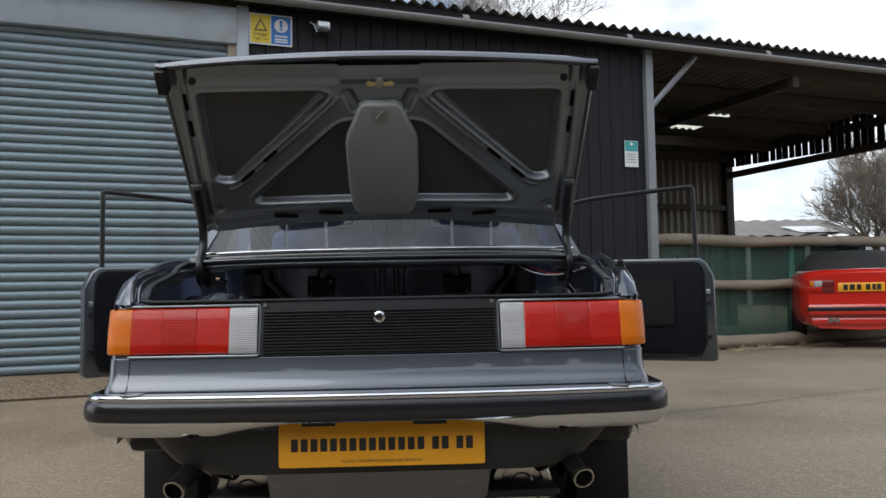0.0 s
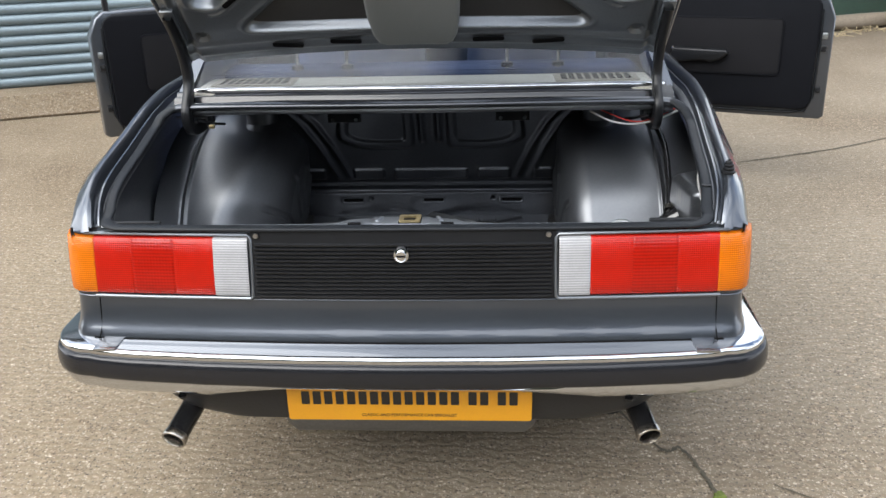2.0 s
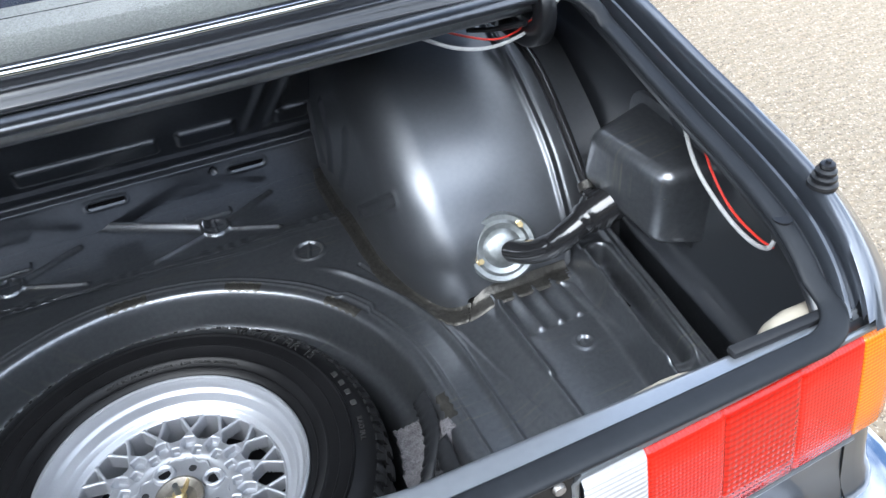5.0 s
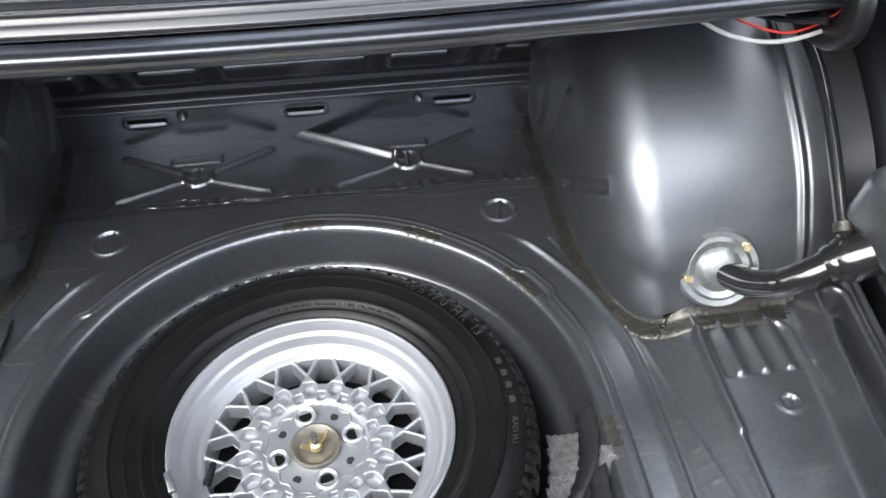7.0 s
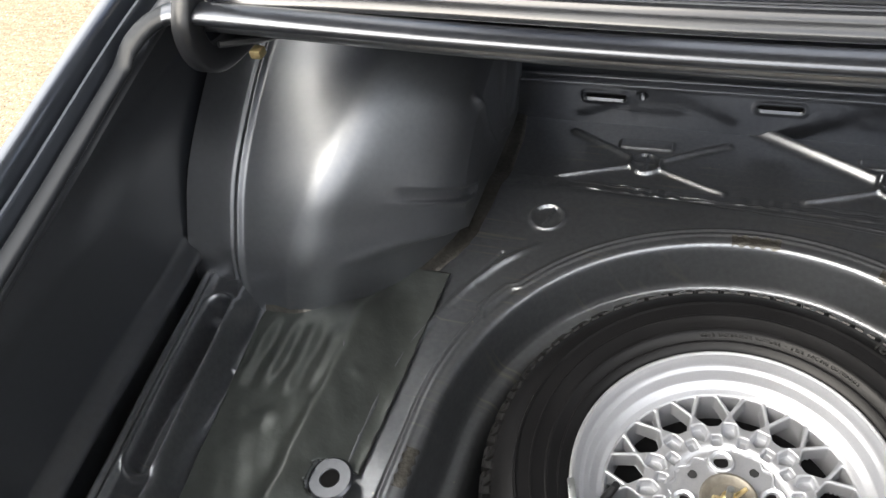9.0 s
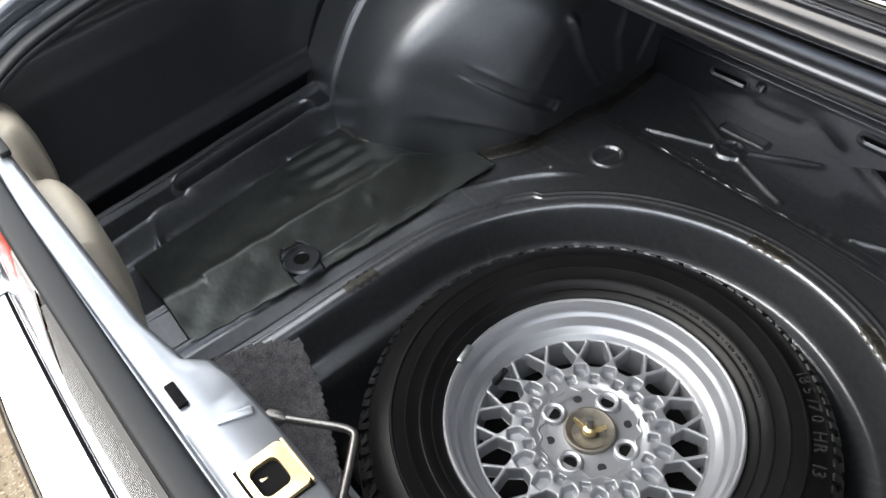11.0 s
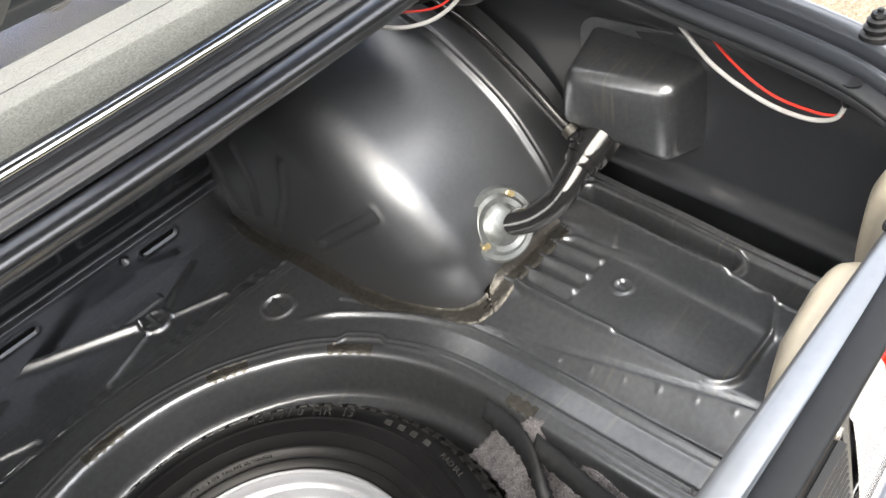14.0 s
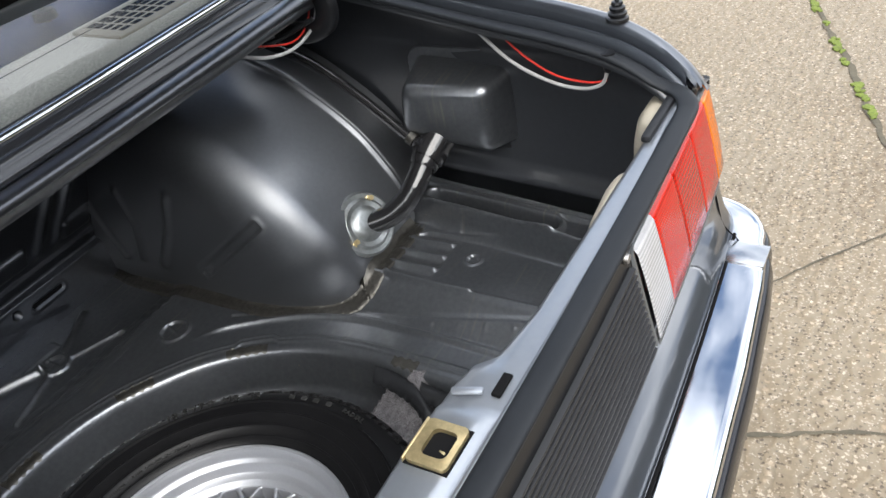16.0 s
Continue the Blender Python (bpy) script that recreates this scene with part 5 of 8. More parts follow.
def tail_lamp(sg, xi):
    """Rear light unit: clear, red and amber lenses in a grey gasket."""
    lamp = part("tail_lamp", bmesh.new(), M_SEAL, car, "rear light unit with clear, red and amber lenses")
    x_cl, x_red, x_amb = xi, sg * 0.380, sg * 0.634

    def lens(name, xa, xb, mat, proud, z0=0.6535, z1=0.7725, wrap=False, label=""):
        prof = np.array([(-1, 0.012), (-0.97, 0.003), (-0.90, 0.0), (-0.5, -0.001), (0, -0.0015), (0.5, -0.001), (0.90, 0.0), (0.97, 0.003), (1, 0.012)])
        zc, zh = (z0 + z1) / 2, (z1 - z0) / 2
        plan = [(x, 0.0, 0.0, x) for x in np.linspace(xa, sg * 0.655 if wrap else xb, 26)]
        if wrap:
            plan += [(sg * x, dy, sg * a, sg * 0.655) for x, dy, a in CORNER[1:7]]
        rows = []
        for k, (x, dy, a, xr) in enumerate(plan):
            e = k if wrap else min(k, len(plan) - 1 - k)
            edge = 0.0015 if e == 0 else (0.0003 if e == 1 else 0.0)
            row = []
            for f, b in prof:
                inn = b + edge - proud
                row.append((x - math.sin(radians(a)) * inn, rear_y(xr, zc + f * zh) + dy + math.cos(radians(a)) * inn, zc + f * zh))
            rows.append(row)
        return sheet(name, np.array(rows), mat, lamp, label)

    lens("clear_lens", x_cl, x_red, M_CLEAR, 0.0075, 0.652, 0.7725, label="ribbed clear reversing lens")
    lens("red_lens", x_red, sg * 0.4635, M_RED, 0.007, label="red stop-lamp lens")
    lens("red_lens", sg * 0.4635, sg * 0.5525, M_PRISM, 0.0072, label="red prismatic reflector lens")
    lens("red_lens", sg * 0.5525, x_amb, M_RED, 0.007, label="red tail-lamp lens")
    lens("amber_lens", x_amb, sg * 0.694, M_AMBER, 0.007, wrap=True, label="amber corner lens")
    bm = bmesh.new()
    tube(bm, [(x, rear_y(x, z) - 0.001, z) for x, z in ((sg * 0.655, 0.777), (sg * 0.5, 0.777), (xi, 0.777), (xi - sg * 0.005, 0.770), (xi - sg * 0.006, 0.71), (xi - sg * 0.005, 0.652), (xi, 0.648), (sg * 0.5, 0.648), (sg * 0.640, 0.648))], 0.0038, 8)
    part("gasket", bm, M_LIDIN, lamp, "grey lamp rim")
    # cream lamp carrier inside the boot
    U = np.linspace(0, 1, 60)
    xx = 0.325 + 0.345 * U
    dep = np.interp(xx, [0.325, 0.34, 0.40, 0.46, 0.49, 0.505, 0.53, 0.56, 0.575, 0.60, 0.64, 0.66, 0.67], [0.0, 0.030, 0.046, 0.050, 0.046, 0.026, 0.022, 0.030, 0.046, 0.052, 0.050, 0.035, 0.0])
    zc_ = np.interp(xx, [0.325, 0.50, 0.56, 0.67], [0.66, 0.67, 0.70, 0.715])
    zh_ = np.interp(xx, [0.325, 0.36, 0.48, 0.51, 0.57, 0.64, 0.67], [0.02, 0.085, 0.085, 0.07, 0.075, 0.068, 0.03])
    A = np.linspace(-np.pi / 2, np.pi / 2, 22)
    Pc = stack((sg * xx)[:, None] + 0 * A[None, :], 1.722 + dep[:, None] * np.maximum(np.cos(A), 0)[None, :] ** 0.45, zc_[:, None] + zh_[:, None] * np.sign(np.sin(A)) * np.abs(np.sin(A))[None, :] ** 0.7)
    carrier = sheet("lamp_carrier", Pc, M_BEIGE, lamp, "cream plastic lamp carrier")
    return lamp


tail_lamp(-1, -0.308)
tail_lamp(1, 0.318)

# added dark bar that paints the shade in the gap above the bumper
bm = bmesh.new()
tube(bm, [(x, rear_y(x, 0.559) - 0.0080, 0.5590) for x in np.linspace(-0.650, 0.650, 30)], 0.0030, 6)
part("bumper_gap", bm, M_DARK, car)
for sg in (-1, 1):
    part("wing_liner", boxed((sg * 0.56, 1.80, 0.385), (sg * 0.685, 2.16, 0.455), 0.02), M_APRON, car)

# ---- bumper ----
def bumper_path(n=14):
    pts = []
    half = [(0.0, 1.562), (0.2, 1.565), (0.4, 1.575), (0.55, 1.588), (0.62, 1.598)]
    for k in range(9):
        a = radians(90 * k / 8)
        half.append((0.648 + 0.103 * math.sin(a), 1.607 + 0.105 - 0.105 * math.cos(a)))
    half += [(0.755, 1.80), (0.762, 1.95)]
    right = [Vector((x, y, 0)) for x, y in half]
    left = [Vector((-x, y, 0)) for x, y in half[:0:-1]]
    return left + right


def swept(path, prof):
    """Sweep (out, z) along a plan path; out is measured to the path's right-hand outside."""
    rows = []
    for i, p in enumerate(path):
        d = (path[min(i + 1, len(path) - 1)] - path[max(i - 1, 0)]).normalized()
        out = Vector((d.y, -d.x, 0))
        rows.append([tuple(p + out * o + Vector((0, 0, z))) for o, z in prof])
    return np.array(rows)


BP = bumper_path()
top_prof = [(-0.080, 0.546), (-0.078, 0.556), (-0.074, 0.5600), (-0.060, 0.5603), (-0.045, 0.5601), (-0.030, 0.5596), (-0.018, 0.5590), (-0.0115, 0.5584), (-0.0085, 0.5575), (-0.0062, 0.5558), (-0.0048, 0.5530), (-0.0043, 0.5490), (-0.0050, 0.5450), (-0.0070, 0.540), (-0.012, 0.532), (-0.018, 0.521)]
top_rows = swept(BP, top_prof)
side_ = top_rows[:, :, 1] > 1.70
top_rows[:, :, 0] = np.where(side_, np.sign(top_rows[:, :, 0]) * np.maximum(np.abs(top_rows[:, :, 0]), xout(top_rows[:, :, 1]) - 0.003), top_rows[:, :, 0])
bumper = sheet("bumper", top_rows, M_CHROME, car, "chrome rear bumper with a black rubber strip")
sheet("rubber_strip", swept(BP, [(-0.012, 0.541), (-0.0030, 0.5415), (-0.0002, 0.5400), (0.0018, 0.5370), (0.0036, 0.5320), (0.0050, 0.5260), (0.0059, 0.5180), (0.0062, 0.510), (0.0056, 0.5015), (0.0040, 0.4965), (0.0, 0.4935), (-0.012, 0.492)]), M_STRIP, bumper, "black rubber rubbing strip")
low = swept(BP, [(-0.002, 0.4945), (-0.0015, 0.488), (-0.003, 0.478), (-0.008, 0.467), (-0.018, 0.4575), (-0.040, 0.452)])
ax = np.abs(low[:, :, 0])
lift = 1 - sstep(0.262, 0.315, ax)
low[:, :, 2] = low[:, :, 2] + lift * (0.490 - low[:, :, 2]) * 0.96
sheet("lower_blade", low, M_CHROME, bumper, "chrome lower blade")
for sg in (-1, 1):
    part("joint", boxed((sg * 0.585, 1.600, 0.5560), (sg * 0.632, 1.656, 0.5622), 0.0012, 2), M_DULLCHROME, bumper)
    bm = bmesh.new()
    tube(bm, [(sg * 0.622, 1.602 + o, z) for o, z in ((0.006, 0.490), (0.014, 0.47), (0.026, 0.458))], 0.0016, 6)
    part("joint", bm, M_DARK, bumper)
    part("bolt", moved(lathe([(0, 0.004), (0.008, 0.004), (0.009, 0.0)], 12), Matrix.Translation((sg * 0.46, 1.60, 0.4525)) @ Matrix.Rotation(radians(180), 4, "X")), M_PLASTIC, bumper)

# apron under the bumper
U = np.linspace(-1, 1, 70)[:, None]
V = np.linspace(0, 1, 14)[None, :]
half = np.interp(V, [0, 0.18, 0.5, 0.8, 1.0], [0.700, 0.668, 0.640, 0.606, 0.53])
zz = 0.46 - 0.118 * V + 0.03 * sstep(0.85, 1.0, np.abs(U)) * V
sheet("apron", stack(U * half, 1.655 + 0.03 * V ** 2 + 0.30 * np.abs(U) ** 12 + 0 * U, zz), M_APRON, car, "dark undersealed apron")
part("boot_underside", boxed((-0.50, 1.88, 0.215), (0.50, 2.42, 0.246), 0.02), M_APRON, car)

# number plate: characters as plain bars
plate = part("number_plate", moved(prism(rounded(-0.26, -0.0555, 0.26, 0.0555, 0.006), 0, 0.004, 0.001), Matrix.Translation((0.008, 1.646, 0.4215)) @ Matrix.Rotation(radians(90), 4, "X")), M_PLATE, car, "yellow rear number plate")
PL = Matrix.Translation((0.008, 1.642, 0.4215)) @ Matrix.Rotation(radians(90), 4, "X")
widths = [0.9] * 14 + [-0.6] + [0.9] * 2 + [-0.6] + [0.9] * 2
x = -0.232
for w in widths:
    if w < 0:
        x += 0.0125
        continue
    part("letter_bar", moved(prism(rounded(x + 0.003, -0.016, x + 0.0205, 0.016, 0.002, 2), 0.0002, 0.0010), PL), M_PLATETEXT, plate)
    x += 0.0245
part("lettering", moved(text_mesh("CLASSIC AND PERFORMANCE CAR SPECIALIST", 0.0098, 0.0003), PL @ Matrix.Translation((0.0, -0.045, 0.0005))), M_PLATETEXT, plate)
for x in (-0.15, 0.13):
    part("clip", boxed((x - 0.042, 1.628, 0.470), (x + 0.042, 1.644, 0.480), 0.002), M_PLASTIC, plate)

# exhaust, silencers, mud flaps, wheels
for sg, x0, y0 in ((-1, -0.510, 1.632), (1, 0.521, 1.660)):
    pts = curve_pts([(x0, y0, 0.320), (x0 - sg * 0.014, y0 + 0.06, 0.343), (x0 - sg * 0.034, y0 + 0.13, 0.368), (x0 - sg * 0.05, y0 + 0.22, 0.33), (x0 * 0.86, 2.05, 0.27)], 6)
    bm = bmesh.new()
    tube(bm, pts, 0.026, 16, False)
    ex = part("tail_pipe", bm, M_PIPE, car, "black tail pipe with a bright rim")
    d = (Vector(pts[0]) - Vector(pts[1])).normalized()
    bm = lathe([(0.0225, -0.06), (0.0225, 0.0), (0.0235, 0.004), (0.0275, 0.004), (0.0285, 0.0), (0.0275, -0.012)], 28)
    part("tip_ring", moved(bm, Matrix.Translation(pts[0]) @ d.to_track_quat("Z", "Y").to_matrix().to_4x4()), M_EXH, ex)
    bm = bmesh.new()
    bmesh.ops.create_circle(bm, cap_ends=True, segments=20, radius=0.0226)
    part("bore", moved(bm, Matrix.Translation(pts[2]) @ d.to_track_quat("Z", "Y").to_matrix().to_4x4()), M_DARK, ex)
    bm = bmesh.new()
    tube(bm, [(x0 - sg * 0.025, y0 + 0.10, 0.44), (x0 - sg * 0.025, y0 + 0.10, 0.372)], 0.012, 8)
    part("hanger", bm, M_APRON, ex)
    sil = part("silencer", moved(lathe([(0.0, 0.012), (0.03, 0.012), (0.035, 0.004), (0.06, 0.004), (0.064, 0.012), (0.085, 0.010), (0.092, 0.0), (0.092, -0.40), (0.0, -0.40)], 40), Matrix.Translation((sg * 0.40, 1.98, 0.235)) @ Matrix.Rotation(radians(90), 4, "X")), M_EXH, car, "ringed steel silencer end")
    part("mud_flap", boxed((sg * 0.60, 2.182, 0.13), (sg * 0.768, 2.190, 0.40), 0.003), M_RUBBER, car)
for x in (-0.69, 0.69):
    for y in (2.56, 5.11):
        w = wheel_parts(car, (0, 0, 0), 0.292, 0.185, 0.175)
        for o in (w, *w.children):
            o.data.transform(Matrix.Translation((x, y, 0.292)))
# ---------------- boot interior ----------------
WX0, WY0 = -0.008, 2.113


def well_d(X, Y):
    """Distance from the middle line of the spare-wheel well, which is round in front and straight-sided behind."""
    return np.where(Y < WY0, np.abs(X - WX0), np.hypot(X - WX0, Y - WY0))


def floor_base(X, Y):
    ax = np.abs(X)
    rear = 1 - sstep(2.20, 2.30, Y)
    z = 0.447 - 0.012 * sstep(2.535, 2.575, Y)
    z = z + 0.038 * sstep(0.425, 0.500, ax) * rear
    # box member along the flank, flaring with the body
    bx_ = ax - 0.12 * (Y - 2.045) - 0.007 * (X < 0)
    z = z + 0.042 * sstep(0.618, 0.633, bx_) * rear - 0.052 * sstep(0.6985, 0.7035, bx_) * rear
    return z


def floor_z(X, Y):
    ax = np.abs(X)
    rear = 1 - sstep(2.20, 2.30, Y)
    z = floor_base(X, Y)
    D = well_d(X, Y)
    # the rim bead steps outwards at two joggles
    th = np.degrees(np.arctan2(Y - WY0, X - WX0))
    jog = 0.009 * (sstep(25, 27.5, th) * (1 - sstep(34.5, 37, th)) + sstep(143.5, 146, th) * (1 - sstep(153, 155.5, th)))
    # pressed beads
    z = z + 0.008 * ridge(D - 0.432, 0.0048) * (1 - sstep(2.38, 2.43, Y)) * (ax > 0.25)
    z = z + 0.0015 * (1 - sstep(0.374, 0.377, D)) + 0.0052 * ridge(D - jog - 0.3835, 0.0034) + 0.0035 * ridge(D - jog - 0.3765, 0.0030)
    pad = rboxd(ax, Y, 0.556, 2.01, 0.062, 0.165, 0.03)
    z = z + 0.0065 * ridge(pad, 0.0042) * rear * (1 - sstep(2.165, 2.175, Y)) + 0.0065 * ridge(ax - 0.4985, 0.0042) * sstep(2.0, 2.01, Y) * (1 - sstep(2.185, 2.192, Y))
    flute = sstep(2.084, 2.092, Y) * (1 - sstep(2.19, 2.20, Y)) * sstep(0.508, 0.514, ax) * (1 - sstep(0.632, 0.637, ax))
    z = z + flute * (0.0075 * np.abs(np.cos((ax - 0.531) * np.pi / 0.0322)) ** 3 - 0.003)
    # slot in the box member, its raised rim, and the folded edges beside it
    bx_ = ax - 0.12 * (Y - 2.045) - 0.007 * (X < 0)
    sl = rboxd(bx_, Y, 0.6545, 2.043, 0.0165, 0.128, 0.0160)
    z = z - (0.021 + 0.016 * sstep(1.96, 2.12, Y)) * (1 - sstep(-0.0045, 0.0005, sl)) + 0.0070 * ridge(sl - 0.0048, 0.0042)
    z = z + rear * (0.0060 * ridge(bx_ - 0.6325, 0.0040) + 0.0085 * ridge(bx_ - 0.6835, 0.0042) + 0.0085 * ridge(bx_ - 0.6955, 0.0042) + 0.0050 * ridge(bx_ - 0.6205, 0.0040))
    # star beads and bungs
    for cx, cy, arms in ((0.164, 2.631, ((0.281, 2.70), (0.047, 2.582), (0.268, 2.581))),
                         (-0.190, 2.631, ((-0.316, 2.699), (-0.071, 2.694), (-0.317, 2.584), (-0.069, 2.582)))):
        for ex, ey in arms:
            z = z + 0.0068 * ridge(segd(X, Y, cx, cy, ex, ey), 0.0052)
        r = np.hypot(X - cx, Y - cy)
        z = np.where(r < 0.024, 0.437, z) + 0.006 * ridge(r - 0.022, 0.0035) + 0.003 * ((r < 0.020) & ((np.abs(X - cx) < 0.002) | (np.abs(Y - cy) < 0.002)))
        pl = rboxd(X, Y, cx - 0.005, cy + 0.047, 0.044, 0.012, 0.006)
        z = z + 0.005 * (1 - sstep(-0.004, 0.002, pl))
    z = z + 0.0135 * ridge(segd(X, Y, 0.145, 2.642, -0.093, 2.775), 0.0080)
    for cx, cy, rr in ((0.294, 2.473, 0.025), (-0.310, 2.479, 0.025), (0.573, 2.041, 0.013)):
        r = np.hypot(X - cx, Y - cy)
        z = z + (0.004 if rr > 0.02 else 0.0022) * ridge(r - rr, 0.003) - 0.002 * (r < rr - 0.004) + (0.003 if rr > 0.02 else 0.001) * ((r < rr * 0.75) & (np.abs(X - cx - 0.3 * (Y - cy)) < 0.0025))
    # lapped seams with brushed sealer
    z = z + 0.003 * sstep(2.548, 2.552, Y + 0.012 * X + 0.03 * X * X) * (1 - sstep(2.575, 2.58, Y)) * (0.6 + 0.4 * np.sin(X * 190 + np.sin(X * 37) * 3))
    seam = np.abs(ax - np.interp(Y, [1.815, 2.054, 2.214, 2.397], [0.491, 0.455, 0.435, 0.358]))
    z = z - 0.0045 * ridge(seam, 0.0024) * (Y < 2.40)
    # spot-weld pimples along the seam
    for k in range(12):
        cy = 1.83 + k * 0.045
        cx = np.interp(cy, [1.815, 2.054, 2.214, 2.397], [0.479, 0.443, 0.423, 0.346])
        z = z + 0.0010 * ridge(np.hypot(ax - cx, Y - cy), 0.0032)
    # faint hand-beaten unevenness
    z = z + 0.0012 * np.sin(X * 23 + 2 * np.sin(Y * 9)) * np.sin(Y * 19)
    # the well
    wall = np.interp(D, [0.27, 0.292, 0.303, 0.3095, 0.313, 0.316, 0.319, 0.3235, 0.329, 0.3355, 0.341, 0.346, 0.350, 0.3535, 0.356, 0.359, 0.363, 0.369], [0.22, 0.20, 0.140, 0.100, 0.0875, 0.0810, 0.0762, 0.0728, 0.0708, 0.0680, 0.0610, 0.0460, 0.0300, 0.0160, 0.0080, 0.003, 0.0008, 0.0])
    back = sstep(1.74, 1.80, Y)
    z = z - wall * back
    return z


X, Y = grid(-0.745, 0.745, 1.70, 2.80, 0.0021)
boot_floor = sheet("boot_floor", stack(X, Y, floor_z(X, Y)), M_BOOT, car, "satin black pressed-steel boot floor")

# dark sheets that paint shade into the long slots in the box members
for sg in (-1, 1):
    A, B = np.meshgrid(np.linspace(-0.0080, 0.0080, 5), np.linspace(2.060, 2.160, 18), indexing="ij")
    ax_ = 0.6545 + A + 0.12 * (B - 2.045)
    ax_ = ax_ + (0.007 if sg < 0 else 0.0)
    sheet("slot_throat", stack(sg * ax_, B, floor_z(sg * ax_, B) + 0.0015), M_DARK, boot_floor)

# bulkhead behind the rear seat
X, Z = grid(-0.52, 0.52, 0.425, 0.935, 0.0032)


def bulk_y(Z):
    return 2.745 - 0.55 * np.maximum(Z - 0.525, 0)


H = np.zeros_like(X)
H += 0.012 * (1 - sstep(0.513, 0.518, Z)) + 0.004 * ridge(Z - 0.515, 0.003) + 0.006 * (1 - sstep(0.541, 0.546, Z)) + 0.003 * ridge(Z - 0.545, 0.003)
for cx in (-0.272, -0.004, 0.255):
    d = rboxd(X, Z, cx, 0.490, 0.036, 0.0085, 0.008)
    H += 0.002 * ridge(d, 0.003) - 0.012 * (d < -0.003)
for cx in (-0.211, 0.193):
    H -= 0.02 * (np.hypot(X - cx, Z - 0.497) < 0.006)
for x0, x1 in ((-0.412, -0.350), (-0.262, -0.158), (-0.128, 0.113), (0.142, 0.250), (0.322, 0.388)):
    d = rboxd(X, Z, (x0 + x1) / 2, 0.586, (x1 - x0) / 2, 0.022, 0.010)
    H += 0.009 * (1 - sstep(-0.007, 0.002, d))
for sg in (-1, 1):
    tub = polyd(sg * X, Z, [(0.055, 0.690), (0.225, 0.690), (0.290, 0.725), (0.250, 0.90), (0.055, 0.90)], 0.010)
    H += 0.010 * (1 - sstep(-0.006, 0.010, tub)) - 0.007 * (1 - sstep(-0.030, -0.016, tub))
    for off in (0.0, 0.042):
        bend = np.interp(Z, [0.56, 0.62, 0.70, 0.78, 0.86], [0.265, 0.285, 0.315, 0.355, 0.42]) + off
        H += 0.008 * ridge(sg * X - bend, 0.010) * sstep(0.555, 0.58, Z)
    H += 0.010 * ridge(sg * X - 0.026, 0.010) * sstep(0.70, 0.72, Z)
bulk = sheet("bulkhead", stack(X, bulk_y(Z) - H, Z), M_BOOTSHADE, car, "pressed black bulkhead behind the rear seat")
for sg in (-1, 1):
    pl = part("hinge_plate", boxed((sg * 0.20, 2.548, 0.795), (sg * 0.30, 2.560, 0.86), 0.004), M_PLASTIC, bulk)
    for x in (0.215, 0.285):
        for z in (0.805, 0.848):
            part("bolt", moved(lathe([(0, 0.006), (0.005, 0.006), (0.006, 0.0)], 6), Matrix.Translation((sg * x, 2.549, z)) @ Matrix.Rotation(radians(90), 4, "X")), M_ZINC, pl)
part("shelf_panel", boxed((-0.66, 2.29, 0.895), (0.66, 2.535, 0.915), 0.004), M_BOOT, car)


# black plates nearly flush in the bulkhead slots, painting their shade
for cx in (-0.272, -0.004, 0.255):
    part("slot", moved(prism(rounded(cx - 0.033, 0.4835, cx + 0.033, 0.4965, 0.006, 4), 0, 0.002), Matrix(((1, 0, 0, 0), (0, 0, -1, 2.7330), (0, 1, 0, 0), (0, 0, 0, 1)))), M_DARK, bulk)

# brushed sealer over the floor seam, and worn patches on the well's rim
rnd = random.Random(5)
xs_ = np.linspace(-0.375, 0.40, 260)
nv = 44
streak = np.zeros((260, nv))
for _ in range(150):
    j, x0, ln = rnd.randrange(nv), rnd.uniform(-0.40, 0.35), rnd.uniform(0.03, 0.22)
    streak[:, j] += rnd.uniform(0.0002, 0.0007) * sstep(x0, x0 + 0.01, xs_) * (1 - sstep(x0 + ln, x0 + ln + 0.02, xs_))
yv = np.linspace(-0.022, 0.026, nv)[None, :]
Xs = xs_[:, None] + 0 * yv
Ys = 2.551 - 0.045 * Xs + 0.012 * Xs * Xs + yv * (0.75 + 0.3 * np.sin(Xs * 9)) + 0.002 * np.sin(Xs * 31 + yv * 60)
Zs = floor_z(Xs, Ys) + 0.0007 + streak - 0.0012 * sstep(0.9, 1.0, np.abs(yv / 0.024))
sheet("brushed_sealer", stack(Xs, Ys, Zs), M_BOOT, boot_floor, "brushed seam sealer")
for a0, a1 in ((56.8, 66.2), (86.0, 96.0), (28.0, 38.5), (-13.0, -6.0), (188.0, 196.5)):
    A = np.radians(np.linspace(a0, a1, 40))[:, None]
    R = np.linspace(0.3585, 0.3735, 12)[None, :] + 0.0012 * np.sin(A * 160 + np.linspace(0, 5, 12)[None, :])
    Xs = WX0 + R * np.cos(A)
    Ys = WY0 + R * np.sin(A)
    if a0 < 0 or a0 > 180:
        Xs = WX0 + R * np.sign(np.cos(A)) + 0 * A
        Ys = WY0 + 0.37 * np.sin(A) + 0 * R
    sheet("worn_patch", stack(Xs, Ys, floor_z(Xs, Ys) + 0.0007), M_SEALER, boot_floor, "brown dried sealer patch")


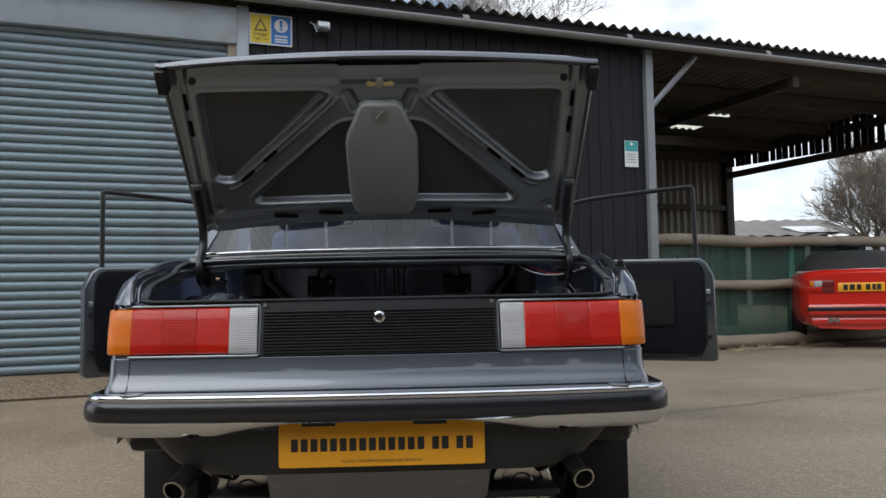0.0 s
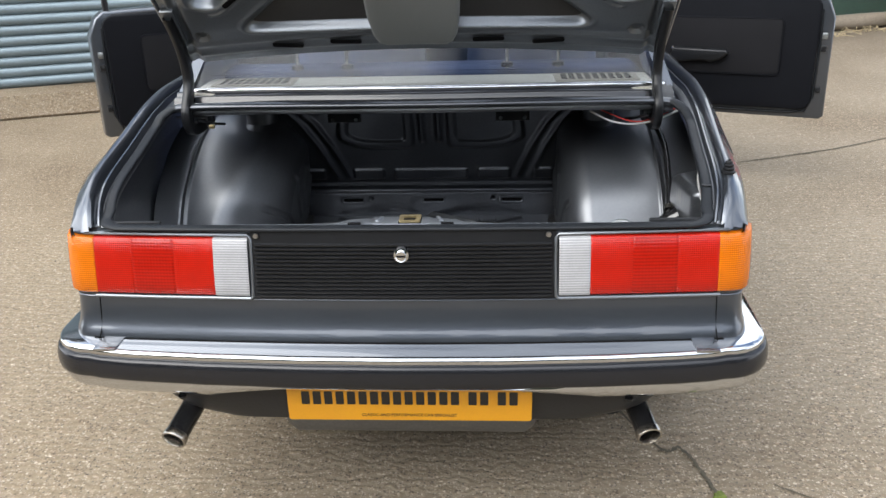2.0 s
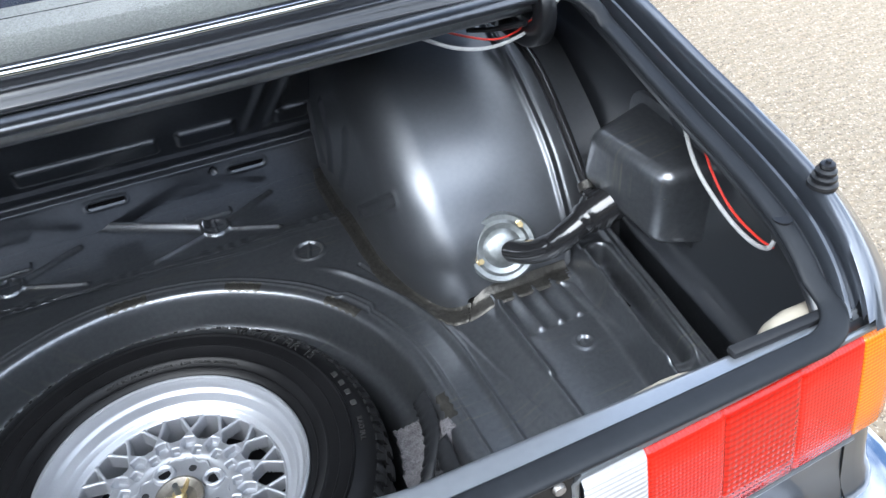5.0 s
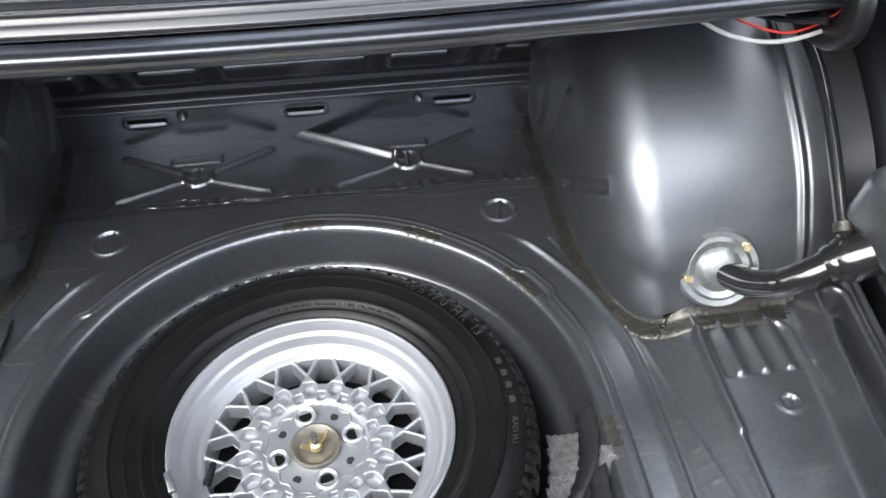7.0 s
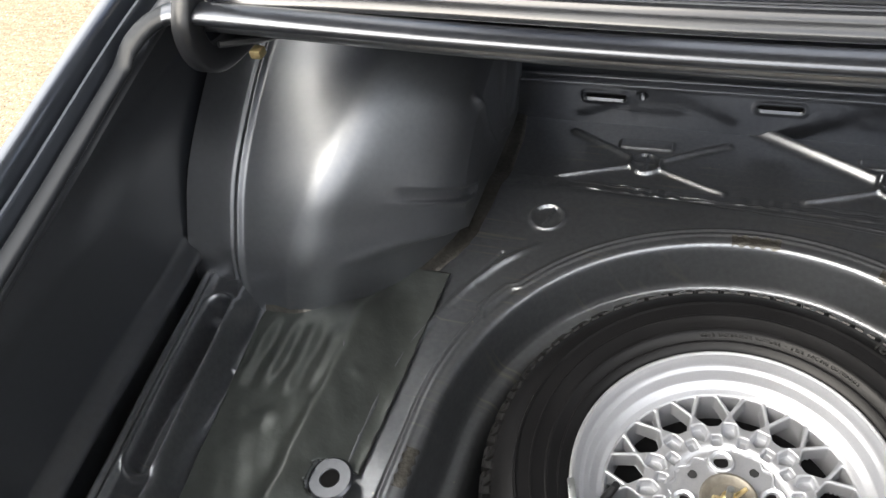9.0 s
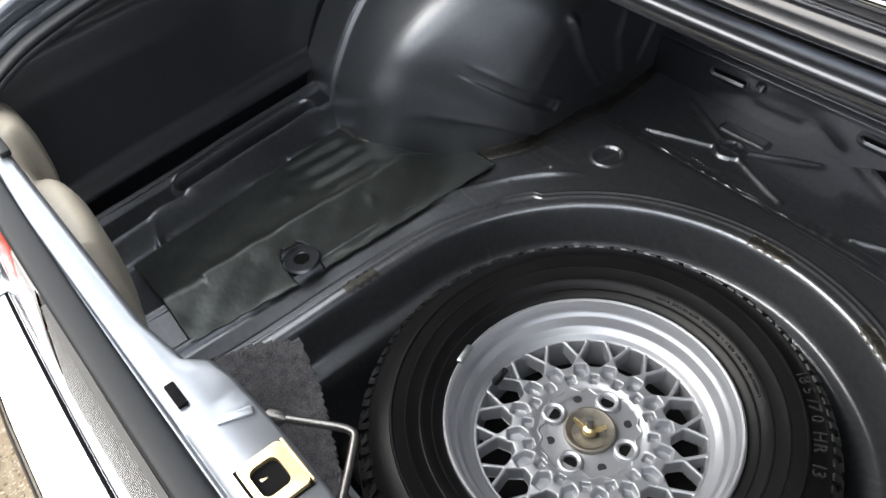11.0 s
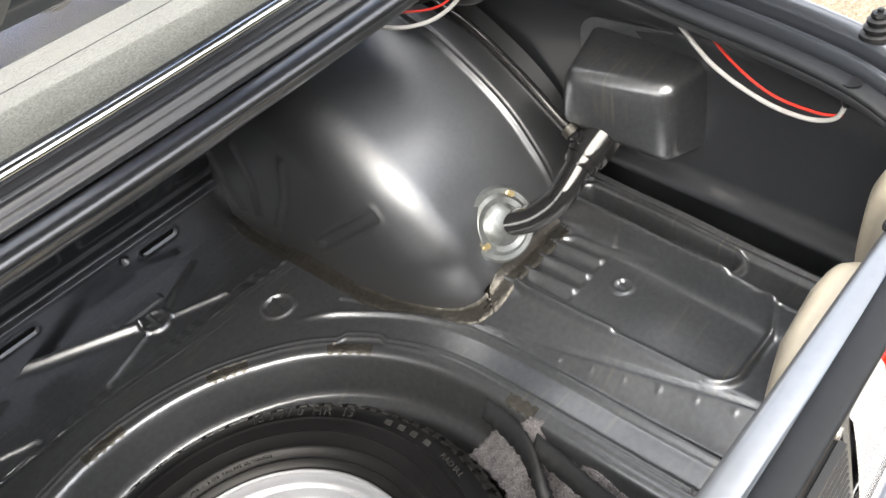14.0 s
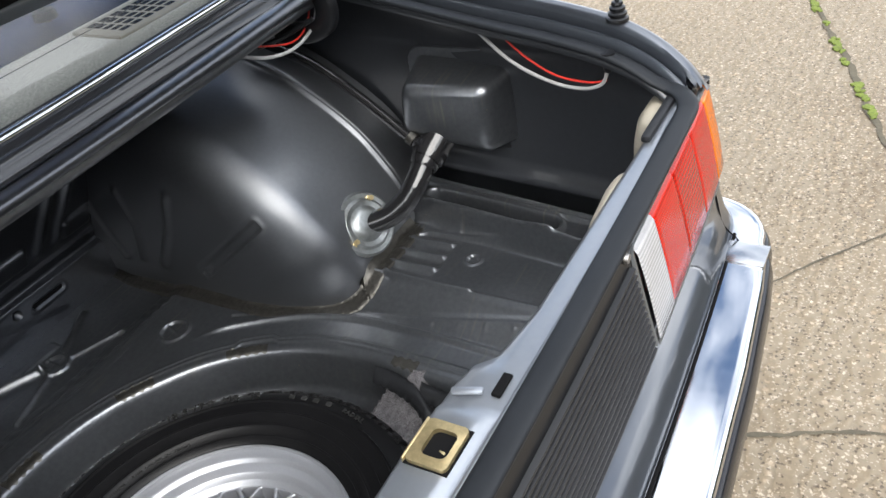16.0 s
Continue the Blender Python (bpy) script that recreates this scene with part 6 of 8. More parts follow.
# wheel arches
def arch(sg, crease, start, inner, depth, turn=None):
    """Half-drum over the rear wheel; start, inner and depth give, by height, where the drum's
    face ends, where the inner face stands and over what depth one turns into the other."""
    prof = np.array(curve_pts([(2.186, 0.40, 0), (2.190, 0.47, 0), (2.207, 0.555, 0), (2.240, 0.613, 0), (2.276, 0.658, 0), (2.330, 0.702, 0), (2.410, 0.752, 0), (2.500, 0.785, 0), (2.62, 0.81, 0), (2.78, 0.81, 0)], 22))[:, :2]
    tan = np.gradient(prof, axis=0)
    tan /= np.linalg.norm(tan, axis=1)[:, None]
    nin = np.stack([tan[:, 1], -tan[:, 0]], 1)
    zp = prof[:, 1]
    xs, xi, dp = glide(zp, *start), glide(zp, *inner), glide(zp, *depth)
    P, face = [], []

    def row(x, ins, f):
        q = prof + nin * np.asarray(ins)[..., None]
        P.append(np.stack([sg * (x + 0 * zp), q[:, 0], q[:, 1]], 1))
        face.append(f)

    # outer flange, a narrow step, the crease, the drum's face
    for x in np.concatenate([np.linspace(0.745, crease + 0.020, 6), np.linspace(crease + 0.0165, crease - 0.012, 16)]):
        row(x, 0.006 * float(x > crease + 0.005) + 0.003 * math.exp(-((x - crease - 0.014) / 0.0022) ** 2) - 0.006 * math.exp(-((x - crease) / 0.0040) ** 2) + 0 * zp, 0.0)
    for f in np.linspace(0.12, 1.0, 9):
        x0 = crease - 0.012
        row(x0 + (np.minimum(xs, x0 - 0.004) - x0) * f, 0 * zp, 0.0)
    w = np.minimum(xs, crease - 0.016) - xi
    way = [(1 - math.cos(a), math.sin(a)) for a in np.radians(np.linspace(3, 90, 44))]
    if turn:
        way = [(p.x, p.y) for p in curve_pts([(a, b, 0) for a, b in turn], 8)][1:]
    for fd, fx in way:
        row(xi + w * (1 - fx), dp * fd, float(sstep(0.55, 0.80, fx)))
    c = np.array([2.74, 0.45])
    last = prof + nin * dp[:, None]
    for f in np.linspace(0.015, 1.0, 70):
        q = last + (c - last) * f
        P.append(np.stack([sg * (xi + (xi[0] - xi) * f), q[:, 0], q[:, 1]], 1))
        face.append(1.0)
    P = np.array(P)
    # pressed channel and beads on the inner face
    Yp, Zp = P[..., 1], P[..., 2]
    on_face = np.array(face)[:, None]
    along, across = (Yp - 2.388) * 0.79 - (Zp - 0.560) * 0.62, (Yp - 2.388) * 0.62 + (Zp - 0.560) * 0.79
    ch = rboxd(along, across, 0, 0, 0.105, 0.0095, 0.004)
    Hs = -0.006 * (1 - sstep(-0.003, 0.002, ch)) + 0.0025 * ridge(ch - 0.002, 0.004) + 0.007 * ridge(np.hypot(along - 0.093, across), 0.008)
    for line in (((2.480, 0.655), (2.515, 0.575), (2.572, 0.492)), ((2.610, 0.645), (2.600, 0.570), (2.625, 0.495)), ((2.708, 0.61), (2.695, 0.545), (2.672, 0.488))):
        dist_ = np.minimum(segd(Yp, Zp, *line[0], *line[1]), segd(Yp, Zp, *line[1], *line[2]))
        Hs = Hs + 0.008 * ridge(dist_, 0.0065)
    P[..., 0] -= sg * Hs * on_face
    o = sheet("wheel_arch", P, M_ARCH, car, "satin grey inner wheel arch")
    # brushed seam sealer round the foot
    k = int(np.argmin(np.abs(zp - 0.455)))
    foot = [(float(xi[k]) + 0.012, 2.74), (float(xi[k]), 2.62)] + [(float(xi[k] + w[k] * (1 - fx)), 2.189 + float(dp[k]) * fd) for fd, fx in way[-4::-5]] + [(0.632, 2.188)]
    pts = curve_pts([(x, y, 0) for x, y in foot], 12)
    rows = []
    for i, p in enumerate(pts):
        d = (pts[min(i + 1, len(pts) - 1)] - pts[max(i - 1, 0)]).normalized()
        away = Vector((d.y, -d.x, 0))
        if away.x > 0.2 or away.y > 0.2:
            away = -away
        wv = 0.0016 * math.sin(i * 0.21) + 0.0007 * math.sin(i * 0.9 + 1)
        ring = []
        for k, (off, h) in enumerate(((-0.006, 0.016), (-0.001, 0.008), (0.003, 0.0052), (0.006, 0.0040), (0.009, 0.0050), (0.012, 0.0036), (0.015, 0.0046), (0.018, 0.0032), (0.022, 0.0038), (0.0245, 0.0005))):
            q = p + away * (off + (wv if k > 6 else 0.3 * wv))
            h2 = h + 0.0004 * math.sin(i * 0.5 + k * 2.0) * (1 < k < 9)
            ring.append((sg * q.x, q.y, float(floor_base(np.array(q.x), np.array(q.y))) + h2))
        rows.append(ring)
    sheet("sealer", np.array(rows), M_SEALER, o, "brushed seam sealer")
    tw = part("damper_tower", moved(lathe([(0.0, 0.085), (0.036, 0.085), (0.044, 0.078), (0.047, 0.0), (0.075, -0.03)], 30), Matrix.Translation((sg * 0.50, 2.56, 0.80))), M_ARCH, o)
    return o


arch(-1, 0.657, ([0.40, 0.52, 0.613, 0.648, 0.70, 0.75, 0.81], [0.602, 0.594, 0.574, 0.559, 0.533, 0.506, 0.474]),
     ([0.40, 0.52, 0.613, 0.70, 0.75, 0.81], [0.424, 0.420, 0.415, 0.405, 0.396, 0.390]), ([0.40, 0.52, 0.61, 0.70, 0.75, 0.81], [0.30, 0.28, 0.22, 0.165, 0.135, 0.12]),
     [(0.0, 0.0), (0.012, 0.10), (0.045, 0.215), (0.11, 0.33), (0.26, 0.50), (0.50, 0.74), (0.75, 0.92), (1.0, 1.0)])
arch(1, 0.640, ([0.40, 0.50, 0.56, 0.62, 0.75, 0.81], [0.500, 0.482, 0.464, 0.457, 0.455, 0.450]),
     ([0.40, 0.81], [0.394, 0.388]), ([0.40, 0.47, 0.55, 0.62, 0.81], [0.25, 0.23, 0.14, 0.10, 0.08]))

# sill and latch shelf
xs = np.linspace(-0.64, 0.64, 161)
inner = np.interp(np.abs(xs - 0.0), [0.0, 0.085, 0.115, 0.125, 0.19, 0.64], [1.764, 1.762, 1.756, 1.742, 1.733, 1.731])
step = np.interp(np.abs(xs), [0, 0.055, 0.062, 0.64], [0, 0, -0.003, -0.003])
rows = []
for k, x in enumerate(xs):
    yi = inner[k]
    z = 0.787 + step[k] * (abs(x) > 0.06)
    yr = max(1.692, float(rear_y(x, 0.78)) + 0.010)
    rows.append([(x, yr, 0.760), (x, yr, 0.783), (x, max(1.7015, yr + 0.003), 0.7835), (x, max(1.7022, yr + 0.0037), 0.7885), (x, max(1.7062, yr + 0.007), 0.7885), (x, max(1.7068, yr + 0.0075), 0.784), (x, max(1.7085, yr + 0.009), 0.784), (x, max(1.7092, yr + 0.0095), z), (x, 1.725, z + 0.0005), (x, yi - 0.004, z - 0.0005), (x, yi, z - 0.004), (x, yi + 0.001, z - 0.012), (x, yi - 0.010, 0.74), (x, 1.725, 0.62), (x, 1.722, 0.50)])
slam = sheet("slam_panel", np.array(rows), M_SILVER, car, "grey-blue painted slam panel")
for sg in (-1, 1):
    part("drain_slot", boxed((sg * 0.082, 1.7155, 0.7845), (sg * 0.108, 1.724, 0.7885), 0.001), M_DARK, slam)
    part("embossed_rib", moved(boxed((-0.004, -0.014, 0), (0.004, 0.014, 0.004), 0.002), Matrix.Translation((sg * 0.062 + 0.016, 1.744, 0.786)) @ Matrix.Rotation(radians(sg * 20), 4, "Z")), M_SILVER, slam)
    part("buffer", boxed((sg * 0.50, 1.7215, 0.783), (sg * 0.622, 1.7335, 0.792), 0.003), M_RUBBER, slam, "black rubber buffer strip")
# striker
SX, SY, SZ = 0.018, 1.7385, 0.789
striker = part("latch_striker", bmesh.new(), M_BRASS, slam, "gold passivated latch plate")
out_, in_ = rounded(-0.022, -0.0185, 0.022, 0.0185, 0.005), rounded(-0.0135, -0.0135, 0.0135, 0.0090, 0.006)
bm = bmesh.new()
rings = [[bm.verts.new((x, y, z)) for x, y in o] for o, z in ((out_, -0.001), (out_, 0.0030), (in_, 0.0036), (in_, -0.006))]
for q, w in zip(rings, rings[1:]):
    for k in range(len(out_)):
        bm.faces.new((q[k], q[(k + 1) % len(out_)], w[(k + 1) % len(out_)], w[k]))
bmesh.ops.recalc_face_normals(bm, faces=bm.faces)
part("plate", moved(bm, Matrix.Translation((SX, SY, SZ))), M_BRASS, striker)
part("recess", moved(boxed((-0.0232, -0.0205, -0.002), (0.0232, 0.0190, -0.0008)), Matrix.Translation((SX, SY, SZ))), M_DARK, striker)
part("well", moved(boxed((-0.0150, -0.0150, -0.0065), (0.0150, 0.0105, -0.0058)), Matrix.Translation((SX, SY, SZ))), M_DARK, striker)
tongue = prism([(-0.006, -0.009), (0.003, -0.010), (0.008, -0.006), (0.007, 0.000), (-0.003, 0.001)], -0.0058, -0.0015, 0.0015)
part("tongue", moved(tongue, Matrix.Translation((SX, SY, SZ)) @ Matrix.Rotation(radians(14), 4, "Y")), M_BRASS, striker)
part("lip", moved(boxed((-0.022, 0.0185, -0.008), (0.022, 0.0212, 0.0028), 0.0010, 2), Matrix.Translation((SX, SY, SZ))), M_BRASS, striker)

# front edge of the boot opening, under the rear window
prof = [(2.300, 0.935), (2.297, 0.9445), (2.291, 0.9465), (2.277, 0.9475), (2.2725, 0.9455), (2.2695, 0.9415), (2.2665, 0.9395), (2.2625, 0.9405), (2.2580, 0.9440), (2.2530, 0.9450), (2.2485, 0.9425), (2.2455, 0.9365), (2.2430, 0.9300), (2.2395, 0.9265), (2.2365, 0.926)]
t = np.linspace(-1, 1, 60)[:, None]
yy = np.array([p[0] for p in prof])[None, :] + 0.043 * t * t
zz = np.array([p[1] for p in prof])[None, :] - 0.012 * t ** 4 * np.linspace(0.5, 1.6, len(prof))[None, :]
scuttle = sheet("scuttle", stack(t * 0.655 + 0 * yy, yy, zz), M_GLOSS, car, "gloss black panel under the rear window")
sheet("scuttle_underside", stack(t * 0.655 + 0 * yy[:, :3], np.array([2.236, 2.25, 2.30])[None, :] + 0.043 * t * t, np.array([0.905, 0.895, 0.895])[None, :] - 0.02 * t ** 4), M_BOOT, car)
bm = bmesh.new()
tube(bm, [(float(k) * 0.635, 2.281 + 0.043 * float(k) ** 2, 0.9490 - 0.008 * float(k) ** 4) for k in np.linspace(-1, 1, 50)], 0.0075, 12)
part("window_trim", bm, M_CHROME, scuttle, "bright rear-window trim")
bm = bmesh.new()
tube(bm, [(float(k) * 0.640, 2.292 + 0.043 * float(k) ** 2, 0.9485 - 0.008 * float(k) ** 4) for k in np.linspace(-1, 1, 50)], 0.0065, 10)
part("window_rubber", bm, M_RUBBER, scuttle)

# boot seal, one closed loop
loop = []
for x in np.linspace(-0.575, 0.575, 30):
    loop.append((x, 1.6900 + 0.030 * x * x, 0.7885))
for k in range(1, 8):
    a = radians(90 * k / 8)
    loop.append((0.575 + 0.045 * math.sin(a), 1.7452 - 0.045 * math.cos(a), 0.7885 + 0.007 * (k / 8)))
for y in np.linspace(1.755, 2.20, 26):
    loop.append((float(xlip(y)) - 0.001, y, float(ztop(y)) - 0.035))
for k in range(1, 8):
    a = radians(90 * k / 8)
    loop.append((0.620 + 0.054 * math.cos(a), 2.20 + 0.056 * math.sin(a), 0.885 + 0.027 * math.sin(a)))
half = loop[15:]
front = [(float(x), 2.2205 + 0.038 * (x / 0.63) ** 2, 0.9195 - 0.008 * (x / 0.63) ** 4) for x in np.linspace(0.61, -0.61, 40)]
full = half + front + [(-x, y, z) for x, y, z in half[::-1]]
n = len(full)
rows = []
for i, p in enumerate(full):
    p = Vector(p)
    d = (Vector(full[(i + 1) % n]) - Vector(full[i - 1])).normalized()
    side = Vector((d.y, -d.x, 0)).normalized()
    up = Vector((0, 0, 1))
    wide = 1 - float(sstep(1.715, 1.79, p.y))
    bulb = float(sstep(2.17, 2.25, p.y))
    ring = []
    for a in np.linspace(0, 2 * np.pi, 20, endpoint=False):
        ca, sa = math.cos(a), math.sin(a)
        lobe = 1 + (0.05 + 0.11 * bulb) * math.cos(2 * a + 0.6) - 0.10 * bulb * math.cos(3 * a)
        ca, sa = math.copysign(abs(ca) ** (0.6 + 0.4 * bulb), ca), math.copysign(abs(sa) ** (0.8 + 0.2 * bulb), sa)
        ring.append(tuple(p + side * ca * (0.0110 + 0.0015 * wide + 0.0035 * bulb) * lobe + up * sa * (0.0055 - 0.0010 * wide + 0.0065 * bulb) * lobe))
    rows.append(ring)
k0, k1 = len(half) - 2, len(half) + len(front) + 1
seal = sheet("boot_seal", np.array(rows[k1:] + rows[:k0 + 1]), M_SEAL, car, "grey-black rubber boot seal", closed=(False, True))
sheet("front_run", np.array(rows[k0:k1 + 1]), M_BOOTSHADE, seal, "polished front run of the seal", closed=(False, True))
# shadow-side flange below the seal at the front
sheet("front_flange", stack(t * 0.62 + 0 * yy[:, :4], np.array([2.222, 2.217, 2.220, 2.26])[None, :] + 0.038 * t * t, np.array([0.912, 0.905, 0.898, 0.896])[None, :] - 0.008 * t ** 4), M_BOOT, car)

# boot-lid hinge arms
for sg in (-1, 1):
    pts = curve_pts([(0, 2.205, 1.150), (0, 2.262, 1.072), (0, 2.286, 1.000), (0, 2.275, 0.950), (0, 2.240, 0.905), (0, 2.244, 0.868), (0, 2.275, 0.850), (0, 2.34, 0.846), (0, 2.42, 0.85)], 8)
    rows = []
    for i, p in enumerate(pts):
        d = (pts[min(i + 1, len(pts) - 1)] - pts[max(i - 1, 0)]).normalized()
        nrm = Vector((0, -d.z, d.y))
        rows.append([tuple(p + Vector((sg * 0.607 + a, 0, 0)) + nrm * b) for a, b in ((-0.011, -0.012), (-0.009, -0.015), (0.009, -0.015), (0.011, -0.012), (0.011, 0.012), (0.009, 0.015), (-0.009, 0.015), (-0.011, 0.012))])
    arm = sheet("hinge_arm", np.array(rows), M_PLASTIC, car, "cranked black boot hinge arm", closed=(False, True))
    part("bracket", boxed((sg * 0.59, 2.345, 0.835), (sg * 0.63, 2.39, 0.875), 0.006), M_BOOT, arm)
    if sg < 0:
        part("clip", boxed((sg * 0.549, 2.264, 0.853), (sg * 0.563, 2.278, 0.863), 0.002), M_BRASS, arm)
    bm = bmesh.new()
    tube(bm, curve_pts([(sg * 0.585, 2.25, 0.88), (sg * 0.56, 2.29, 0.862), (sg * 0.54, 2.33, 0.85)], 6), 0.004, 6)
    part("cable", bm, M_PLASTIC, arm)

# aerial base
aer = part("aerial_base", moved(lathe([(0.015, 0.0), (0.0145, 0.004), (0.011, 0.006), (0.0125, 0.008), (0.0125, 0.011), (0.009, 0.013), (0.0105, 0.015), (0.0105, 0.018), (0.007, 0.020), (0.008, 0.022), (0.007, 0.025), (0.0, 0.026)], 24), Matrix.Translation((0.672, 1.817, 0.858))), M_PLASTIC, car, "black rubber aerial base")
part("mast_tip", moved(lathe([(0.0, 0.029), (0.003, 0.0285), (0.003, 0.025)], 10), Matrix.Translation((0.672, 1.817, 0.858))), M_PLASTIC, aer)

# fuel filler box, neck, flange, breather hose
bx = boxed((0.660, 2.028, 0.645), (0.750, 2.176, 0.745))
for v in bx.verts:
    rear_side, top_side = v.co.y < 2.10, v.co.z > 0.70
    if v.co.x > 0.70:
        v.co.y, v.co.z = (2.008 if rear_side else 2.190), ((0.757 if rear_side else 0.764) if top_side else (0.614 if rear_side else 0.645))
    else:
        v.co.x = 0.662 if rear_side else 0.634
        v.co.y = (2.024 if top_side else 2.030) if rear_side else (2.160 if top_side else 2.176)
        v.co.z = (0.744 if rear_side else 0.750) if top_side else (0.628 if rear_side else 0.668)
bmesh.ops.bevel(bx, geom=list(bx.edges), offset=0.019, segments=5, affect="EDGES", profile=0.55)
fill = part("filler_box", bx, M_BOOT, car, "satin black fuel filler housing")
part("flange", moved(prism(rounded(1.996, 0.602, 2.202, 0.776, 0.030), 0, 0.006, 0.002), Matrix(((0, 0, -1, 0.7365), (1, 0, 0, 0), (0, 1, 0, 0), (0, 0, 0, 1)))), M_BOOT, fill)
neck = curve_pts([(0.738, 2.108, 0.708), (0.690, 2.119, 0.668), (0.630, 2.133, 0.628), (0.597, 2.138, 0.603), (0.576, 2.150, 0.580), (0.552, 2.176, 0.560), (0.528, 2.212, 0.551)], 7)
bm = bmesh.new()
tube(bm, neck[1:15], [0.029] * 12 + [0.0295, 0.027], 24)
col_ = part("collar", bm, M_PIPE, fill, "gloss black filler collar")
bm = bmesh.new()
tube(bm, neck[14:17], [0.0245, 0.0245, 0.022], 22)
part("clamp_ring", bm, M_PIPE, col_)
bm = bmesh.new()
nn = neck[13:]
tube(bm, nn, [0.0190 + 0.0004 * math.sin(i * 2.2) * (6 < i < 16) for i in range(len(nn))], 20)
part("neck", bm, M_PIPE, fill, "gloss black filler neck")
fl_n = Vector((-0.20, -0.84, 0.50)).normalized()
FMX = Matrix.Translation(Vector((0.529, 2.213, 0.552)) + fl_n * 0.011) @ fl_n.to_track_quat("Z", "Y").to_matrix().to_4x4()
flange = part("neck_flange", moved(lathe([(0.0, 0.012), (0.018, 0.012), (0.024, 0.010), (0.030, 0.004), (0.038, 0.006), (0.043, 0.002), (0.050, 0.003), (0.054, -0.002), (0.054, -0.010)], 44), FMX), M_ZINC, fill, "zinc-plated round flange")
for p in ((0.562, 2.231, 0.571), (0.497, 2.219, 0.537)):
    o_ = Vector(p) - Vector((0.529, 2.213, 0.552))
    o_ = o_ - fl_n * o_.dot(fl_n)
    part("bolt", moved(lathe([(0, 0.007), (0.0045, 0.007), (0.005, 0.001), (0.008, 0.0)], 6), Matrix.Translation(Vector((0.529, 2.213, 0.552)) + o_ * 1.08 + fl_n * 0.013) @ fl_n.to_track_quat("Z", "Y").to_matrix().to_4x4()), M_BRASS, flange)
bm = bmesh.new()
tube(bm, curve_pts([(0.628, 2.130, 0.655), (0.637, 2.158, 0.658), (0.648, 2.25, 0.718), (0.652, 2.34, 0.772), (0.640, 2.44, 0.815)], 8), 0.0085, 12)
hose = part("breather_hose", bm, M_PIPE, fill, "black breather hose")
part("hose_clip", moved(lathe([(0.009, -0.006), (0.0115, -0.006), (0.0115, 0.006), (0.009, 0.006)], 16, True), Matrix.Translation((0.636, 2.157, 0.660)) @ Vector((0.1, 0.8, 0.5)).to_track_quat("Z", "Y").to_matrix().to_4x4()), M_SEALER, hose)

# wires
def wire(pts, r, mat, name="wire"):
    bm = bmesh.new()
    tube(bm, curve_pts(pts, 10), r, 8)
    return part(name, bm, mat, car)


wire([(0.672, 2.03, 0.835), (0.652, 1.97, 0.800), (0.646, 1.91, 0.776), (0.640, 1.86, 0.772), (0.634, 1.828, 0.785), (0.630, 1.818, 0.812)], 0.0026, M_WIREW)
wire([(0.672, 2.00, 0.838), (0.655, 1.95, 0.808), (0.646, 1.90, 0.786), (0.640, 1.85, 0.782), (0.634, 1.822, 0.790)], 0.0016, M_WIRER)
part("grommet", moved(lathe([(0.004, -0.022), (0.006, -0.018), (0.006, -0.004), (0.010, -0.002), (0.010, 0.006), (0.0, 0.006)], 14), Matrix.Translation((0.631, 1.818, 0.826))), M_PLASTIC, car)
wire([(0.675, 2.31, 0.876), (0.61, 2.275, 0.858), (0.545, 2.262, 0.852), (0.49, 2.264, 0.862), (0.44, 2.275, 0.886)], 0.0026, M_WIREW)
wire([(0.67, 2.32, 0.880), (0.61, 2.285, 0.862), (0.55, 2.272, 0.857), (0.47, 2.278, 0.886)], 0.0015, M_WIRER)
part("brass_fitting", moved(lathe([(0, 0.016), (0.006, 0.016), (0.006, 0.008), (0.010, 0.007), (0.010, 0.0), (0.0, 0.0)], 8), Matrix.Translation((-0.712, 2.165, 0.512)) @ Matrix.Rotation(radians(60), 4, "Y")), M_BRASS, car)

# ---------------- boot lid ----------------
LO, LD, LW = Vector((0, 2.262, 1.085)), Vector((0, -0.649, 0.761)), Vector((0, -0.761, -0.649))
LM = Matrix(((1, 0, 0, LO.x), (0, LD.y, LW.y, LO.y), (0, LD.z, LW.z, LO.z), (0, 0, 0, 1)))


def on_lid(P):
    u, v, w = P[..., 0], P[..., 1], P[..., 2]
    return np.stack([u, LO.y + v * LD.y + w * LW.y, LO.z + v * LD.z + w * LW.z], -1)


def lid_low(U):
    return -0.048 - 0.045 * (U / 0.62) ** 2


S, T = grid(0, 1, 0, 1, 0.0042)
hw = 0.640 - 0.02 * (1 - T)
U = (S * 2 - 1) * hw
v0 = lid_low(U)
V = v0 + T * (0.512 - v0)
aU = np.abs(U)
rec1 = polyd(aU, V, [(0.485, 0.105), (0.545, 0.115), (0.548, 0.425), (0.165, 0.428), (0.150, 0.408)], 0.009)
rec2 = polyd(aU, V, [(-0.2, 0.040), (0.425, 0.026), (0.435, 0.045), (0.125, 0.325), (-0.2, 0.335)], 0.009)
H = np.zeros_like(U)
for d in (rec1, rec2):
    H -= 0.024 * (1 - sstep(-0.012, 0.004, d))
    H += 0.004 * ridge(d - 0.006, 0.005)
H += 0.0035 * ridge(rec1 - 0.022, 0.004) * (aU < 0.5) * (V < 0.41)
H -= 0.012 * sstep(0.448, 0.470, V) * (aU > 0.12) - 0.004 * sstep(0.448, 0.470, V)
H -= 0.014 * sstep(0.565, 0.585, aU)
H += 0.006 * ridge(aU - 0.600, 0.006)
ov = rboxd((aU - 0.085) * 0.906 - (V - 0.395) * 0.423, (V - 0.395) * 0.906 + (aU - 0.085) * 0.423, 0, 0, 0.016, 0.042, 0.014)
H -= 0.012 * (1 - sstep(-0.006, 0.002, ov))
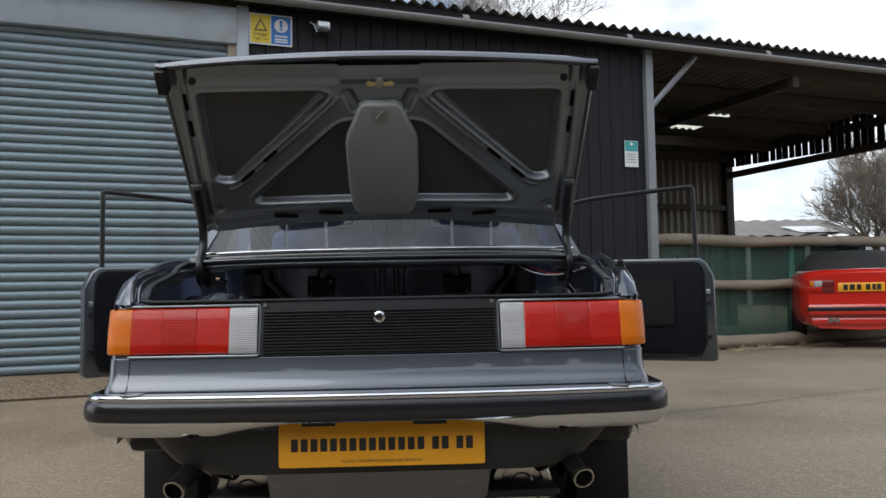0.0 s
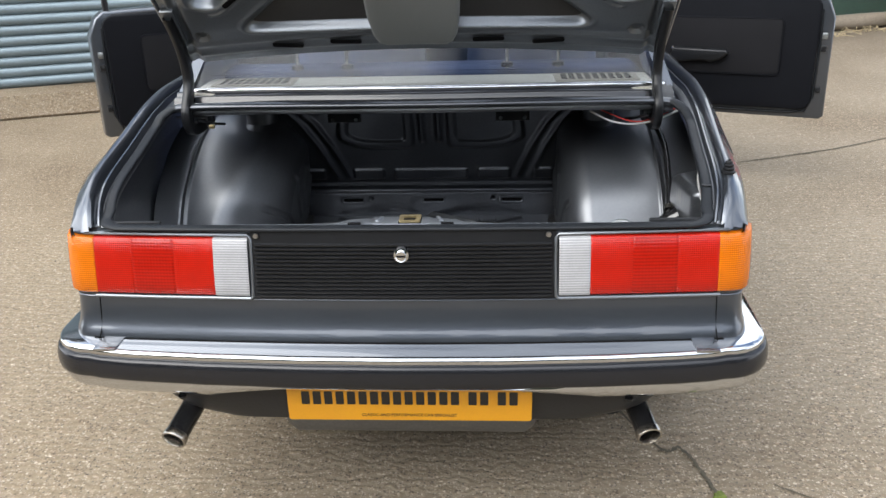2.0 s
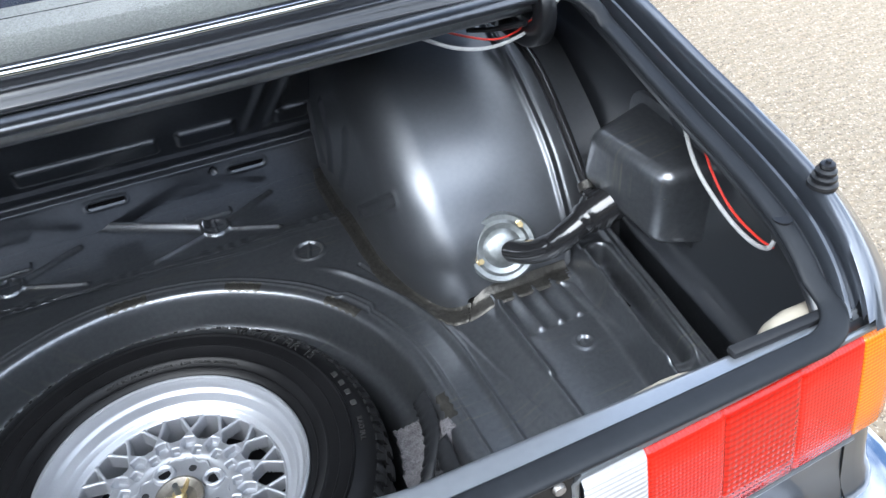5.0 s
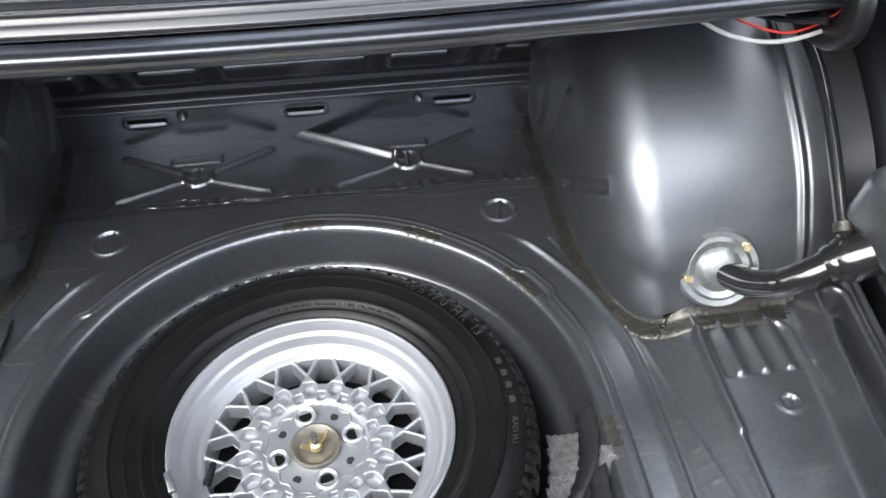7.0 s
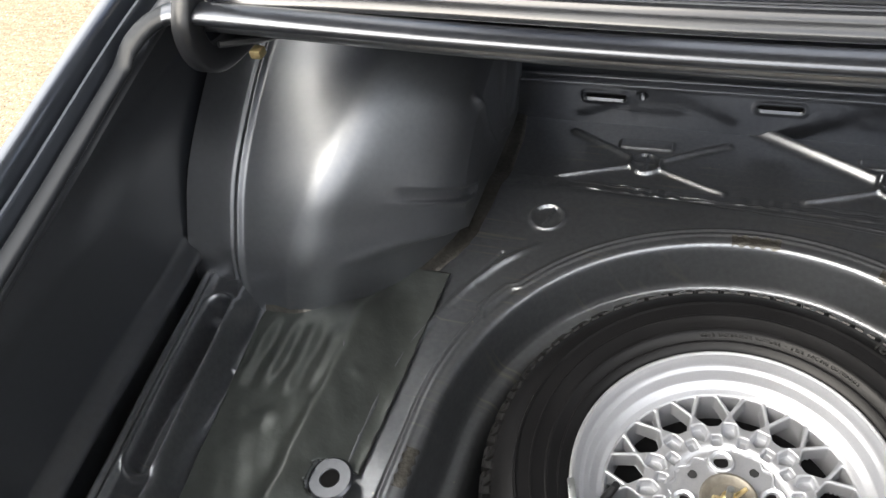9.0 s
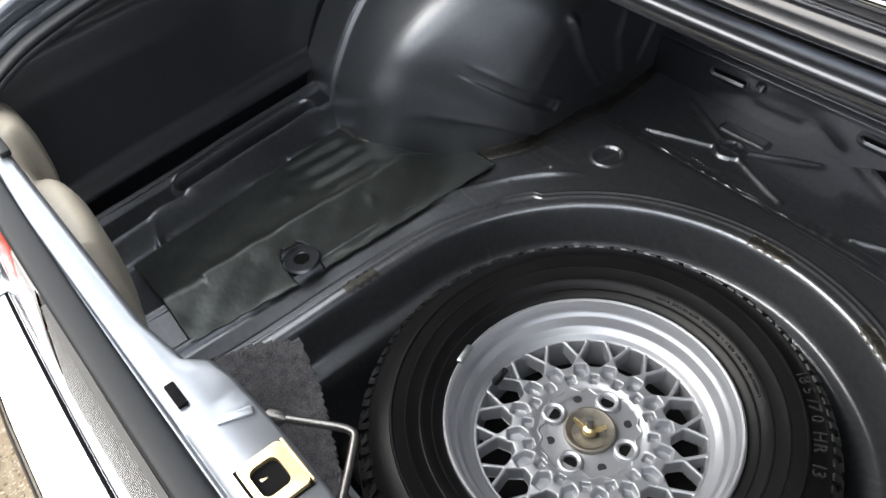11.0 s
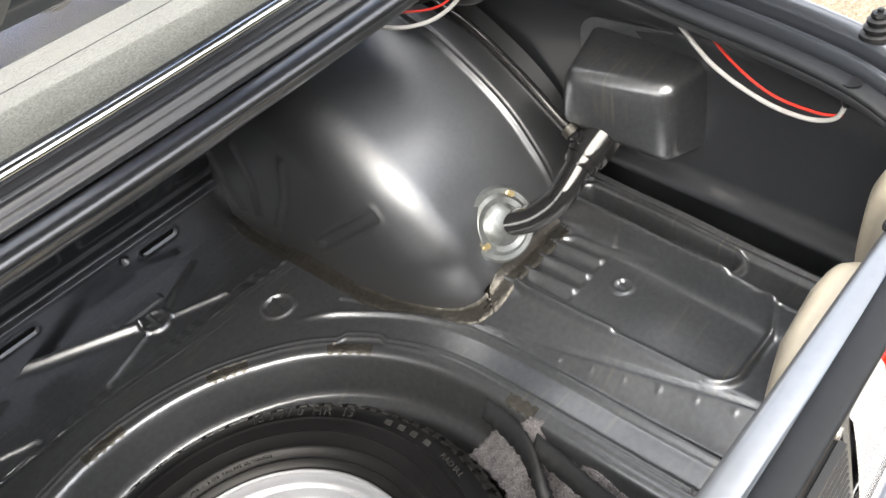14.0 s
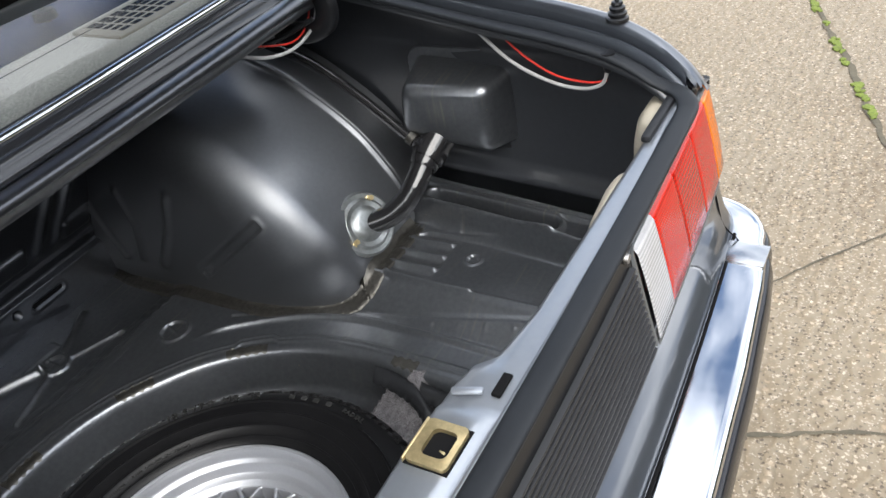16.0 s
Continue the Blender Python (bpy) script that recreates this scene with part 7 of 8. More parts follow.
H += 0.003 * ridge(V - v0 - 0.028, 0.006) + 0.004 * ridge(V - v0 - 0.062, 0.008)
for cu, cv, rr in ((0.545, 0.010, 0.017), (0.575, 0.50, 0.010)):
    H -= 0.012 * (np.hypot(aU - cu, V - cv) < rr)
lid = sheet("boot_lid", on_lid(stack(U, V, H)), M_LIDIN, car, "open boot lid with a pressed inner frame")
# dark panels inside the frame
bm = bmesh.new()
for sg in (-1, 1):
    for pts in ([(0.490, 0.118), (0.536, 0.126), (0.540, 0.418), (0.182, 0.420)], [(0.0, 0.046), (0.418, 0.034), (0.124, 0.312), (0.0, 0.322)]):
        fs = [bm.verts.new(LM @ Vector((sg * x, y, -0.0225))) for x, y in pts]
        bm.faces.new(fs)
part("deadening_panel", bm, M_DEAD, lid, "black sound-deadening panels")
# slots in the frame
for sg in (-1, 1):
    for cu, cv, lu, an in ((0.355, 0.207, 0.030, -41), (0.435, 0.135, 0.030, -41), (0.590, 0.39, 0.028, 88), (0.588, 0.30, 0.028, 88), (0.18, -0.012, 0.04, 2), (0.33, -0.022, 0.04, 4), (0.02, -0.008, 0.025, 0)):
        o_w = 0.0045 if cu < 0.5 else -0.012
        bm = moved(prism(rounded(-lu, -0.0065, lu, 0.0065, 0.006, 4), o_w - 0.002, o_w + 0.0008), LM @ Matrix.Translation((sg * cu, cv, 0)) @ Matrix.Rotation(radians(sg * an), 4, "Z"))
        part("slot", bm, M_DARK, lid)
# outer skin and rear fold
S2, T2 = grid(0, 1, 0, 1, 0.05)
U2 = (S2 * 2 - 1) * (0.652 - 0.02 * (1 - T2))
v2 = lid_low(U2) - 0.004
V2 = v2 + T2 * (0.522 - v2)
skin = sheet("outer_skin", on_lid(stack(U2, V2, -0.034 - 0.012 * np.sin(np.pi * T2) + 0.010 * (np.abs(U2) / 0.65) ** 4)), M_PAINT, lid, "dark grey metallic outer skin")
t = np.linspace(-1, 1, 50)[:, None]
fold = np.array([(0.520, -0.034), (0.529, -0.031), (0.533, -0.025), (0.534, -0.010), (0.532, 0.000), (0.526, 0.003), (0.516, 0.001), (0.512, -0.010)])
sheet("rear_fold", on_lid(stack(t * 0.652 + 0 * fold[None, :, 0], fold[None, :, 0] - 0.030 * t ** 2 + 0.012 * (1 - t ** 4) * 0 + 0.012, fold[None, :, 1] + 0 * t)), M_PAINT, lid)
bm = bmesh.new()
tube(bm, [tuple(LM @ Vector((0.64 * k, 0.541 - 0.030 * k * k, 0.002))) for k in np.linspace(-1, 1, 40)], 0.003, 8)
part("edge_trim", bm, M_PAINT, lid)
for sg in (-1, 1):
    rows = on_lid(np.array([[(sg * (0.641 - 0.02 * (1 - tt) + a), -0.10 + tt * 0.60, b) for a, b in ((-0.004, -0.014), (0.004, -0.010), (0.010, -0.016), (0.012, -0.03), (0.006, -0.038), (-0.004, -0.03))] for tt in np.linspace(0, 1, 20)]))
    sheet("side_edge", rows, M_PAINT, lid, closed=(False, True))
    part("corner_rubber", moved(boxed((sg * 0.625, 0.430, -0.02), (sg * 0.655, 0.505, 0.022), 0.005), LM), M_RUBBER, lid)
    part("rubber_stop", moved(lathe([(0, 0.012), (0.010, 0.010), (0.013, 0)], 16), LM @ Matrix.Translation((sg * 0.555, 0.462, -0.010))), M_RUBBER, lid)
    part("hinge_foot", moved(boxed((sg * 0.590, -0.02, -0.012), (sg * 0.625, 0.10, 0.0), 0.003), LM), M_LIDIN, lid)
# tool tray cover
out = [(0.045, 0.398), (0.062, 0.388), (0.108, 0.285), (0.113, 0.262), (0.112, 0.10), (0.104, 0.030), (0.092, 0.004), (0.075, -0.004)]
outline = [(x, y) for x, y in out[::-1]] + [(-x, y) for x, y in out]
tray = part("tool_tray", moved(prism(outline, -0.015, 0.030, 0.010), LM), M_TRAY, lid, "grey plastic tool-tray cover")
part("catch_recess", moved(prism(rounded(-0.028, 0.330, 0.024, 0.388, 0.022), 0.030, 0.0312), LM), M_TRAY, tray)
part("catch", moved(boxed((-0.004, -0.020, 0.031), (0.004, 0.020, 0.040), 0.003), LM @ Matrix.Translation((0.0, 0.366, 0)) @ Matrix.Rotation(radians(-38), 4, "Z")), M_TRAY, tray)
for x in (-0.058, 0.058):
    part("hinge_tab", moved(boxed((x - 0.022, -0.024, -0.002), (x + 0.022, 0.004, 0.010), 0.003), LM), M_TRAY, tray)
# lid catch
catch = part("lid_catch", moved(prism(rounded(-0.040, 0.444, 0.044, 0.470, 0.005, 3), -0.006, 0.0015), LM), M_BRASS, lid, "gold passivated lid catch")
part("hook", moved(boxed((-0.010, 0.438, 0.0), (0.012, 0.478, 0.022), 0.003), LM), M_STEEL, catch)
for x in (-0.030, 0.034):
    part("bolt", moved(lathe([(0, 0.006), (0.005, 0.006), (0.006, 0)], 6), LM @ Matrix.Translation((x, 0.458, 0.001))), M_BRASS, catch)


# ---------------- doors ----------------
def door(sg, tip):
    """An open door: painted shell, vinyl trim, pull, window frame."""
    H0 = Vector((0.80, 4.64, 0))
    T0 = Vector((tip[0], tip[1], 0))
    e = (T0 - H0).normalized()
    nin = Vector((e.y, -e.x, 0))
    m = Matrix(((e.x, 0, nin.x, H0.x), (e.y, 0, nin.y, H0.y), (0, 1, 0, 0), (0, 0, 0, 1)))
    L = (T0 - H0).length

    def put(name, bm, mat, parent, label=""):
        moved(bm, m)
        if sg < 0:
            mirrored(bm)
        bmesh.ops.recalc_face_normals(bm, faces=bm.faces)
        return part(name, bm, mat, parent, label)

    shell = [(0.0, 0.375), (L - 0.02, 0.370), (L, 0.385), (L - 0.005, 0.60), (L - 0.008, 0.86), (L - 0.045, 0.945), (L - 0.085, 0.975), (0.0, 0.985)]
    d = put("door", prism(shell, -0.09, 0.0, 0.012), M_PAINT, car, "open front door with black trim")
    trim = rounded(0.02, 0.415, L - 0.070, 0.955, 0.05)
    t_ = put("trim_panel", prism(trim, 0.001, 0.022, 0.008), M_TRIM, d, "black vinyl trim")
    put("cloth_inset", prism(rounded(0.30, 0.585, L - 0.235, 0.85, 0.022), 0.0222, 0.030, 0.004), M_TRIM2, t_)
    bm = bmesh.new()
    tube(bm, [(u, v, 0.026) for u, v in rounded(0.297, 0.582, L - 0.232, 0.853, 0.024)] + [(rounded(0.297, 0.582, L - 0.232, 0.853, 0.024)[0][0], rounded(0.297, 0.582, L - 0.232, 0.853, 0.024)[0][1], 0.026)], 0.005, 6)
    put("piping", bm, M_TRIM, t_)
    pull = [(0.36, 0.705), (0.62, 0.70), (0.635, 0.685), (0.60, 0.655), (0.55, 0.638), (0.50, 0.648), (0.45, 0.640), (0.37, 0.632), (0.352, 0.66)]
    p_ = put("door_pull", prism(pull, 0.030, 0.065, 0.010), M_PLASTIC, d, "black moulded pull handle")
    bm = bmesh.new()
    tube(bm, [(0.362, 0.69, 0.052), (0.362, 0.712, 0.052)], 0.006, 8)
    put("pull_cap", bm, M_CHROME, p_)
    s_ = put("switch", prism(rounded(0.255, 0.755, 0.315, 0.795, 0.008), 0.0222, 0.034, 0.003), M_PLASTIC, d)
    put("switch_rocker", prism(rounded(0.268, 0.766, 0.302, 0.784, 0.004), 0.034, 0.038), M_GREYPOST, s_)
    put("map_pocket", prism(rounded(0.10, 0.43, 0.42, 0.57, 0.02), 0.022, 0.04, 0.006), M_TRIM, d)
    bm = bmesh.new()
    tube(bm, [(L - 0.12, 0.955, 0.0), (0.05, 0.972, 0.0)], 0.008, 8)
    put("waist_trim", bm, M_PLASTIC, d)
    bm = bmesh.new()
    fr = curve_pts([(L - 0.105, 0.96, -0.03), (L - 0.110, 1.20, -0.045), (L - 0.115, 1.395, -0.055)], 4) + curve_pts([(L - 0.125, 1.402, -0.055), (0.60, 1.378, -0.055), (0.30, 1.345, -0.055), (0.12, 1.25, -0.05), (-0.06, 1.0, -0.04)], 6)
    tube(bm, fr, 0.014, 8)
    put("window_frame", bm, M_PLASTIC, d, "black window frame")
    for z in (0.50, 0.70, 0.76):
        bm = boxed((L - 0.055, z, -0.03), (L - 0.030, z + 0.03, 0.012), 0.004)
        put("lock_part", bm, M_PLASTIC if z < 0.72 else M_ZINC, d)
    bm = bmesh.new()
    tube(bm, [(L - 0.068, 0.90, 0.004), (L - 0.060, 0.70, 0.004), (L - 0.062, 0.48, 0.004), (L - 0.09, 0.408, 0.004), (L - 0.2, 0.396, 0.004), (0.05, 0.40, 0.004)], 0.007, 8)
    put("door_seal", bm, M_SEAL, d)
    return d


door(1, (1.835, 4.25))
door(-1, (1.725, 4.05))


# ---------------- loose things in the boot ----------------
SC = Vector((-0.010, 2.113, 0.0))
spare = thing("spare_wheel", (SC.x, SC.y, 0.27), "silver cross-spoke alloy spare wheel lying in the boot well", "wheel")
SW = Matrix.Translation(SC)
tyre_prof = [(0.172, 0.300), (0.176, 0.420), (0.1805, 0.4350), (0.185, 0.4400), (0.191, 0.4432), (0.1915, 0.4445), (0.193, 0.4447), (0.1937, 0.4440), (0.203, 0.4490), (0.2045, 0.4515), (0.2065, 0.4522), (0.208, 0.4515), (0.215, 0.4535), (0.222, 0.4570), (0.2225, 0.4582), (0.2240, 0.4584), (0.2248, 0.4578), (0.2385, 0.4608), (0.2400, 0.4640), (0.2415, 0.4640), (0.2430, 0.4602), (0.256, 0.456), (0.267, 0.4485), (0.274, 0.440), (0.2805, 0.425), (0.2835, 0.41), (0.2845, 0.36), (0.284, 0.32), (0.280, 0.29), (0.25, 0.275), (0.20, 0.28)]
tyre = part("tyre", moved(lathe(tyre_prof, 96, True), SW), M_TYRE, spare, "black radial tyre")
# tread shoulder blocks
bm = bmesh.new()
rnd = random.Random(8)
NB = 104
for k in range(NB):
    a0 = 2 * math.pi * k / NB
    for j, (r0, r1, z0, z1) in enumerate(((0.2690, 0.2815, 0.432, 0.4465), (0.2780, 0.2875, 0.414, 0.4325), (0.2825, 0.2895, 0.394, 0.4110))):
        a = a0 + 0.022 * (j % 2) + rnd.uniform(-0.003, 0.003)
        da = 0.0175 if j == 0 else 0.0205
        sk = (0.014 if k % 2 else -0.010) * (1 if j % 2 else -1)
        q = []
        for rr, zz in ((r0 - 0.003, z1 - 0.002), (r0 + 0.002, z1 + 0.0015), (r1 - 0.002, z1 - 0.006), (r1, z0), (r0, z0)):
            for s_ in (-1, 1):
                aa = a + s_ * da + (sk if zz < z1 - 0.004 else 0)
                q.append(bm.verts.new((SC.x + rr * math.cos(aa), SC.y + rr * math.sin(aa), zz)))
        for i in range(4):
            bm.faces.new((q[2 * i], q[2 * i + 1], q[2 * i + 3], q[2 * i + 2]))
        bm.faces.new((q[0], q[2], q[4], q[6], q[8]))
        bm.faces.new((q[1], q[9], q[7], q[5], q[3]))
bmesh.ops.recalc_face_normals(bm, faces=bm.faces)
o = part("tread", bm, M_TREAD, tyre)
o["kind"] = "stuff"


def ring_text(body, r, mid_deg, size, z, sizes=None):
    bm = bmesh.new()
    step = size * 0.72 / r
    a = radians(mid_deg) + step * (len(body) - 1) / 2
    for ch in body:
        if ch != " ":
            join_into(bm, text_mesh(ch, size, 0.0012), Matrix.Translation((SC.x + r * math.cos(a), SC.y + r * math.sin(a), z)) @ Matrix.Rotation(a - math.pi / 2, 4, "Z"))
        a -= step * (0.6 if ch in " /1I" else 1.0)
    return part("lettering", bm, M_WORN, tyre, "raised, scuffed grey lettering")


ring_text("185/70 HR 13", 0.2465, 37, 0.020, 0.4595)
ring_text("COTE EXTERIEUR VOITURE - SIDE FACING OUTWARDS", 0.1975, 76, 0.0066, 0.4472)
ring_text("RADIAL", 0.2500, -12, 0.0105, 0.4592)
for a in (13, 8.5, 4, -1):
    bar = boxed((-0.0050, -0.0015, 0.0), (0.0050, 0.0065, 0.0010), 0.0004, 1)
    part("mark", moved(bar, Matrix.Translation((SC.x + 0.251 * math.cos(radians(a)), SC.y + 0.251 * math.sin(radians(a)), 0.4585)) @ Matrix.Rotation(radians(a - 90), 4, "Z")), M_WORN, tyre)

rim_prof = [(0.1785, 0.420), (0.1803, 0.4345), (0.1795, 0.4395), (0.1768, 0.4412), (0.1738, 0.4398), (0.1724, 0.4362), (0.1712, 0.4346), (0.1703, 0.4270), (0.1680, 0.4228), (0.1650, 0.4212), (0.1628, 0.4180), (0.1596, 0.4078), (0.1572, 0.4048), (0.1505, 0.4022), (0.1480, 0.4002), (0.1455, 0.3962), (0.1438, 0.3948), (0.1415, 0.3950), (0.1400, 0.3900), (0.140, 0.300)]
rim = part("rim", moved(lathe(rim_prof, 96), SW), M_ALLOY, spare, "silver painted alloy rim")


NS = 16
ph = radians(16.0)
TH, RR = np.meshgrid(np.linspace(0, 2 * np.pi, 1760, endpoint=False), np.linspace(0.054, 0.1425, 124), indexing="ij")
per = 2 * np.pi / NS
ta = (np.mod(TH - ph + per / 2, per) - per / 2) * RR
tb = (np.mod(TH - ph, per) - per / 2) * RR
hexa = polyd(ta, RR, [(-0.0062, 0.0980), (0.0062, 0.0980), (0.0196, 0.1145), (0.0095, 0.1405), (-0.0095, 0.1405), (-0.0196, 0.1145)], 0.0010)
tri_ = polyd(tb, RR, [(0.0, 0.1195), (0.0122, 0.1408), (-0.0122, 0.1408)], 0.0009)
sq1 = polyd(tb, RR, [(0.0, 0.0775), (0.0094, 0.0860), (0.0078, 0.1020), (-0.0078, 0.1020), (-0.0094, 0.0860)], 0.0010)
sq2 = rboxd(ta, RR, 0, 0.0775, 0.0058, 0.0062, 0.0022)
z = 0.3955 + 0 * RR
# rounded shoulders, sheer hole walls, flat-bottomed pockets
for d_, lip in ((hexa, 0.0022), (tri_, 0.0016), (sq1, 0.0016), (sq2, 0.0014)):
    z = z - lip * sstep(0.0026, -0.0002, d_) ** 2
z = z - 0.020 * sstep(0.0002, -0.0014, hexa) - 0.020 * sstep(0.0002, -0.0014, tri_) - 0.0105 * sstep(0.0002, -0.0022, sq1) - 0.0075 * sstep(0.0002, -0.0019, sq2)
z = z + 0.0030 * sstep(0.118, 0.085, RR) - 0.0045 * sstep(0.075, 0.062, RR)
lattice = sheet("spoke_lattice", stack(SC.x + RR * np.cos(TH), SC.y + RR * np.sin(TH), z), M_ALLOY, spare, "silver cross-spoke lattice", closed=(True, False), drop=(hexa < -0.0016) | (tri_ < -0.0016))
# added black disc that paints the shade seen through the spokes
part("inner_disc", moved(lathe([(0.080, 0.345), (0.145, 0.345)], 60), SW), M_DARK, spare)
# scalloped hub
bm = bmesh.new()
n = 160
ring_o = [0.0655 + 0.0030 * math.cos(NS * 2 * math.pi * k / n + 0.2) + 0.004 * math.cos(4 * 2 * math.pi * k / n + 0.9) for k in range(n)]
levels = ((1.04, 0.384), (1.0, 0.3935), (0.965, 0.3960), (0.945, 0.3955), (0.92, 0.392), (0.55, 0.3915), (0.42, 0.3935))
rings = [[bm.verts.new((ring_o[k] * f * math.cos(2 * math.pi * k / n) if f > 0.6 else 0.0735 * f * math.cos(2 * math.pi * k / n),
                        ring_o[k] * f * math.sin(2 * math.pi * k / n) if f > 0.6 else 0.0735 * f * math.sin(2 * math.pi * k / n), z)) for k in range(n)] for f, z in levels]
for q, w in zip(rings, rings[1:]):
    for k in range(n):
        bm.faces.new((q[k], q[(k + 1) % n], w[(k + 1) % n], w[k]))
bmesh.ops.recalc_face_normals(bm, faces=bm.faces)
hub = part("hub", moved(bm, SW), M_ALLOY, spare, "scalloped silver hub")
for k in range(4):
    a = radians(15 + 90 * k)
    c = Matrix.Translation((0.050 * math.cos(a), 0.050 * math.sin(a), 0))
    part("bolt_seat", moved(lathe([(0.0080, 0.3895), (0.0095, 0.396), (0.0130, 0.398), (0.0150, 0.397), (0.0165, 0.3915)], 24), SW @ c), M_ALLOY, hub)
    # flat dark discs colour in the shade of the hub's holes
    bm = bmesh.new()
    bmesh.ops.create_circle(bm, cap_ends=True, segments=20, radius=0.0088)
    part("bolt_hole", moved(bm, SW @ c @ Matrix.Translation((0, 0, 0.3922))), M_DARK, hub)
    a += radians(45)
    bm = bmesh.new()
    bmesh.ops.create_circle(bm, cap_ends=True, segments=16, radius=0.0056)
    part("small_hole", moved(bm, SW @ Matrix.Translation((0.050 * math.cos(a), 0.050 * math.sin(a), 0.3926))), M_APRON, hub)
cup = part("centre_cup", moved(lathe([(0.0, 0.391), (0.010, 0.391), (0.022, 0.392), (0.027, 0.398), (0.030, 0.4005), (0.0325, 0.4000), (0.0325, 0.392)], 44), SW), surface("grey_brass_cup", (0.20, 0.185, 0.16), 0.45, 0.7, var=0.2, scale=40, fine=160), spare, "dull metal clamping cup")
bm = bmesh.new()
tube(bm, [(SC.x, SC.y, 0.385), (SC.x, SC.y, 0.424)], 0.0042, 12)
part("stud", bm, M_ZINC, cup)
bm = lathe([(0.0045, 0.396), (0.0095, 0.396), (0.0085, 0.404), (0.0045, 0.406)], 16, True)
for s_ in (-1, 1):
    join_into(bm, moved(prism([(0.006, 0.396), (0.014, 0.402), (0.021, 0.413), (0.019, 0.417), (0.012, 0.410), (0.006, 0.404)], -0.0016, 0.0016, 0.0005), Matrix.Rotation(radians(0 if s_ > 0 else 180) + 0.5, 4, "Z") @ Matrix.Rotation(radians(90), 4, "X")))
part("wing_nut", moved(bm, SW), M_BRASS, cup, "brass wing nut")
bm = bmesh.new()
tube(bm, [(-0.147, 2.080, 0.392), (-0.140, 2.083, 0.408), (-0.133, 2.086, 0.425)], [0.0055, 0.005, 0.0045], 12)
part("valve", bm, M_RUBBER, rim)
for aa, r_ in ((198, 0.1765),):
    part("balance_weight", moved(boxed((-0.004, -0.015, 0.4385), (0.005, 0.015, 0.4455), 0.002), SW @ Matrix.Rotation(radians(aa), 4, "Z") @ Matrix.Translation((r_, 0, 0))), M_ZINC, rim)

# rubber mat on the near-side pad
S, Y = np.meshgrid(np.linspace(0, 1, 90), np.linspace(1.80, 2.335, 180), indexing="ij")
edge = np.interp(Y, [1.80, 2.0, 2.16, 2.335], [-0.436, -0.424, -0.420, -0.417]) + 0.0008 * np.sin(Y * 170)
foot_x = glide(Y, [1.80, 1.91, 2.07, 2.188, 2.206, 2.232, 2.268, 2.335], [-0.588, -0.602, -0.621, -0.632, -0.618, -0.582, -0.528, -0.470])
X = foot_x + (edge - foot_x) * S
flu = np.sin((np.abs(X) - 0.508) * 2 * np.pi / 0.0322) * sstep(2.06, 2.11, Y) * (1 - sstep(2.16, 2.20, Y)) * sstep(-0.485, -0.51, X) * sstep(-0.625, -0.61, X)
Zm = floor_base(X, Y) + 0.0085 + 0.0022 * flu + 0.004 * ridge(np.abs(X) - 0.4985, 0.010) * (Y > 1.86)
Zm = Zm + 0.0011 * np.sin(X * 61 + 2 * np.sin(Y * 21)) * np.sin(Y * 43 + X * 15) + 0.0005 * np.sin(X * 140) * np.sin(Y * 97 + X * 40) + 0.0026 * ridge(np.hypot(X + 0.552, Y - 2.035), 0.012) + 0.0024 * ridge(np.hypot(X + 0.505, Y - 2.175), 0.009) + 0.0022 * ridge(np.hypot(X + 0.47, Y - 2.13), 0.008)
cut = rboxd(X, Y, -0.443, 1.985, 0.030, 0.022, 0.012) < 0
mt = sheet("rubber_mat", stack(X, Y, Zm), M_MAT, drop=cut)
so = mt.modifiers.new("thickness", "SOLIDIFY")
so.thickness = 0.003
tagged(mt, "crinkled black rubber mat lying on the boot floor", "mat")
tab = part("mat_tab", moved(lathe([(0.0112, 0.0030), (0.0125, 0.0042), (0.025, 0.0042), (0.028, 0.0015)], 28), Matrix.Translation((-0.447, 1.988, 0.470))), M_BOOTSHADE, car)
bm = bmesh.new()
bmesh.ops.create_circle(bm, cap_ends=True, segments=20, radius=0.0115)
part("hole", moved(bm, Matrix.Translation((-0.447, 1.988, 0.4725))), M_DARK, tab)


# felt scraps
def felt(name, x0, x1, y0, y1, fn, label):
    X, Y = grid(x0, x1, y0, y1, 0.004)
    P, drop = fn(X, Y)
    o = sheet(name, P, M_CARPET, drop=drop)
    s_ = o.modifiers.new("thickness", "SOLIDIFY")
    s_.thickness = 0.006
    return tagged(o, label, "felt")


def felt_left(X, Y):
    z = np.interp(-X, [0.05, 0.20, 0.30, 0.345, 0.375, 0.40], [0.345, 0.352, 0.39, 0.43, 0.452, 0.456]) + 0.004 * np.sin(X * 40) * np.sin(Y * 50) + 0.02 * sstep(1.80, 1.76, Y)
    drop = (Y > np.interp(-X, [0.05, 0.20, 0.30, 0.36, 0.40], [1.80, 1.855, 1.90, 1.915, 1.80])) | (np.hypot(X - WX0, Y - WY0) < 0.292)
    return stack(X, Y, z), drop


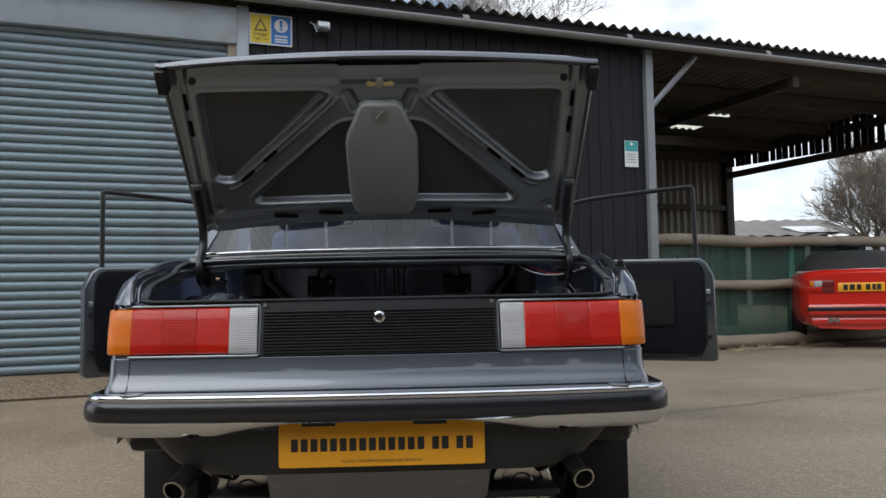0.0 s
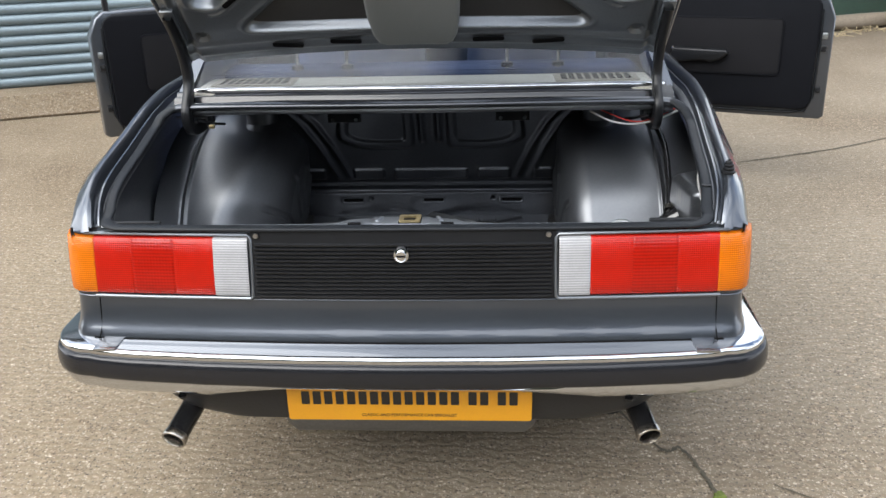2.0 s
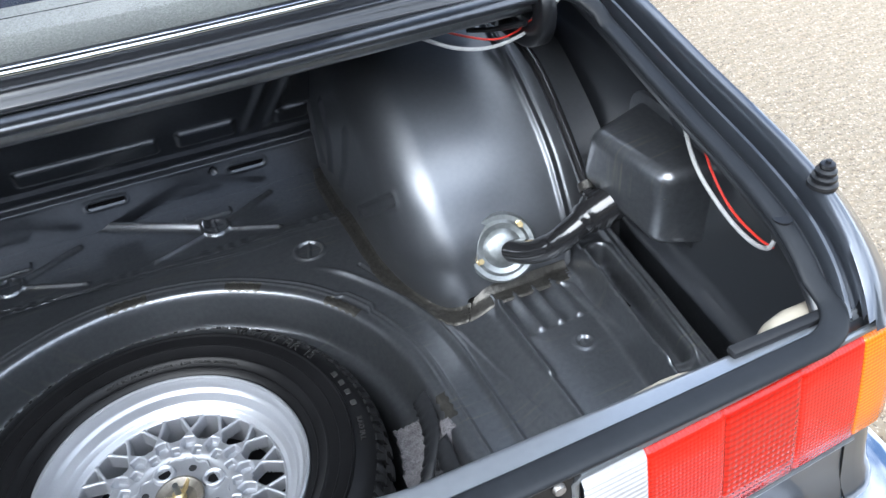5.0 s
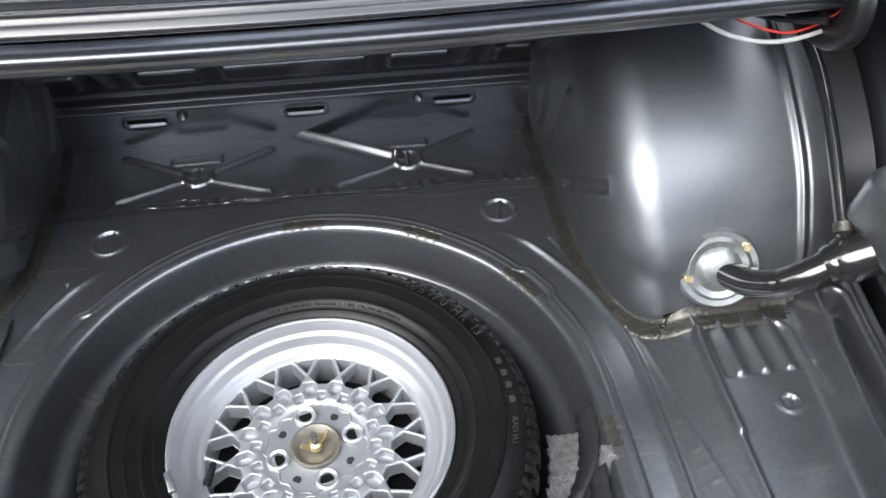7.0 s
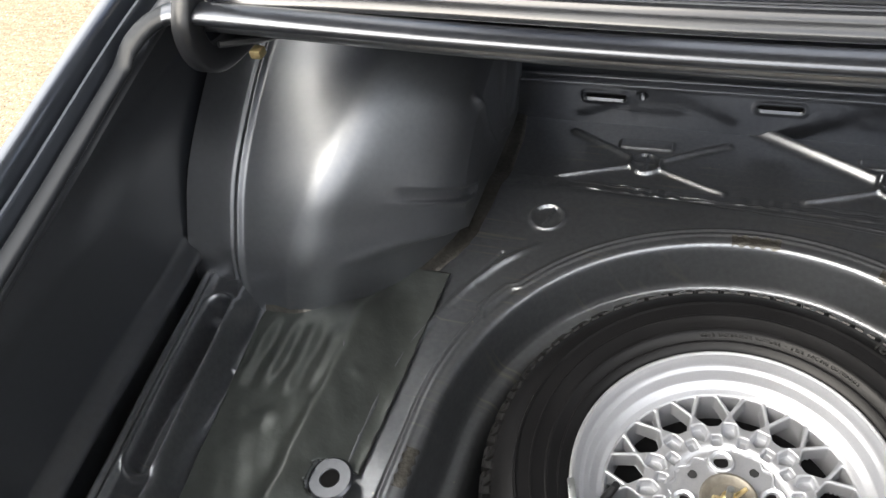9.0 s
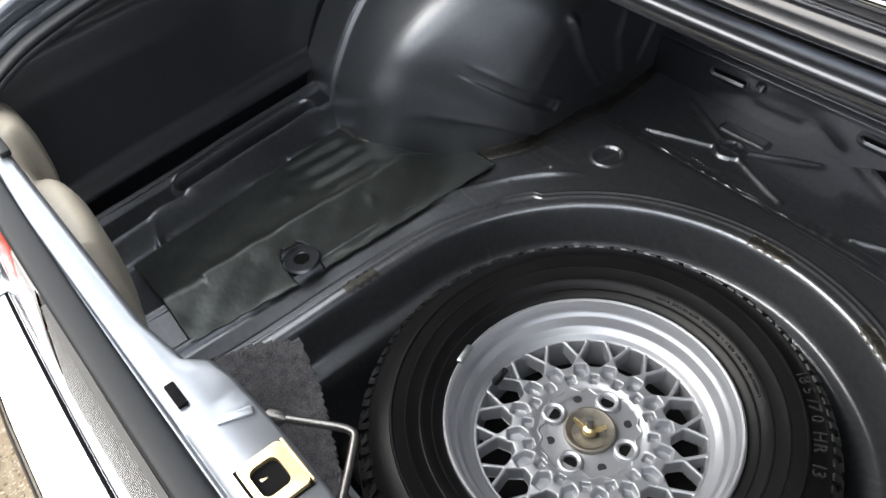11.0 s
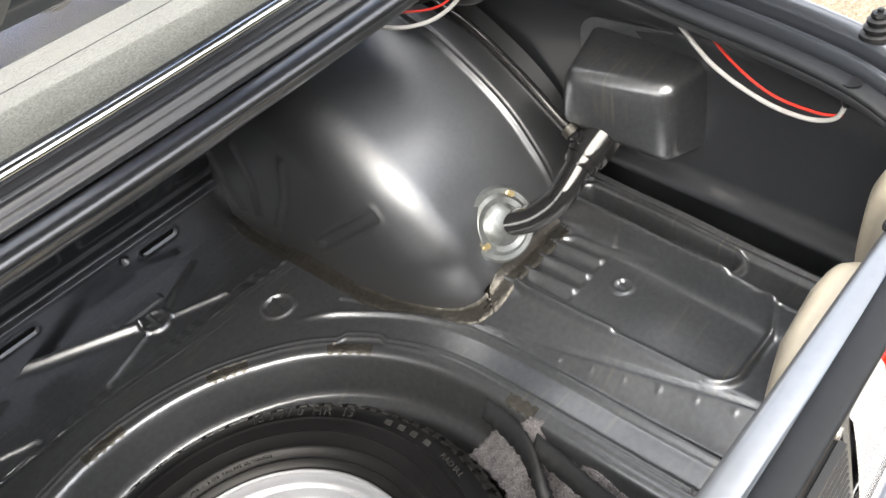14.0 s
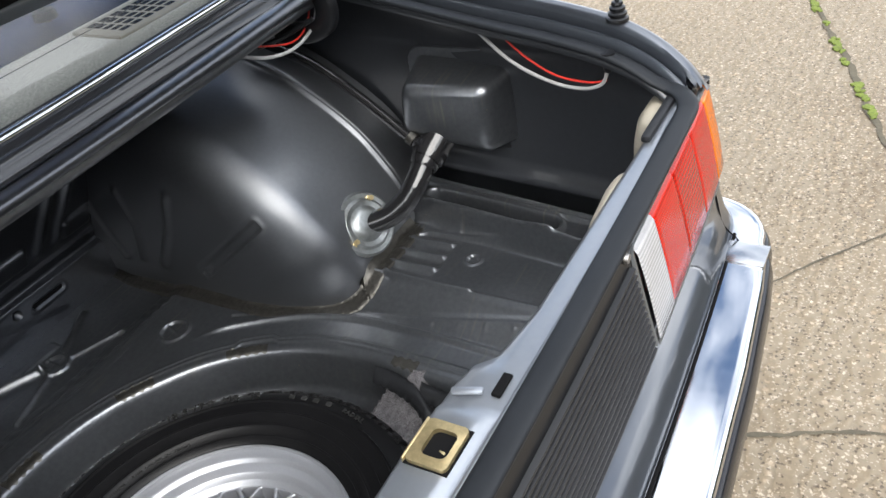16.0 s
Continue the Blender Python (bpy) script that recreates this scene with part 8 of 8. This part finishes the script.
def felt_right(X, Y):
    z = np.interp(X, [0.28, 0.305, 0.335, 0.352, 0.375], [0.372, 0.388, 0.412, 0.438, 0.450]) + 0.010 * np.exp(-((Y - 2.03) / 0.02) ** 2) + 0.003 * np.sin(X * 50 + Y * 70)
    edge = np.interp(Y, [1.79, 1.90, 1.935, 1.95, 2.0, 2.045, 2.07, 2.10], [0.372, 0.366, 0.362, 0.338, 0.352, 0.350, 0.338, 0.318]) + 0.0015 * np.sin(Y * 260) + 0.001 * np.sin(Y * 611)
    drop = (X > edge) | (np.hypot(X - WX0, Y - WY0) < 0.297) | (Y > 2.092 - 0.5 * (X - 0.30))
    return stack(X, Y, z), drop


felt("felt_scrap", -0.40, -0.05, 1.755, 1.925, felt_left, "torn grey felt scrap draped into the wheel well")
felt("felt_scrap", 0.275, 0.376, 1.79, 2.10, felt_right, "torn grey felt scrap beside the spare tyre")
for ctrl, wid in (([(0.338, 2.098, 0.432), (0.334, 2.062, 0.430), (0.322, 2.020, 0.428), (0.300, 1.985, 0.420), (0.282, 1.955, 0.405)], 0.013),
                  ([(0.330, 2.012, 0.432), (0.326, 1.965, 0.428), (0.318, 1.910, 0.426), (0.312, 1.850, 0.430)], 0.012)):
    bm = bmesh.new()
    prev = None
    for i, p in enumerate(curve_pts(ctrl, 9)):
        rag = 0.0012 * math.sin(i * 1.9) + 0.0010 * math.sin(i * 3.7 + 1)
        q = [bm.verts.new(p + Vector((-wid + rag, -0.004, -0.006))), bm.verts.new(p + Vector((0, 0, 0.0015))), bm.verts.new(p + Vector((wid + 0.6 * rag, 0.004, 0.006)))]
        if prev:
            for a in (0, 1):
                bm.faces.new((prev[a], prev[a + 1], q[a + 1], q[a]))
        prev = q
    o = part("strap", bm, M_RUBBER)
    o.modifiers.new("thickness", "SOLIDIFY").thickness = 0.0025
    tagged(o, "torn black rubber strap lying over grey felt", "strap", group="torn straps in the well")

# wheel brace
brace = thing("wheel_brace", (-0.2, 1.85, 0.44), "steel L-shaped wheel brace lying on felt", "wheel brace")
bp = curve_pts([(-0.268, 1.826, 0.442), (-0.238, 1.850, 0.440), (-0.208, 1.874, 0.438)], 4) + curve_pts([(-0.198, 1.881, 0.437), (-0.186, 1.884, 0.436), (-0.176, 1.876, 0.435), (-0.150, 1.848, 0.432), (-0.112, 1.805, 0.428)], 6)
bm = bmesh.new()
tube(bm, bp, 0.0055, 12)
part("bar", bm, M_STEEL, brace)
bm = bmesh.new()
d = (Vector(bp[0]) - Vector(bp[2])).normalized()
tube(bm, [Vector(bp[0]) - d * 0.012, Vector(bp[0]) - d * 0.004, Vector(bp[0]) + d * 0.012], [0.006, 0.0105, 0.0105], 16)
part("socket", bm, M_STEEL, brace)
